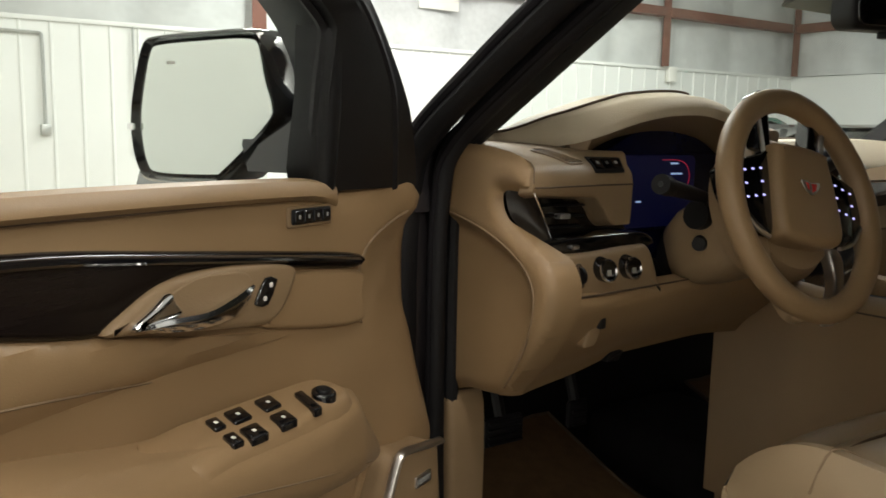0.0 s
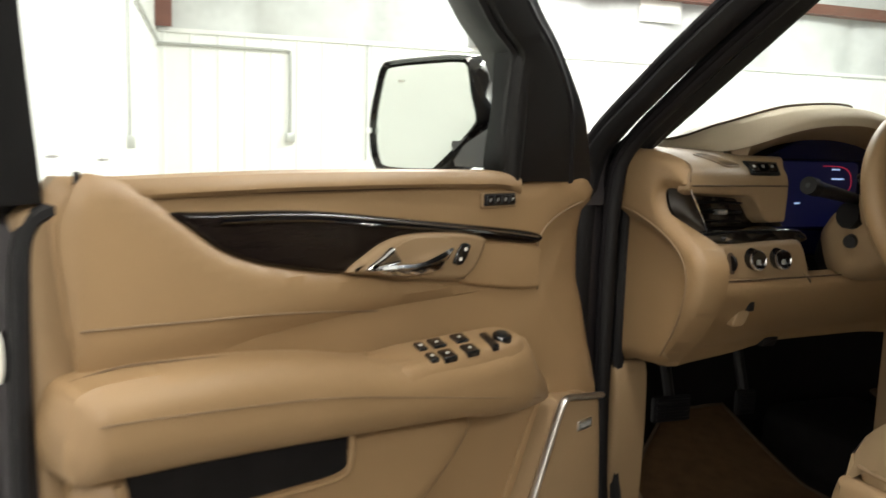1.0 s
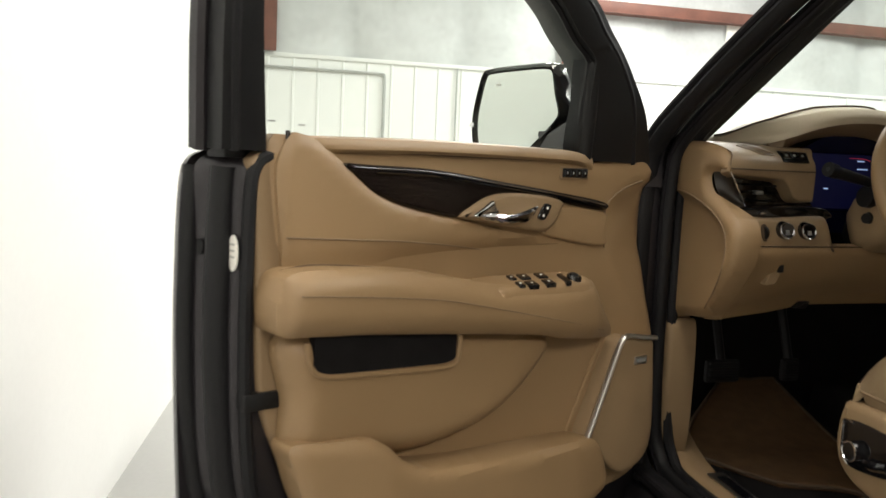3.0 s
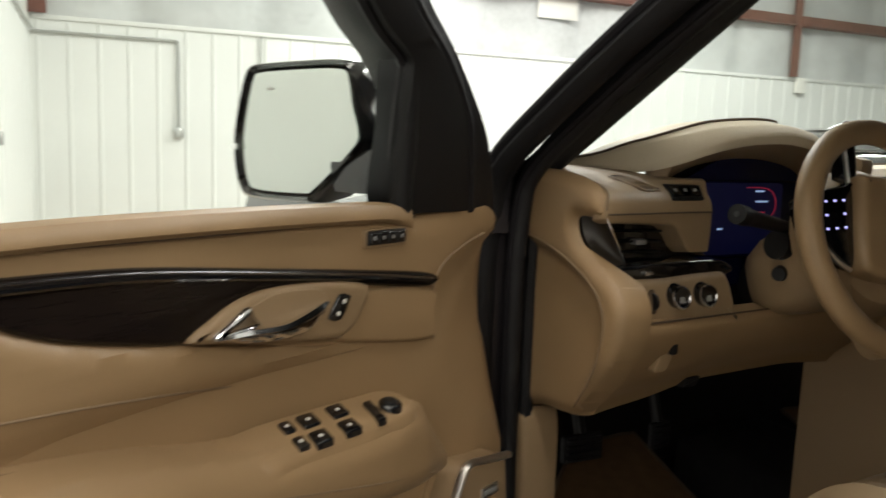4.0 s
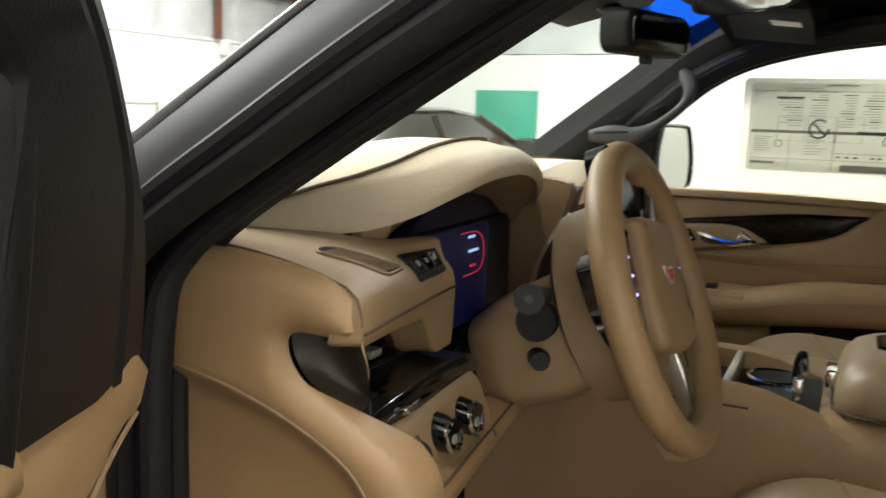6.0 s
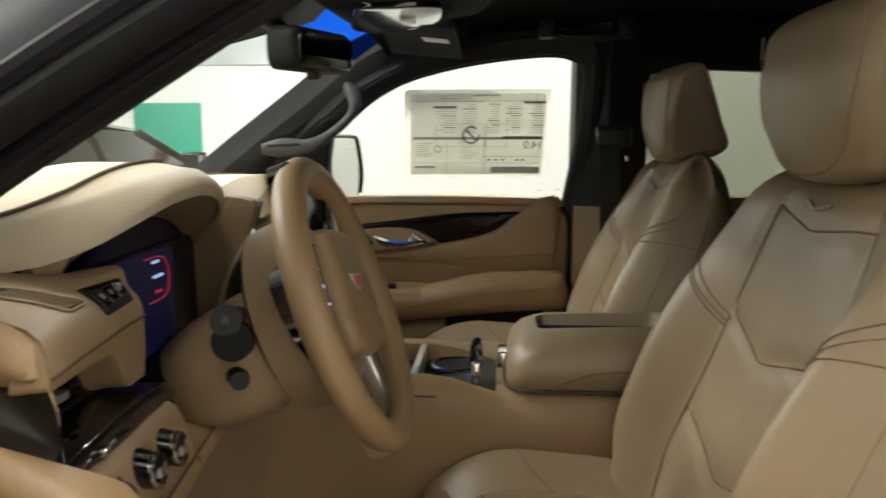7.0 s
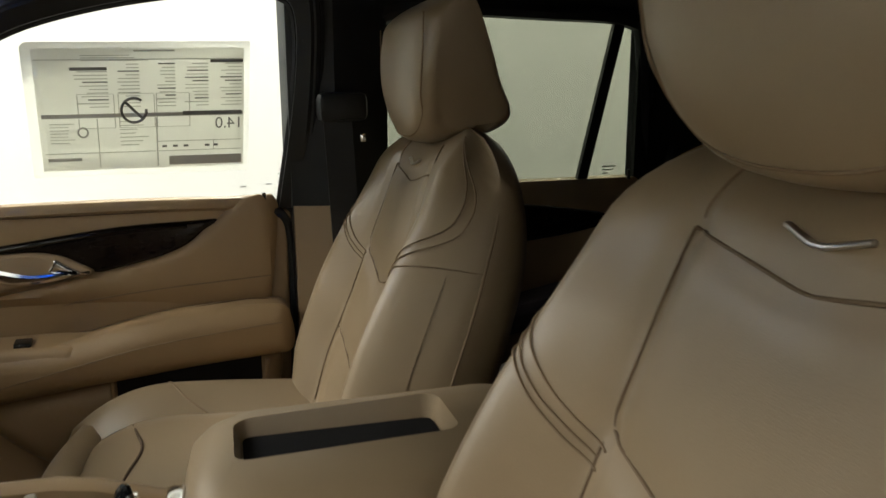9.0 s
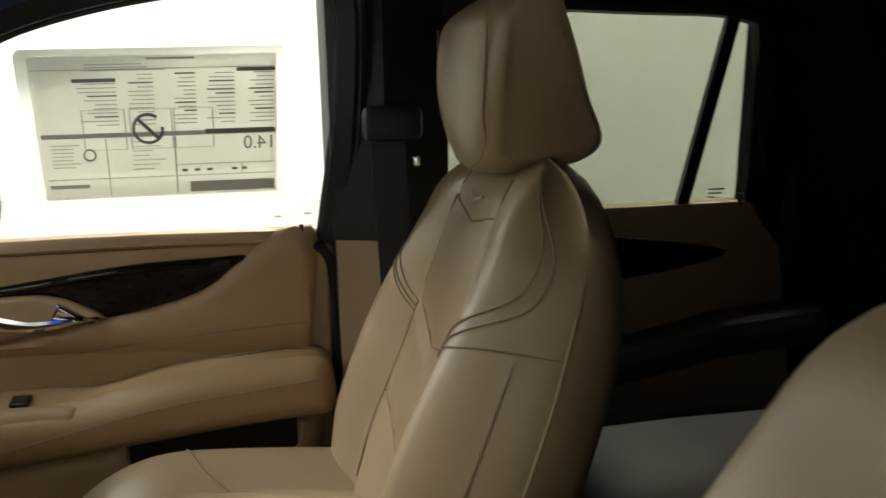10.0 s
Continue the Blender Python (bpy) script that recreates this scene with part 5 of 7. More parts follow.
    fc.body, fc.size, fc.align_x = "14.0", 0.027, "CENTER"
    t = bpy.data.objects.new("tmp", fc)
    scene.collection.objects.link(t)
    bpy.context.view_layer.update()
    me = bpy.data.meshes.new_from_object(t.evaluated_get(bpy.context.evaluated_depsgraph_get()))
    bpy.data.objects.remove(t)
    for v in me.vertices:
        v.co = sheet_pt(0.905 - v.co.x / 0.35, 0.345 + v.co.y / 0.2195, 0.0022)
    me.materials.append(M["ink2"])
    ob = new("printed_figures", me)
    ob.parent = s
    ob.matrix_parent_inverse = s.matrix_basis.inverted()


price_sheet()

# ---- dashboard ----
DASH = thing("dashboard", "tan dashboard with light-lifted top colour, dark stitching and arched instrument hood", "dashboard", pose(0, 0, 0.6))


def crest(x):
    """Height of the dash top along x: an arched hood over the instruments on the driver's side."""
    d = soft_at(x, ((-0.86, 1.308), (-0.78, 1.314), (-0.74, 1.322), (-0.70, 1.349), (-0.65, 1.370), (-0.60, 1.382), (-0.50, 1.389), (-0.42, 1.378), (-0.35, 1.345), (-0.27, 1.318), (-0.15, 1.312), (0.12, 1.315), (0.4, 1.318), (0.86, 1.30)))
    return d


def front_y(x):
    return soft_at(x, ((-0.79, 0.06), (-0.75, 0.025), (-0.715, -0.050), (-0.685, -0.108), (-0.65, -0.145), (-0.60, -0.165), (-0.50, -0.172), (-0.40, -0.162), (-0.33, -0.132), (-0.25, -0.05), (-0.12, -0.03), (0.1, 0.0), (0.5, 0.06), (0.86, 0.08)))


def top_pt(s, t):
    x = -0.79 + 1.65 * s
    yb = screen_low(x) - 0.03
    yf = front_y(x)
    y = yb + (yf - yb) * t
    zc = crest(x)
    rise = soft_at(t, ((0, 0), (0.75, 1), (0.9, 1), (1, 0.93)))
    z = 1.296 + (zc - 1.296) * rise
    return V((x, y, z))


def dash_skin(s, t):
    if t <= 0.8:
        return top_pt(s, t / 0.8)
    x = -0.79 + 1.65 * s
    q = (t - 0.8) / 0.2
    p = top_pt(s, 1.0)
    drop = soft_at(x, ((-0.79, 0.004), (-0.74, 0.012), (-0.69, 0.028), (-0.63, 0.020), (-0.55, 0.014), (-0.42, 0.014), (-0.33, 0.02), (-0.2, 0.05), (0.86, 0.06)))
    a = q * math.pi / 2
    return p + V((0, -0.018 * math.sin(a), -drop * q - 0.004 * (1 - math.cos(a))))


part("top_pad", slab(dash_skin, 150, 40, (0, 0.006, -0.012)), "light", DASH, "tan stitched dash top, made paler for the light on it")
part("hood_seam", tube([top_pt((a.x + 0.79) / 1.65, a.y) + V((0, -0.0006, 0.0022)) for a in spline([(-0.748, 0.97, 0), (-0.70, 0.945, 0), (-0.65, 0.915, 0), (-0.60, 0.90, 0), (-0.55, 0.90, 0), (-0.49, 0.915, 0), (-0.455, 0.90, 0), (-0.42, 0.80, 0), (-0.36, 0.70, 0), (-0.25, 0.60, 0), (-0.1, 0.62, 0), (0.2, 0.66, 0), (0.5, 0.68, 0), (0.8, 0.6, 0)], 8)], 0.0021, 6), "seam", DASH, "dark stitched seam")
# hood underside and instrument recess
under = []
for x in [-0.69 + 0.0205 * k for k in range(19)]:
    p = dash_skin((x + 0.79) / 1.65, 1.0)
    under.append([p + V((0, 0.004, 0.004)), p + V((0, 0.006, -0.004)), p + V((0, 0.020, -0.014)), V((x, -0.112, p.z - 0.038)), V((x, -0.09, p.z - 0.036)), p + V((0, 0.03, 0.008))])
part("hood_lining", loft(under), "hard", DASH, "tan hood lining")
part("cluster_surround", pillow(curve2([(-0.645, 1.13), (-0.642, 1.27), (-0.60, 1.308), (-0.53, 1.336), (-0.47, 1.338), (-0.41, 1.325), (-0.36, 1.29), (-0.335, 1.24), (-0.32, 1.13)], 4), -0.06, -0.115, lambda a, b, c: V((a, c, b)), 0.006), "screen", DASH, "blue-black instrument surround")
ins = part("instrument_screen", pillow(rect2(-0.635, -0.345, 1.165, 1.292, 0.02), -0.112, -0.121, lambda a, b, c: V((a, c, b)), 0.003), "screen", DASH, "dark blue instrument display")
part("side_display", pillow(rect2(-0.632, -0.425, 1.172, 1.288, 0.01), -0.12, -0.1225, lambda a, b, c: V((a, c, b)), 0.001), "lit_blue", ins, "dim blue display field")
S = lambda a, b: V((a, -0.1235, b))
part("gauge_arc", tube(spline([S(-0.507, 1.281), S(-0.468, 1.280), S(-0.448, 1.272), S(-0.440, 1.255), S(-0.444, 1.239), S(-0.458, 1.231), S(-0.498, 1.230)], 5), 0.0008, 6), "lit_red", ins, "red lit gauge arc")
for a, b, w, m in ((-0.478, 1.275, 0.017, "lit_text"), (-0.472, 1.258, 0.026, "lit_text"), (-0.472, 1.240, 0.014, "lit_red"), (-0.560, 1.214, 0.010, "lit_text")):
    part("lit_text", rbox(a - w / 2, a + w / 2, -0.1245, -0.1225, b - 0.0014, b + 0.0014, 0), m, ins)
part("side_wall", pillow(curve2([(-0.05, 1.31), (-0.18, 1.335), (-0.19, 1.30), (-0.15, 1.22), (-0.12, 1.10), (-0.02, 1.10)], 4), -0.33, -0.30, lambda a, b, c: V((c, a, b)), 0.006), "hard", DASH, "tan instrument side cheek")
# vent band on the driver's side
FY = lambda a, b, c: V((a, c, b))
XL = ((0, -0.800), (0.30, -0.815), (0.45, -0.828), (0.58, -0.838), (0.72, -0.840), (0.88, -0.828), (1, -0.812))


def band_pt(x, t):
    by = soft_at(x, ((-0.85, 0.06), (-0.76, 0.035), (-0.715, -0.05), (-0.685, -0.115), (-0.65, -0.14), (-0.62, -0.145)))
    zt = soft_at(x, ((-0.85, 1.300), (-0.76, 1.308), (-0.715, 1.305), (-0.685, 1.297), (-0.62, 1.296)))
    yf = soft_at(x, ((-0.85, -0.192), (-0.75, -0.182), (-0.62, -0.172)))
    zb = soft_at(x, ((-0.85, 1.233), (-0.705, 1.227), (-0.685, 1.212), (-0.672, 1.193), (-0.655, 1.184), (-0.62, 1.184)))
    y = soft_at(t, ((0, by), (0.25, by * 0.45 + (yf + 0.014) * 0.55), (0.45, yf + 0.014), (0.55, yf + 0.003), (0.64, yf), (0.9, yf + 0.004), (1, yf + 0.022)))
    z = soft_at(t, ((0, zt), (0.25, zt * 0.62 + 1.276 * 0.38 + 0.004), (0.45, 1.276), (0.55, 1.262), (0.64, 1.247), (0.9, zb + 0.002), (1, zb)))
    return V((x, y, z))


def band_skin(s, t):
    xl = soft_at(t, XL)
    return band_pt(xl + (-0.626 - xl) * s, t)


BN = V((-0.1, -0.6, 0.8))
BT = lambda a, b, c: band_pt(a, b) + BN * c
part("vent_band", slab(band_skin, 44, 34, (0, 0.03, -0.004)), "hard", DASH, "tan vent panel")
part("band_seam", tube([band_skin(0.02 + 0.07 * k, 0.64) + V((0, -0.0004, 0)) for k in range(15)], 0.0014, 6), "seam", DASH)
part("band_edge", tube([band_skin(0.0, 0.06 * k) + V((0.001, 0, 0.0005)) for k in range(1, 11)], 0.0012, 6), "tuck", DASH)
VENT = curve2([(-0.772, 0.305), (-0.748, 0.30), (-0.735, 0.36), (-0.720, 0.425), (-0.738, 0.435), (-0.753, 0.428), (-0.763, 0.37)], 4)
vt = part("air_vent", pillow(VENT, -0.012, 0.0014, BT, 0.001), "liner", DASH, "tan-ribbed side vent")
for k in range(5):
    q = 0.0056 * k
    part("slat", tube(spline([BT(-0.768 + q, 0.312, 0.0016), BT(-0.759 + q, 0.365, 0.0020), BT(-0.749 + q, 0.424, 0.0016)], 5), 0.0010, 6), "hard", vt)
part("vent_lip", tube([BT(a, b, 0.001) for a, b in VENT], 0.0016, 6, True), "hard", vt)
ds = part("dimmer_switch", pillow(rect2(-0.706, -0.640, 0.36, 0.535, 0.008), -0.008, 0.002, BT, 0.001), "black", DASH, "black dimmer switch strip")
for k in range(3):
    part("button", pillow(rect2(-0.702 + 0.020 * k, -0.684 + 0.020 * k, 0.39, 0.505, 0.004), 0.001, 0.004, BT, 0.001), "gloss", ds)
    part("mark", pillow(rect2(-0.696 + 0.020 * k, -0.690 + 0.020 * k, 0.43, 0.465, 0.001), 0.0036, 0.0046, BT, 0.0003), "conduit", ds)
# recess with the black air outlet
ao = part("outlet_recess", pillow(curve2([(-0.80, 1.246), (-0.68, 1.24), (-0.66, 1.19), (-0.60, 1.185), (-0.60, 1.14), (-0.79, 1.14), (-0.80, 1.17)], 3), -0.05, -0.13, FY, 0.004), "gloss", DASH, "gloss black air outlet")
for k in range(3):
    part("outlet_slat", tube([(-0.80, -0.135, 1.185 + 0.016 * k), (-0.69, -0.135, 1.183 + 0.016 * k)], 0.004, 6, flat=0.5), "black", ao)
part("outlet_tab", rbox(-0.745, -0.725, -0.146, -0.13, 1.196, 1.204, 0.002), "conduit", ao)
part("outlet_shelf", pillow(curve2([(-0.80, 1.170), (-0.66, 1.176), (-0.60, 1.172), (-0.60, 1.150), (-0.78, 1.150)], 3), -0.06, -0.185, FY, 0.006), "gloss", DASH, "gloss black lower shelf")
CE = spline([(-0.836, -0.190, 1.242), (-0.817, -0.184, 1.217), (-0.800, -0.176, 1.196), (-0.783, -0.167, 1.176), (-0.769, -0.160, 1.157)], 4)
part("chrome_edge", tube(CE, 0.0015, 8), "chrome", DASH, "thin chrome edge")
part("chrome_bud", rbox(-0.762, -0.748, -0.192, -0.184, 1.157, 1.164, 0.002), "chrome", DASH)
# switch panel with two knobs
kp = [(-0.803, 1.142), (-0.72, 1.152), (-0.64, 1.157), (-0.606, 1.152), (-0.594, 1.10), (-0.592, 1.082), (-0.66, 1.072), (-0.74, 1.058), (-0.785, 1.062)]
KZ = lambda a, b, c: V((a, c + 0.25 * (b - 1.10), b))
sp = part("switch_panel", pillow(curve2(kp, 4), -0.06, -0.208, KZ, 0.010, 4), "hard", DASH, "tan lighting switch panel")
for x, r in ((-0.712, 0.0185), (-0.661, 0.0185)):
    k = part("knob", tube([KZ(x, 1.128, -0.200), KZ(x, 1.126, -0.222)], (r, r * 0.86), 24), "gloss", sp, "black rotary knob")
    part("knob_ring", tube([KZ(x + r * 0.8 * math.cos(q), 1.127 + r * 0.8 * math.sin(q), -0.2215) for q in (j * 0.314 for j in range(20))], 0.0022, 6, True), "chrome", k)
    part("knob_mark", pillow(rect2(x - 0.004, x + 0.004, 1.12, 1.132, 0.001), -0.221, -0.2228, KZ, 0.0003), "conduit", k)
tw = part("thumb_wheel", tube([KZ(-0.757, 1.121, -0.206), KZ(-0.752, 1.121, -0.206)], 0.013, 16), "black", sp, "black thumb wheel")
part("wheel_slot", pillow(curve2([(-0.762, 1.136), (-0.752, 1.138), (-0.748, 1.122), (-0.752, 1.106), (-0.760, 1.106), (-0.764, 1.12)], 3), -0.19, -0.2095, KZ, 0.001), "seam", tw)
# end cap facing the open door: a padded roll sweeps round a sunken lower field
ROLL = [(0.05, 1.205), (-0.02, 1.196), (-0.072, 1.186), (-0.123, 1.170), (-0.163, 1.152), (-0.190, 1.133), (-0.206, 1.108), (-0.208, 1.08), (-0.198, 1.04), (-0.178, 1.0), (-0.149, 0.958)]
RL = [(p.x, p.y) for p in spline([(y, z, 0) for y, z in ROLL], 5)]


def sunken(y, z):
    """How far a point lies inside the roll's inner seam, as a soft step."""
    d = min(math.hypot(y - a, z - b) for a, b in RL)
    inside = z < soft_at(-y, [(-a, b) for a, b in ROLL[:6]]) and -y < soft_at(z, sorted((b, -a) for a, b in ROLL[4:]))
    t = min(1.0, d / 0.022) if inside else 0.0
    return 0.017 * t * t * (3 - 2 * t)


SX = lambda a, b, c: V((lerp_at(b, ((1.15, -0.79), (1.195, -0.831))) if c > -0.80 else c + (sunken(a, b) if c < -0.82 else 0), a, b))
cap = [(0.045, 1.298), (-0.04, 1.303), (-0.094, 1.300), (-0.145, 1.291), (-0.166, 1.283), (-0.181, 1.268), (-0.191, 1.250), (-0.186, 1.239), (-0.15, 1.2395), (-0.122, 1.238), (-0.118, 1.222), (-0.131, 1.201), (-0.163, 1.182), (-0.208, 1.158), (-0.231, 1.139), (-0.243, 1.112), (-0.236, 1.072), (-0.215, 1.035), (-0.18, 0.995), (-0.138, 0.950), (-0.11, 0.932), (-0.03, 0.922), (0.04, 0.920), (0.045, 1.1)]
part("end_cap", cushion(curve2(cap, 4), -0.79, -0.846, SX, 0.020, 0.007), "leather", DASH, "tan padded end of the dash")
part("cap_seam", tube([V((-0.8455, y, z)) for y, z in RL[2:]], 0.0016, 6), "stitch", DASH)
PL = spline([(-0.832, -0.122, 1.246), (-0.826, -0.119, 1.222), (-0.826, -0.133, 1.199), (-0.822, -0.164, 1.178), (-0.812, -0.203, 1.150)], 4)


def pocket(s, t):
    """Hollow between the cap's inner edge and the chrome edge."""
    k = s * 16
    i = min(15, int(k))
    a, b = PL[i].lerp(PL[i + 1], k - i), CE[i].lerp(CE[i + 1], k - i)
    return a.lerp(b, t) + V((0.022, 0.004, 0)) * math.sin(math.pi * t) * (1 - s)


part("end_pocket", slab(pocket, 16, 8, (0.004, 0.004, 0)), "smoky", DASH, "dark smoky pocket in the dash end")
# knee panel
def knee(s, t):
    x = -0.806 + 0.666 * s
    zb = soft_at(s, ((0, 0.924), (0.05, 0.930), (0.2, 0.940), (0.4, 0.956), (0.7, 0.955), (1, 0.94)))
    z = 1.094 + (zb - 1.094) * t
    y = -0.242 + 0.075 * s + 0.124 * t - 0.014 * math.sin(math.pi * min(1, 1.2 * t)) + 0.030 * max(0, 1 - s / 0.035) ** 1.5
    return V((x, y + 0.012 * max(0, 1 - t / 0.12) ** 2, z))


part("knee_panel", slab(knee, 60, 20, (0, 0.03, 0.006)), "leather", DASH, "tan knee panel")
part("knee_under", slab(lambda s, t: knee(s, 1.0) + V((0, 0.26 * t, 0.02 * t)), 12, 3, (0, 0, 0.015)), "black", DASH)
part("knee_gap", tube([knee(s, 0.0) + V((0, -0.001, 0.002)) for s in (0.03, 0.1, 0.2, 0.3, 0.4, 0.5)], 0.0016, 6), "seam", DASH)
rl = part("release_lever", pillow([(a + 0.5 * (b - 1.04), b) for a, b in rect2(-0.738, -0.712, 1.015, 1.065, 0.008)], -0.19, -0.2065, FY, 0.003), "hard", DASH, "bonnet release recess")
part("lever", rbox(-0.724, -0.712, -0.215, -0.202, 1.042, 1.060, 0.003), "black", rl)
part("obd_cover", pillow([(a + 0.6 * (b - 0.95), b) for a, b in rect2(-0.60, -0.570, 0.950, 0.966, 0.003)], -0.07, -0.108, FY, 0.002), "black", DASH)
# centre stack and passenger side
st = part("stack_panel", loft([[V((x, y, z)) for x, y, z in ((-0.155 - 0.02 * t, -0.10 - 0.06 * t + 0.05, 1.30 - 0.36 * t), (-0.14, -0.09 - 0.10 * t, 1.30 - 0.36 * t), (0.09, -0.06 - 0.10 * t, 1.30 - 0.36 * t), (0.12, 0.0 - 0.04 * t, 1.30 - 0.36 * t), (0.12, 0.15, 1.30 - 0.36 * t), (-0.15, 0.15, 1.30 - 0.36 * t))] for t in (0, 0.3, 0.6, 1)]), "gloss", DASH, "gloss black centre stack")
part("centre_screen", pillow(rect2(-0.125, 0.075, 1.20, 1.295, 0.006), -0.06, -0.102, lambda a, b, c: V((a, c + 0.13 * (a + 0.125) + 0.25 * (b - 1.30) * -1 - 0.02, b)), 0.003), "screen", st)
for k in range(4):
    part("lit_text", rbox(-0.11 + 0.045 * k, -0.09 + 0.045 * k, -0.152, -0.150, 1.165, 1.169, 0), "lit_text", st)
sb = part("start_button", tube([(-0.19, -0.17, 1.125), (-0.19, -0.192, 1.12)], 0.017, 20), "satin", DASH, "round bright start button")
part("button_face", tube([(-0.19, -0.19, 1.12), (-0.19, -0.195, 1.119)], 0.012, 18), "gloss", sb)


def glove(s, t):
    x = 0.10 + 0.72 * s
    y = 0.02 + 0.05 * s - 0.05 * math.sin(math.pi * min(1, t * 0.9)) + 0.08 * t * t
    return V((x, y, 1.275 - 0.40 * t))


part("passenger_fascia", slab(glove, 20, 16, (0, 0.05, 0)), "hard", DASH, "tan passenger fascia with glove box")
part("passenger_band", slab(lambda s, t: glove(0.02 + 0.96 * s, 0.14 + 0.16 * t * (1 - 0.3 * s)) + V((0, -0.010, 0)), 16, 4, (0, 0.012, 0)), "wood", DASH, "dark gloss inlay band")
part("band_line", tube([glove(0.02 + 0.096 * k, 0.135) + V((0, -0.010, 0)) for k in range(11)], 0.003, 6), "chrome", DASH)
part("glove_seam", tube([glove(0.05 + 0.09 * k, 0.42) + V((0, -0.002, 0)) for k in range(11)], 0.002, 6), "seam", DASH)
part("card", pillow(rect2(-0.02, 0.02, -0.028, 0.028, 0.003), 0, 0.0008, lambda a, b, c: V((-0.285 + a * 0.8 + 0.3 * b, -0.175 + c + a * 0.5, 1.262 + b)), 0.0003), "white", DASH, "white paper card")

# ---- steering column and wheel ----
COL = thing("steering_column", "tan steering column cover with black stalk", "steering column", pose(-0.443, -0.2, 1.1))
AX = V((0, -0.94, 0.345))
UPW = V((0, 0.345, 0.94))
WC = V((-0.446, -0.340, 1.224))


def col(a, b, c):
    """a to the right, b up in the wheel's plane, c along the axis towards the driver, from the wheel's centre."""
    return WC + V((a, 0, 0)) + UPW * b + AX * c


rings = []
for c, w, h0, h1 in ((-0.21, 0.072, -0.075, 0.03), (-0.17, 0.09, -0.085, 0.045), (-0.11, 0.095, -0.085, 0.055), (-0.075, 0.088, -0.075, 0.055), (-0.068, 0.07, -0.06, 0.04)):
    rings.append([col(w * math.copysign(abs(math.cos(q)) ** 0.55, math.cos(q)), (h0 + h1) / 2 + (h1 - h0) / 2 * math.copysign(abs(math.sin(q)) ** 0.55, math.sin(q)), c) for q in (k * math.pi / 14 for k in range(28))])
part("cover", loft(rings), "hard", COL, "tan column cover")
part("gaiter", tube([col(0, -0.02, -0.20), col(0, -0.02, -0.25)], 0.055, 20), "black", COL)
part("stalk_boot", tube([col(-0.085, 0.015, -0.11), col(-0.108, 0.017, -0.107)], 0.022, 16), "black", COL)
sk = part("stalk", tube(spline([V((-0.535, -0.236, 1.228)), V((-0.575, -0.244, 1.236)), V((-0.63, -0.256, 1.246)), V((-0.655, -0.262, 1.250))], 5), (0.009, 0.0135), 14), "black", COL, "black indicator stalk")
part("stalk_end", tube([V((-0.652, -0.262, 1.250)), V((-0.672, -0.267, 1.254))], 0.0145, 16), "black", sk)
part("stalk_mark", tube([V((-0.672, -0.267, 1.254)), V((-0.6735, -0.2675, 1.2543))], 0.004, 10), "handle", sk)
part("tilt_switch", tube([V((-0.532, -0.232, 1.160)), V((-0.551, -0.240, 1.159))], (0.0135, 0.0105), 16), "black", COL, "black column adjuster")
part("paddle", tube(spline([V((-0.36, -0.25, 1.25)), V((-0.30, -0.26, 1.262)), V((-0.255, -0.265, 1.28))], 4), 0.011, 10), "black", COL, "black gear selector stalk")

SW = thing("steering_wheel", "tan leather steering wheel with black switch pods, turned slightly", "steering wheel", pose(*WC))
TURN = radians(-10)


def whl(a, b, c=0.0):
    return col(a * math.cos(TURN) - b * math.sin(TURN), a * math.sin(TURN) + b * math.cos(TURN), c)


R = 0.160
part("rim", tube([col(R * math.cos(q), R * math.sin(q), 0.0) for q in (k * math.pi / 36 for k in range(72))], 0.0185, 14, True), "leather", SW, "tan leather rim")
rings = []
for c, w in ((-0.092, 0.086), (-0.078, 0.112), (-0.045, 0.115), (-0.022, 0.100), (-0.016, 0.07)):
    rings.append([whl(w * math.cos(q), 0.005 + w * 0.98 * math.sin(q), c) for q in (k * math.pi / 16 for k in range(32))])
part("rear_shroud", loft(rings), "hard", SW, "tan wheel back cover")


def WF(a, b, c):
    """A point of the hub and spokes, which sit a little high and behind the rim's plane."""
    k = min(1.0, max(0.0, (0.17 + b) / 0.09)) if b < 0 else min(1.0, max(0.0, (0.165 - b) / 0.10))
    return whl(a, b + 0.020 * k, c - 0.012 * k)


part("airbag_cover", pillow(curve2([(-0.050, 0.066), (0.050, 0.066), (0.062, 0.045), (0.072, -0.03), (0.070, -0.068), (0.045, -0.083), (-0.045, -0.083), (-0.070, -0.068), (-0.072, -0.03), (-0.062, 0.045)], 4), -0.02, 0.028, WF, 0.014, 5), "leather", SW, "tan airbag cover")
em = part("emblem", pillow(curve2([(-0.021, 0.010), (0.0, 0.008), (0.021, 0.010), (0.014, -0.004), (0.0, -0.011), (-0.014, -0.004)], 3), 0.027, 0.030, WF, 0.001), "satin", SW, "small crest-shaped metal emblem")
part("emblem_field", pillow([(0.001, 0.006), (0.013, 0.007), (0.009, -0.003), (0.001, -0.007)], 0.0295, 0.0308, WF, 0.0003), "red", em)
part("emblem_field", pillow([(-0.013, 0.007), (-0.007, 0.0065), (-0.006, -0.004), (-0.009, -0.003)], 0.0295, 0.0308, WF, 0.0003), "red", em)
part("emblem_field", pillow([(-0.006, 0.006), (-0.001, 0.006), (-0.001, -0.007), (-0.005, -0.005)], 0.0295, 0.0308, WF, 0.0003), "ink2", em)
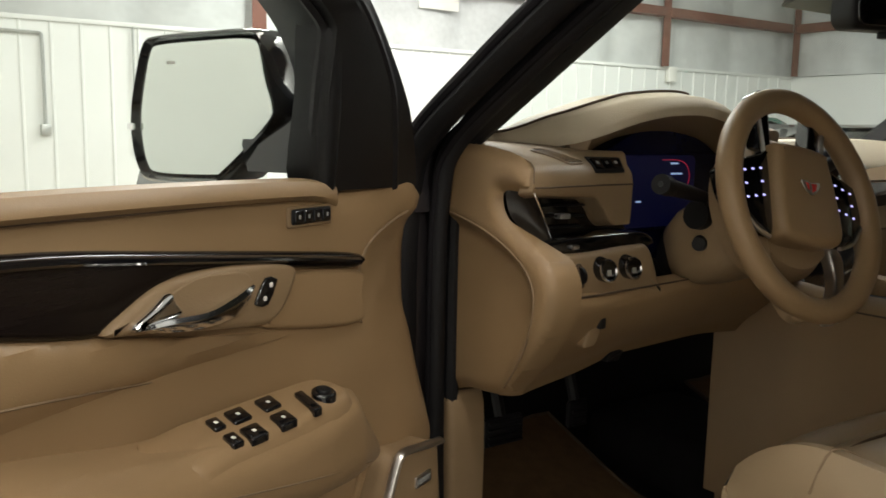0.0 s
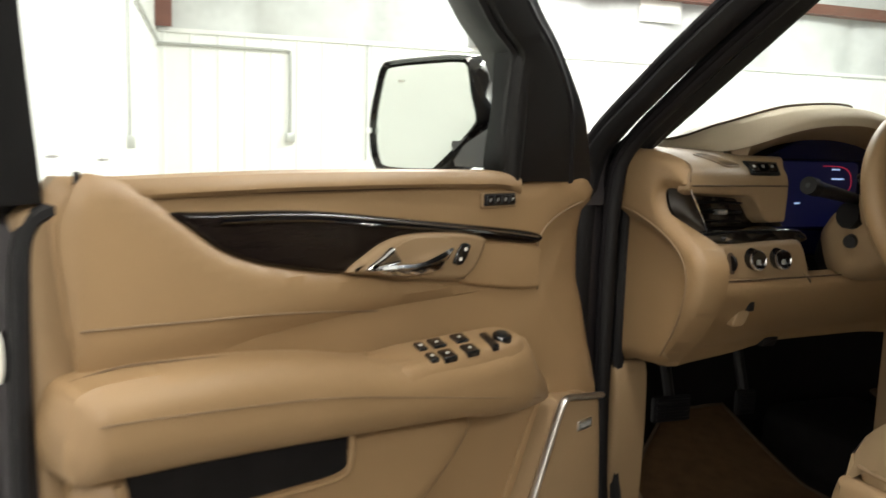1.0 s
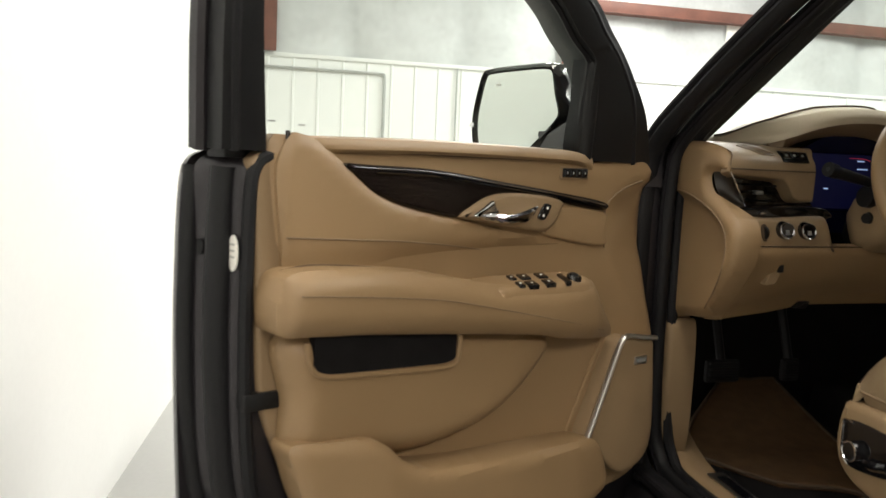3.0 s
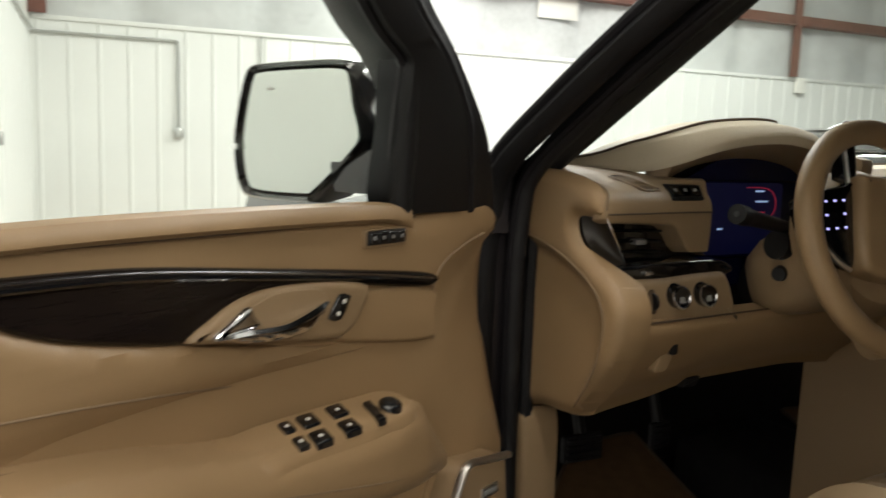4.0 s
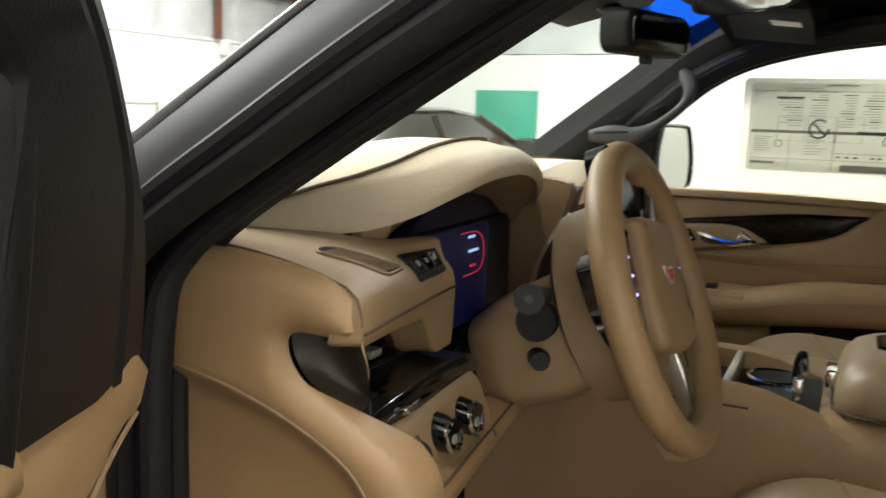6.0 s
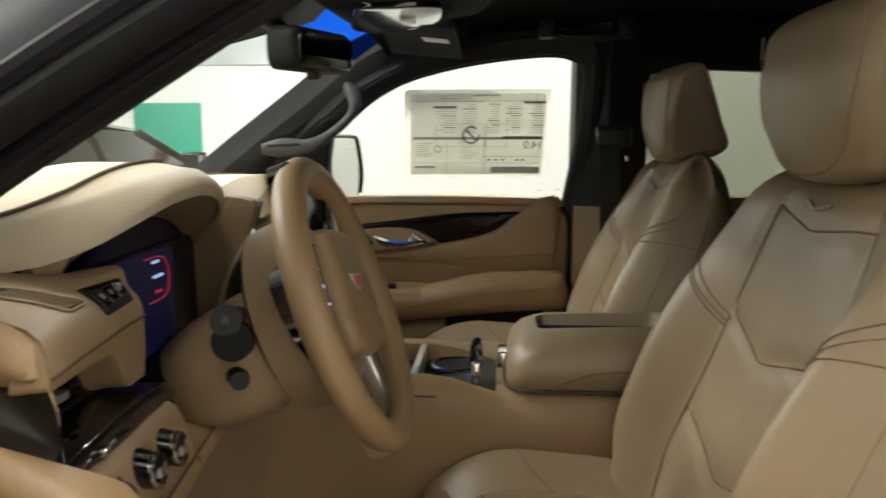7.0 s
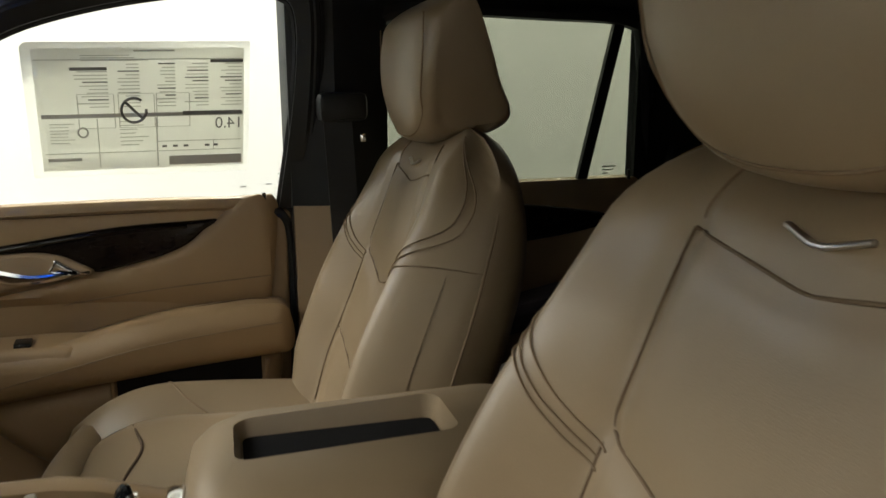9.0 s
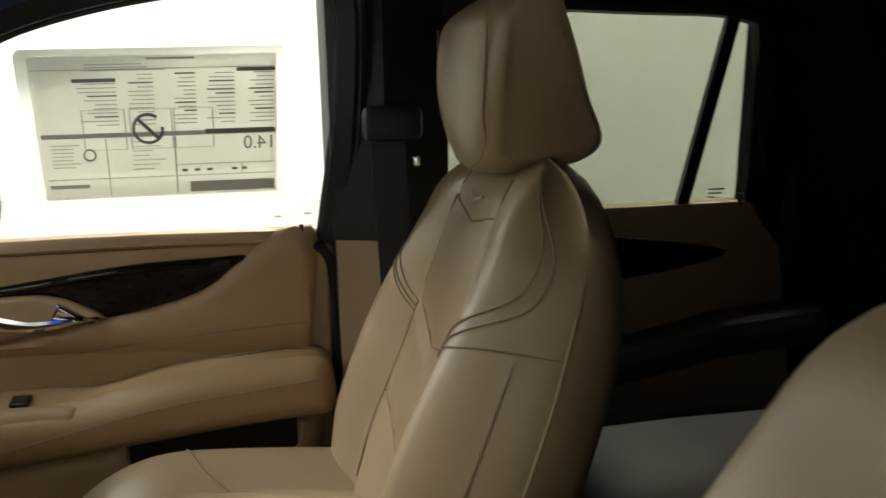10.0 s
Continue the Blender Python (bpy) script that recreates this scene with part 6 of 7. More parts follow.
for s in (-1, 1):
    up = part("upper_spoke", pillow(curve2([(s * 0.046, 0.06), (s * 0.064, 0.05), (s * 0.072, 0.10), (s * 0.080, 0.156), (s * 0.058, 0.163), (s * 0.048, 0.11)], 4), -0.022, 0.004, WF, 0.005), "gloss", SW, "black upper spoke")
    part("spoke_trim", tube(spline([WF(s * 0.068, 0.05, 0.006), WF(s * 0.074, 0.10, 0.005), WF(s * 0.082, 0.152, 0.004)], 5), 0.0035, 8), "satin", up, "satin metal spoke edge")
    pod = part("switch_pod", pillow(curve2([(s * 0.066, 0.05), (s * 0.082, 0.046), (s * 0.150, 0.022), (s * 0.156, 0.004), (s * 0.146, -0.030), (s * 0.110, -0.066), (s * 0.078, -0.074), (s * 0.070, -0.02)], 4), -0.022, 0.012, WF, 0.006), "gloss", SW, "gloss black switch pod")
    part("pod_trim", tube(spline([WF(s * 0.154, 0.018, 0.008), WF(s * 0.158, 0.002, 0.009), WF(s * 0.147, -0.032, 0.010), WF(s * 0.115, -0.066, 0.010), WF(s * 0.082, -0.078, 0.008)], 5), 0.0035, 8), "satin", pod, "satin metal pod edge")
    for i in range(3):
        for j in range(3):
            if (i, j) == (1, 1):
                continue
            a, b = s * (0.088 + 0.018 * i), 0.022 - 0.020 * j - 0.004 * i
            part("lit_button", pillow(rect2(a - 0.0024, a + 0.0024, b - 0.0015, b + 0.0015, 0.0008), 0.011, 0.0128, WF, 0.0003), "lit_white", pod, "violet lit symbol")
    part("lower_spoke", pillow(curve2([(s * 0.070, -0.06), (s * 0.095, -0.075), (s * 0.10, -0.10), (s * 0.062, -0.166), (s * 0.028, -0.172), (s * 0.07, -0.115)], 4), -0.02, -0.002, WF, 0.005), "satin" if s > 0 else "hard", SW, "lower spoke")

# ---- inside mirror ----
MR = thing("inside_mirror", "black rear-view mirror on the windshield", "mirror", pose(-0.05, -0.16, 1.62))
part("housing", pillow(rect2(-0.135, 0.055, 1.512, 1.578, 0.022, 4), -0.19, -0.235, lambda a, b, c: V((a, c - 0.28 * (a + 0.05), b)), 0.012), "black", MR, "black mirror housing")
part("mirror_glass", pillow(rect2(-0.127, 0.047, 1.519, 1.571, 0.018, 4), -0.23, -0.2375, lambda a, b, c: V((a, c - 0.28 * (a + 0.05), b)), 0.002), "gloss", MR, "dark dipped mirror glass")
part("stem", tube([(-0.045, -0.19, 1.56), (-0.045, -0.12, 1.61)], 0.014, 10), "black", MR)
part("sensor_cover", loft([[V((x, y, z)) for y, z in ((-0.06, 1.565), (-0.20, 1.60), (-0.26, 1.66), (-0.10, 1.64))] for x in (-0.13, -0.11, 0.02, 0.04)]), "black", MR, "black sensor cover")
part("mirror_button", rbox(-0.05, -0.03, -0.225, -0.205, 1.500, 1.514, 0.003), "black", MR)

# ---- seats ----
def front_seat(seat, cx, puff=1.0, wide=0.0, low=0.0, head=1.0, aside=0.0, reach=0.395, fwd=0.0):
    A0 = V((cx, -0.727, 0.90))
    o = -1 if cx < 0 else 1
    UP, FW = V((0, -0.322, 0.947)), V((0, 0.947, 0.322))
    W = ((0.0, 0.235), (0.12, 0.262), (0.28, 0.264), (0.37, 0.258), (0.42, 0.254), (0.455, 0.246), (0.485, 0.229), (0.51, 0.194), (0.525, 0.140), (0.53, 0.10))
    B = ((0.0, 0.050), (0.10, 0.066), (0.20, 0.062), (0.29, 0.048), (0.36, 0.030), (0.43, 0.013), (0.53, 0.0))
    PANEL = ((0.0, 0.60), (0.12, 0.58), (0.22, 0.54), (0.306, 0.515), (0.38, 0.488), (0.451, 0.465), (0.53, 0.46))
    TOP = 0.53
    CHEV = ((0.451, 0.465, 0.020), (0.306, 0.515, 0.037), (0.155, 0.56, 0.038))

    def depth(L):
        return 0.140 - 0.070 * max(0, (L - 0.34) / 0.19) ** 1.8

    def face(s, L):
        """Front of the backrest at s from -1 to 1 across and L metres up."""
        w, b = soft_at(L, W) + wide * max(0, 1 - L / 0.5), soft_at(L, B) * puff
        a = abs(s)
        f = b * math.exp(-((a - 0.80) / 0.17) ** 2) - 0.085 * max(0, (a - 0.80) / 0.20) ** 1.9
        f -= 0.006 * math.cos(min(1, a / 0.5) * math.pi / 2)
        f -= 0.045 * max(0, (L - 0.44) / 0.09) ** 2
        f -= 0.022 * (1 if o < 0 else 0) * soft_at(max(0, s * o), ((0, 0), (0.25, 0.35), (0.5, 1), (1, 1)))
        f -= 0.008 * math.exp(-((a - soft_at(L, PANEL)) / 0.05) ** 2) * max(0, min(1, (0.50 - L) / 0.05))
        for L0, h, d in CHEV:
            if a < h:
                f -= 0.005 * math.exp(-((L - L0 + d * (1 - a / h)) / 0.010) ** 2)
        return A0 + UP * L + V((s * w, 0, 0)) + FW * (max(f, -0.60 * depth(L)) + 0.7 * fwd * min(1, L / 0.4))

    rings = []
    for k in range(41):
        L = TOP * k / 40
        w = soft_at(L, W) + wide * max(0, 1 - L / 0.5)
        ring = [face(-1 + 2 * j / 64, L) for j in range(65)]
        d = depth(L)
        for s, g in ((0.985, 0.80), (0.93, 0.93), (0.8, 1.0), (0.4, 1.02), (0.0, 1.02), (-0.4, 1.02), (-0.8, 1.0), (-0.93, 0.93), (-0.985, 0.80)):
            ring.append(A0 + UP * L + V((s * w, 0, 0)) - FW * max(d * g, 0.0))
        rings.append(ring)
    part("backrest", loft(rings), "seat", seat, "tan leather backrest", angle=75)

    def seam(pts, r=0.0011, m="tuck", n=6):
        part("seam", tube([p + FW * 0.0012 for p in [face(a.x, a.y) for a in spline([(s, L, 0) for s, L in pts], n)]], r, 6), m, seat)
    for q in (-1, 1):
        seam([(q * soft_at(L, PANEL), L) for L in (0.02, 0.12, 0.22, 0.306, 0.38, 0.451)])
        seam([(q * 0.465, 0.451), (q * 0.455, 0.47), (q * 0.45, 0.495)], 0.001, "stitch")
        cross = ((0.99, 0.352), (0.93, 0.345), (0.86, 0.335), (0.77, 0.321), (0.68, 0.300), (0.61, 0.288), (0.51, 0.276))
        seam([(q * a, b) for a, b in cross], 0.0010, "stitch", 8)
        for da, db in ((0.0, 0.0), (0.022, 0.007)):
            seam([(q * (a - da), b + db) for a, b in ((0.84, 0.505), (0.90, 0.475), (0.94, 0.445), (0.945, 0.410), (0.92, 0.378), (0.82, 0.342), (0.69, 0.309), (0.62, 0.297), (0.52, 0.284))], 0.0010, "stitch", 8)
        for da in (0.0,):
            seam([(q * (0.94 - da), b) for b in (0.335, 0.27, 0.20, 0.12, 0.03)], 0.0007, "stitch", 8)
        seam([(q * 0.995, 0.02), (q * 0.995, 0.15), (q * 0.995, 0.30), (q * 0.99, 0.39), (q * 0.985, 0.44)], 0.0018, "stitch", 10)
    for L0, h, d in CHEV:
        seam([(q * h, L0 - d * (1 - max(abs(q), 0.06))) for q in (-1, -0.7, -0.4, -0.15, 0.0, 0.15, 0.4, 0.7, 1)], 0.0014)
    part("emblem", tube([face(s, L) + FW * 0.002 for s, L in ((-0.125, 0.465), (-0.065, 0.4605), (-0.02, 0.4575), (0.02, 0.4575), (0.065, 0.4605), (0.125, 0.465))], 0.0026, 8, flat=0.7), "satin", seat, "small bright metal chevron emblem")
    # headrest
    prof = [(-0.856, 1.515), (-0.862, 1.538), (-0.880, 1.555), (-0.905, 1.566), (-0.925, 1.555), (-0.945, 1.51), (-0.972, 1.44), (-0.986, 1.398), (-0.972, 1.376), (-0.93, 1.364), (-0.885, 1.364), (-0.865, 1.380), (-0.853, 1.43), (-0.851, 1.475)]
    pc = curve2(prof, 4)
    my, mz = -0.915, 1.47
    HW = ((1.364, 0.106), (1.40, 0.130), (1.45, 0.150), (1.50, 0.162), (1.57, 0.166))

    def hp(x, y, z):
        """Skin of the headrest at x from -1 to 1 across, for a point of its profile."""
        q = 0.70 + 0.30 * (1 - abs(x) ** 6) ** 0.5
        w = max(soft_at(z, HW), 0.150 * min(1, max(0, (-0.90 - y) / 0.06)))
        return V((cx + aside + x * w * head, my + fwd + (y - my) * q - 0.010 * abs(x) ** 3, mz + (z - mz) * (0.72 + 0.28 * q) + 0.016 * x * x * max(0, (1.45 - z) / 0.09)))

    rings = [[hp(math.sin(k / 18 * math.pi / 2) if abs(k) < 18 else k / 18, y, z) for y, z in pc] for k in range(-18, 19)]
    h = part("headrest", loft(rings), "seat", seat, "tan leather headrest", angle=50)
    rim = [(-0.90, -0.853, 1.54), (-0.90, -0.851, 1.475), (-0.89, -0.852, 1.43), (-0.84, -0.862, 1.395), (-0.62, -0.868, 1.376), (0.0, -0.870, 1.373)]
    rim += [(-a, b, c) for a, b, c in rim[-2::-1]]
    part("seam", tube([hp(*p) + V((0, 0.001, 0)) for p in spline(rim, 6)], 0.0012, 6), "stitch", h)
    for q in (-1, 1):
        part("post", tube([V((cx + q * 0.05, -0.945, 1.40)), V((cx + q * 0.05, -0.955, 1.35))], 0.007, 8), "chrome", h, "chrome headrest post")

    # cushion
    def pad(s, t):
        a = abs(s)
        y = -0.80 + reach * t
        w = 0.255 + 0.01 * math.sin(math.pi * t)
        z = 0.925 - low + 0.03 * t + 0.02 * puff * math.sin(math.pi * t) * (1 - a * a) + 0.035 * math.exp(-((a - 0.85) / 0.16) ** 2) - 0.05 * max(0, (a - 0.85) / 0.15) ** 2
        z -= 0.070 * max(0, (t - 0.62) / 0.38) ** 2.4
        z -= 0.010 * math.exp(-((a - 0.58) / 0.05) ** 2)
        return V((cx + s * w, y, z))

    rings = []
    for k in range(25):
        t = k / 24
        ring = [pad(-1 + 2 * j / 30, t) for j in range(31)]
        y = ring[0].y
        z0 = 0.815 + 0.05 * max(0, (t - 0.9) / 0.1)
        for s in (1.0, 0.5, -0.5, -1.0):
            ring.append(V((cx + s * 0.245, y, z0)))
        rings.append(ring)
    part("cushion", loft(rings), "seat", seat, "tan leather seat cushion")
    for q in (-1, 1):
        part("seam", tube([p + V((0, 0, 0.001)) for p in spline([pad(q * 0.58, t) for t in (0.05, 0.3, 0.6, 0.8, 0.9, 0.97)], 5)], 0.0022, 6), "seam", seat)
        part("piping", tube(spline([V((cx + q * 0.257, y, z)) for y, z in ((-0.78, 0.845), (-0.60, 0.848), (-0.50, 0.852), (-0.43, 0.856))], 4), 0.003, 6), "stitch", seat)
    part("seam", tube([p + V((0, 0, 0.001)) for p in spline([pad(s, 0.72 + 0.10 * abs(s)) for s in (-0.58, -0.3, 0, 0.3, 0.58)], 5)], 0.0022, 6), "seam", seat)
    for q in (-1, 1):
        part("seam", tube([p + V((0, 0, 0.001)) for p in spline([pad(q * a, t) for a, t in ((0.58, 0.52), (0.70, 0.60), (0.86, 0.66), (0.97, 0.68))], 5)], 0.0014, 6), "stitch", seat)
    part("front_roll", tube(spline([V((cx + x, reach - 0.813 - 0.5 * x * x, 0.872)) for x in (-0.22, -0.11, 0, 0.11, 0.22)], 4), 0.034, 10), "seat", seat)
    # side panel with controls
    q = -1 if cx < 0 else 1
    SF = lambda a, b, c: V((cx + q * c, a, b))
    sp = part("side_panel", pillow(curve2([(-0.40, 0.82), (-0.43, 0.835), (-0.60, 0.83), (-0.80, 0.83), (-0.86, 0.80), (-0.86, 0.66), (-0.66, 0.655), (-0.50, 0.675), (-0.42, 0.70), (-0.39, 0.75)], 4), 0.20, 0.272, SF, 0.014), "hard", seat, "tan plastic seat side panel")
    cp = part("control_panel", pillow(curve2([(-0.414, 0.800), (-0.50, 0.806), (-0.62, 0.790), (-0.665, 0.765), (-0.62, 0.748), (-0.50, 0.724), (-0.43, 0.722), (-0.412, 0.745)], 4), 0.26, 0.276, SF, 0.003), "gloss", sp, "gloss black seat control panel")
    part("control_rim", tube(spline([SF(-0.44, 0.802, 0.276), SF(-0.416, 0.799, 0.276), SF(-0.413, 0.76, 0.276), SF(-0.418, 0.735, 0.276), SF(-0.436, 0.723, 0.276)], 5), 0.0028, 6), "chrome", sp)
    lb = part("lumbar_knob", tube([SF(-0.452, 0.755, 0.27), SF(-0.452, 0.755, 0.292)], (0.019, 0.016), 18), "gloss", cp, "round lumbar control")
    part("knob_ring", tube([SF(-0.452 + 0.017 * math.cos(a), 0.755 + 0.017 * math.sin(a), 0.291) for a in (k * 0.3491 for k in range(18))], 0.0022, 6, True), "chrome", lb)
    part("seat_switch", tube(spline([SF(-0.485, 0.744, 0.283), SF(-0.51, 0.746, 0.286), SF(-0.535, 0.752, 0.283)], 4), 0.008, 8), "gloss", cp)
    part("seat_switch", rbox(min(cx + q * 0.272, cx + q * 0.292), max(cx + q * 0.272, cx + q * 0.292), -0.572, -0.557, 0.755, 0.785, 0.005), "gloss", cp)
    part("lower_valance", rbox(cx - 0.268, cx + 0.268, -0.86, -0.393, 0.552, 0.643, 0.014, 3), "hard", seat, "tan seat base valance")
    for x in (-0.19, 0.19):
        part("seat_rail", rbox(cx + x - 0.02, cx + x + 0.02, -0.92, -0.36, 0.515, 0.585, 0.006), "black", seat, "black seat rail")
    part("frame", rbox(cx - 0.20, cx + 0.20, -0.85, -0.42, 0.64, 0.83, 0.02), "black", seat)
    part("hinge_cover", rbox(min(cx + q * 0.22, cx + q * 0.262), max(cx + q * 0.22, cx + q * 0.262), -0.90, -0.76, 0.76, 0.92, 0.02, 3), "black", seat)
    part("side_clip", rbox(min(cx + q * 0.248, cx + q * 0.260), max(cx + q * 0.248, cx + q * 0.260), -0.866, -0.857, 1.184, 1.204, 0.003), "black", seat, "black belt guide clip")


S1 = thing("driver_seat", "tan leather driver seat with chevron stitching", "car seat", pose(-0.445, -0.65, 0.52), group="front seats")
front_seat(S1, -0.432, 1.15, 0.008, 0.030, 1.05, 0.006, fwd=0.016)
S2 = thing("passenger_seat", "tan leather passenger seat with chevron stitching", "car seat", pose(0.445, -0.65, 0.52), group="front seats")
front_seat(S2, 0.461, 0.78, 0.036, 0.028, 1.03, 0.0, 0.47)
S2.location += V((0, 0.022, -0.016))
bk = thing("belt_buckle", "black belt buckle with red release button", "buckle", pose(-0.17, -0.66, 0.7))
part("body", loft([[V((-0.190 + a, -0.635 + b - 0.10 * (0.94 - z), z)) for a, b in ((-0.012, -0.022), (0.012, -0.022), (0.012, 0.022), (-0.012, 0.022))] for z in (0.66, 0.80, 0.925)]), "black", bk)
part("release_button", rbox(-0.201, -0.179, -0.656, -0.617, 0.924, 0.939, 0.003), "red", bk, "red release button")

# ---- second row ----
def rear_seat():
    s = thing("rear_seat", "second-row leather captain seat, cabin shade put into its dark grey", "car seat", pose(0.45, -1.6, 0.52))
    part("cushion", loft([[V((0.43 + a * w, y, z - d)) for a, z in ((-1, 0.80), (-1, 0.90), (-0.93, 0.935), (-0.75, 0.952), (-0.3, 0.945), (0.3, 0.945), (0.75, 0.952), (0.93, 0.935), (1, 0.90), (1, 0.80))] for y, w, d in ((-1.015, 0.17, 0.055), (-1.02, 0.20, 0.035), (-1.04, 0.225, 0.014), (-1.08, 0.235, 0.002), (-1.20, 0.24, 0.0), (-1.70, 0.24, 0.0))]), "shaded_grey", s, "leather cushion in shade-darkened grey")
    part("backrest", loft([[V((0.45 + a * 0.25, -1.68 - 0.30 * (z - 0.9) + d, z)) for a, d in ((-1, -0.10), (-1, 0.02), (-0.8, 0.06), (0, 0.03), (0.8, 0.06), (1, 0.02), (1, -0.10))] for z in (0.88, 1.0, 1.2, 1.38, 1.42)]), "shaded_grey", s, "leather backrest in shade-darkened grey")
    part("headrest", rbox(0.32, 0.58, -1.95, -1.85, 1.44, 1.62, 0.04, 4), "shaded_grey", s)
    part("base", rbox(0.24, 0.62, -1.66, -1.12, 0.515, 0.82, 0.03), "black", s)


rear_seat()

# ---- centre console ----
CON = thing("centre_console", "tan centre console with padded lid and cup holders", "console", pose(-0.03, -0.5, 0.6))
CX = -0.035

rings = []
for y, zt, w in ((-0.92, 1.0, 0.11), (-0.86, 1.02, 0.118), (-0.60, 1.022, 0.120), (-0.52, 1.02, 0.120), (-0.45, 0.985, 0.122), (-0.36, 0.962, 0.125), (-0.20, 0.952, 0.128), (-0.02, 0.95, 0.13)):
    rings.append([V((CX + a * w, y, z)) for a, z in ((-1.12, 0.55), (-1.10, zt - 0.05), (-1.02, zt - 0.012), (-0.9, zt), (0.9, zt), (1.02, zt - 0.012), (1.10, zt - 0.05), (1.12, 0.55))])
part("base", loft(rings), "leather", CON, "tan padded console side")
for s in (-1, 1):
    rr = []
    for k in range(15):
        y = -0.56 + 0.04 * k
        x = CX + s * 0.105
        g = min(1, k / 4)
        g = g * g * (3 - 2 * g)
        rise = 0.05 * max(0, (y + 0.25) / 0.25) ** 2
        top = 1.012 + 0.036 * g + rise
        flare = 0.012 * max(0, (y + 0.45) / 0.45)
        rr.append([V((x + s * (a + flare), y, z)) for a, z in ((0.024 + 0.016 * g, 0.60), (0.024 + 0.014 * g, 0.85), (0.024 + 0.011 * g, top - 0.05), (0.022 + 0.010 * g, top - 0.022), (0.014 + 0.006 * g, top - 0.006), (0.0, top), (-0.016, top - 0.005), (-0.020, top - 0.03), (-0.020, 0.60))])
    part("side_rail", loft(rr), "leather", CON, "tan padded side rail")
    part("rail_seam", tube([V((CX + s * (0.1385 + 0.012 * max(0, (y + 0.45) / 0.45)), y, 1.022 + 0.05 * max(0, (y + 0.25) / 0.25) ** 2)) for y in [-0.42 + 0.042 * k for k in range(11)]], 0.0018, 6), "seam", CON)
part("tray", rbox(CX - 0.09, CX + 0.09, -0.545, -0.03, 0.93, 1.015, 0.006), "black", CON, "black console tray")
for y, x in ((-0.44, -0.045), (-0.44, 0.045)):
    ch = part("cup_holder", tube([V((CX + x, y, 1.008)), V((CX + x, y, 1.019))], 0.040, 24), "black", CON, "black cup holder")
    part("cup_ring", tube([V((CX + x + 0.040 * math.cos(q), y + 0.040 * math.sin(q), 1.019)) for q in (k * 0.2618 for k in range(24))], 0.004, 6, True), "chrome", ch, "chrome cup ring")
    part("cup_finger", rbox(CX + x - 0.008, CX + x + 0.008, y - 0.045, y - 0.03, 1.015, 1.05, 0.004), "chrome", ch)
part("tray_divider", rbox(CX - 0.088, CX + 0.088, -0.388, -0.376, 1.01, 1.045, 0.004), "satin", CON)
part("charging_cable", tube(spline([V((CX + 0.01, -0.47, 1.02)), V((CX + 0.012, -0.472, 1.06)), V((CX + 0.0, -0.48, 1.075)), V((CX - 0.01, -0.485, 1.05))], 5), 0.005, 8), "gloss", CON)
part("paper_slip", pillow(rect2(-0.09, -0.02, -0.36, -0.26, 0.003), 1.018, 1.021, lambda a, b, c: V((CX + a, b, c + 0.10 * (b + 0.31))), 0.001), "white", CON, "white paper slip")
part("slip_mark", pillow(rect2(-0.075, -0.06, -0.33, -0.315, 0.003), 1.0205, 1.022, lambda a, b, c: V((CX + a, b, c + 0.10 * (b + 0.31))), 0.0003), "vis", CON)
# lid
LX0, LX1, LY0, LY1 = CX - 0.125, CX + 0.118, -0.885, -0.525
rings = []
for z, e, f in ((1.028, 0.004, 0), (1.034, 0.0, 0), (1.062, -0.003, 0), (1.085, 0.002, 0), (1.098, 0.014, 0), (1.104, 0.030, 0)):
    o = rect2(LX0 + e, LX1 - e, LY0 + e, LY1 - e - 0.010 * (z - 1.028) / 0.07, 0.045 - e * 0.5, 5)
    rings.append([V((a, b, z + 0.012 * (1 - abs(2 * (a - LX0) / (LX1 - LX0) - 1)) * (1 if z > 1.07 else 0) - 0.012 * max(0, (b + 0.62) / 0.1) * (1 if z > 1.05 else 0))) for a, b in o])
bin_o = rect2(CX - 0.040, CX + 0.062, -0.780, -0.575, 0.018, 5)
lid = bmesh.new()
vs = skin(lid, rings, caps=(True, False))
inner = [lid.verts.new(V((a, b, 1.112 - 0.006 * max(0, (b + 0.65) / 0.06)))) for a, b in bin_o]
deep = [lid.verts.new(V((a, b, 1.086))) for a, b in inset(bin_o, 0.006)]
k = len(inner)
for i in range(k):
    j = (i + 1) % k
    lid.faces.new((vs[-1][i], vs[-1][j], inner[j], inner[i]))
    lid.faces.new((inner[i], inner[j], deep[j], deep[i]))
lid.faces.new(deep)
ld = part("lid", lid, "seat", CON, "tan leather console lid with open tray")
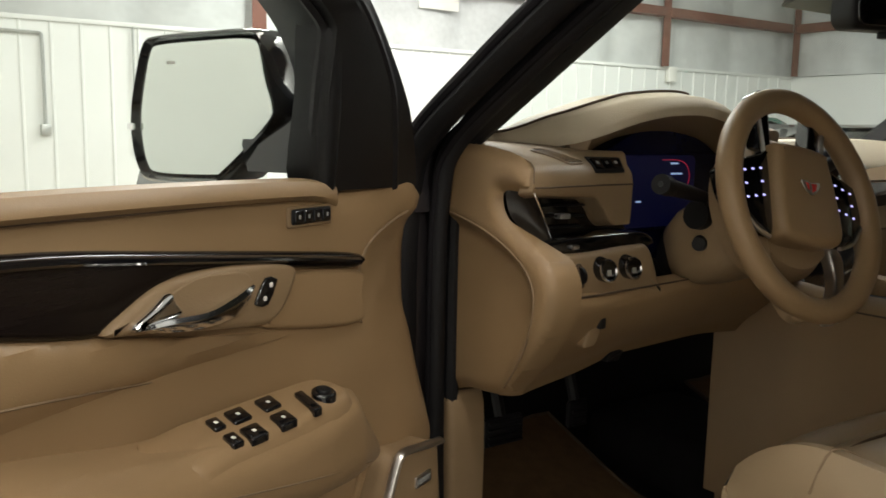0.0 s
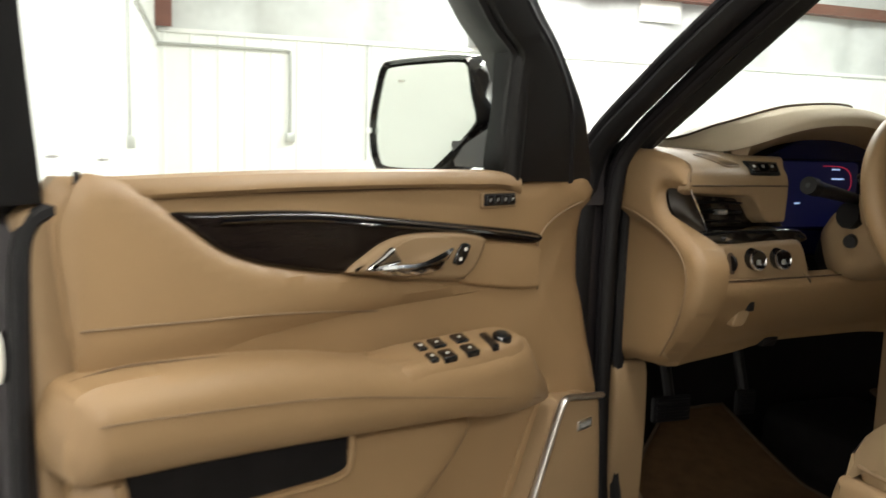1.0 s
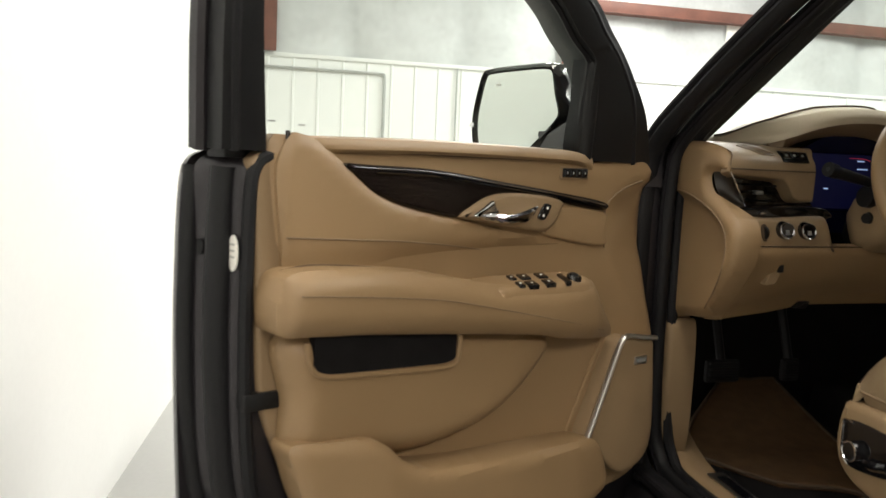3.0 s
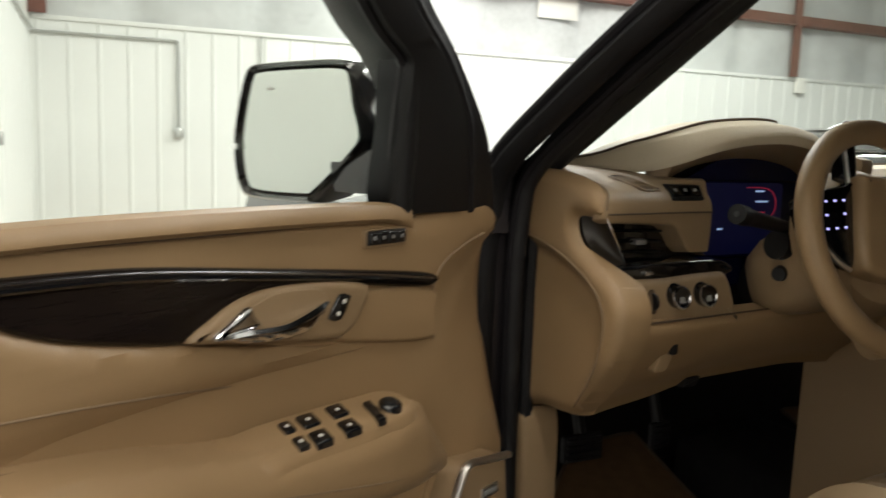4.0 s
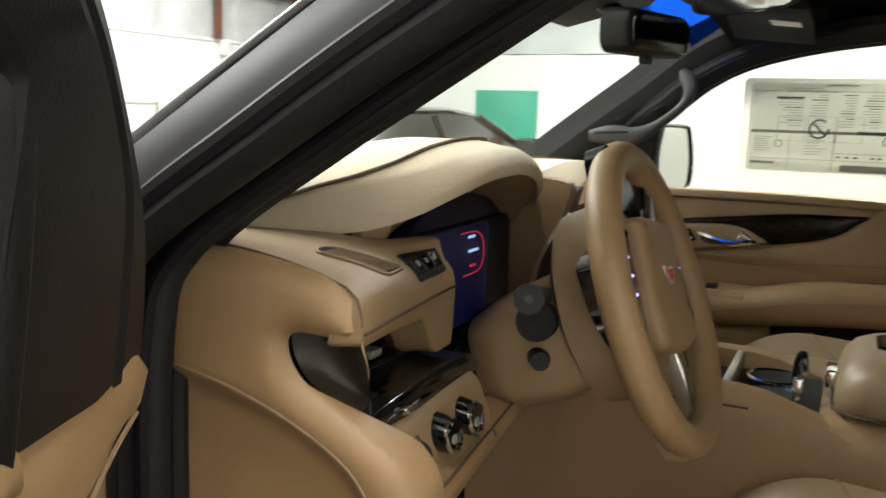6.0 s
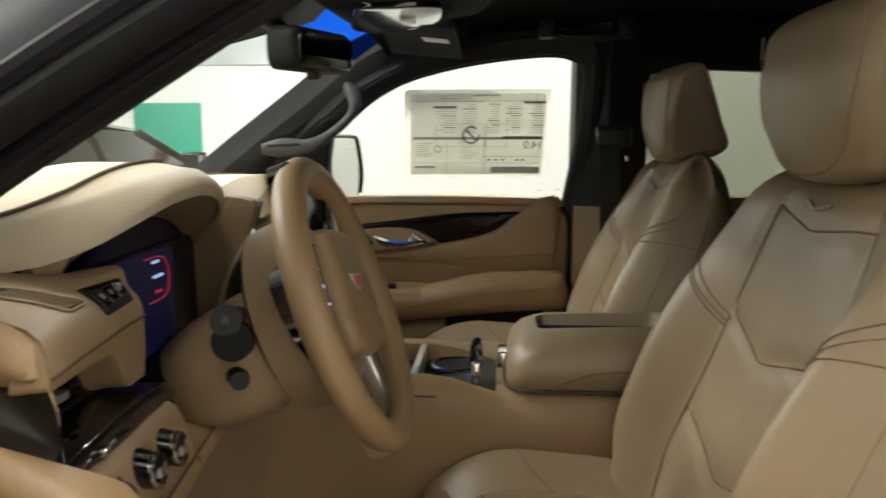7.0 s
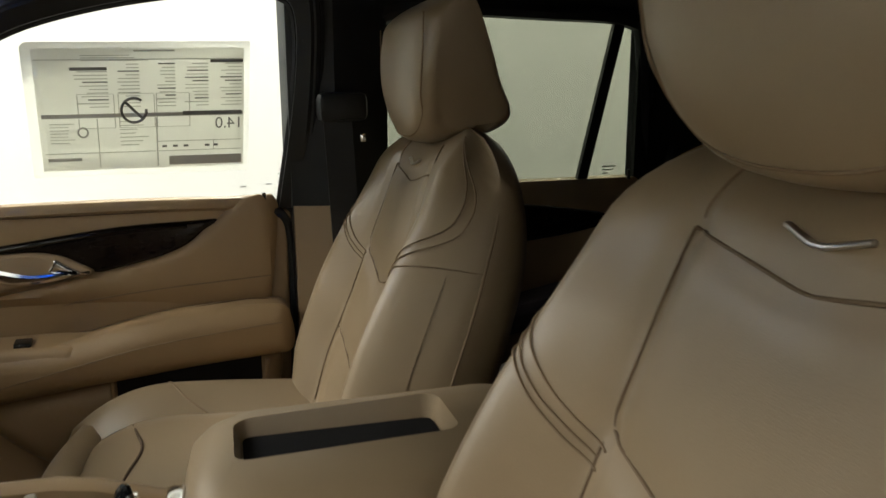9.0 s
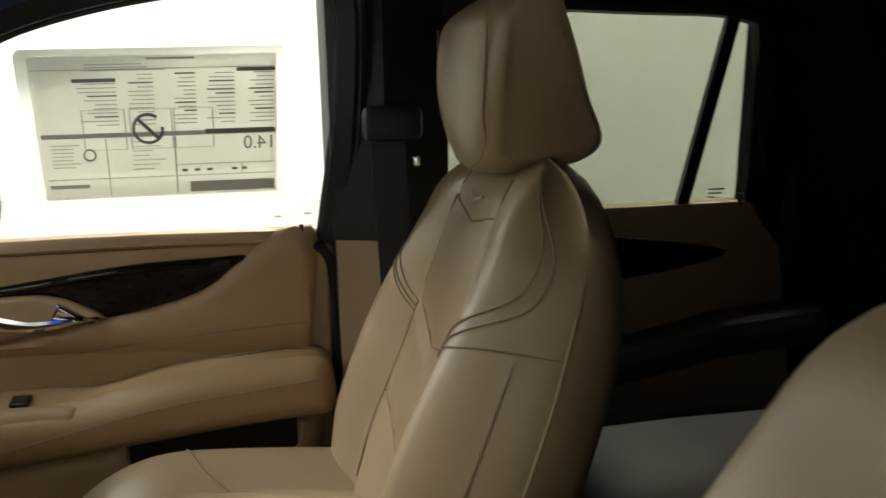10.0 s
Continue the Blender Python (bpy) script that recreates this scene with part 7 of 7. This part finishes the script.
part("tray_mat", pillow(inset(bin_o, 0.008), 1.087, 1.0895, lambda a, b, c: V((a, b, c)), 0.001), "carpet", ld, "black tray liner")
part("tray_paper", pillow(rect2(CX - 0.03, CX - 0.008, -0.62, -0.605, 0.002), 1.0895, 1.0905, lambda a, b, c: V((a, b, c)), 0.0003), "white", ld)
part("lid_gap", tube([V((a, b, 1.0285)) for a, b in inset(rect2(LX0, LX1, LY0, LY1, 0.045, 5), -0.001)], 0.003, 6, True), "seam", CON)
part("lid_seam", tube(spline([V((LX0 - 0.0025, -0.88, 1.062)), V((LX0 - 0.003, -0.75, 1.062)), V((LX0 - 0.003, -0.66, 1.058)), V((LX0 - 0.001, -0.60, 1.035))], 5), 0.0016, 6), "stitch", CON)
part("lid_latch", rbox(CX - 0.03, CX + 0.03, -0.530, -0.512, 1.035, 1.062, 0.005), "chrome", CON, "chrome lid latch")

# ---- floor mats ----
def floor_mat(x0, x1, outer):
    """outer: the side, -1 or 1, that lies towards the sill; the mat narrows there towards the seat and beside the foot rest, and climbs the toe board."""
    side = ((-0.42, 0.42), (-0.16, 0.44), (-0.14, 0.474), (-0.10, 0.588), (-0.008, 0.638), (0.135, 0.697), (0.26, 0.60), (0.44, 0.40))

    def f(s, t):
        y = -0.42 + 0.84 * t
        z = 0.548 + 0.40 * max(0, y - 0.12) ** 1.15 + 0.005 * noise.noise((s * 4 + x0, t * 4, 0))
        w = lerp_at(y, side)
        lo, hi = (-w, x1) if outer < 0 else (x0, w)
        return V((lo + (hi - lo) * s, y, z))
    m = thing("floor_mat", "tan carpet floor mat with dark bound edge", "mat", pose((x0 + x1) / 2, -0.1, 0.54), group="floor mats")
    part("carpet", slab(f, 16, 60, (0, 0, -0.008)), "mat_tan", m, "tan carpet")
    edge = [f(k / 12, 0) for k in range(13)] + [f(1, k / 30) for k in range(1, 31)] + [f(1 - k / 12, 1) for k in range(1, 13)] + [f(0, 1 - k / 30) for k in range(1, 30)]
    part("bound_edge", tube(edge, 0.005, 6, True), "seam", m, "dark bound edge")


floor_mat(-0.645, -0.25, -1)
floor_mat(0.25, 0.66, 1)
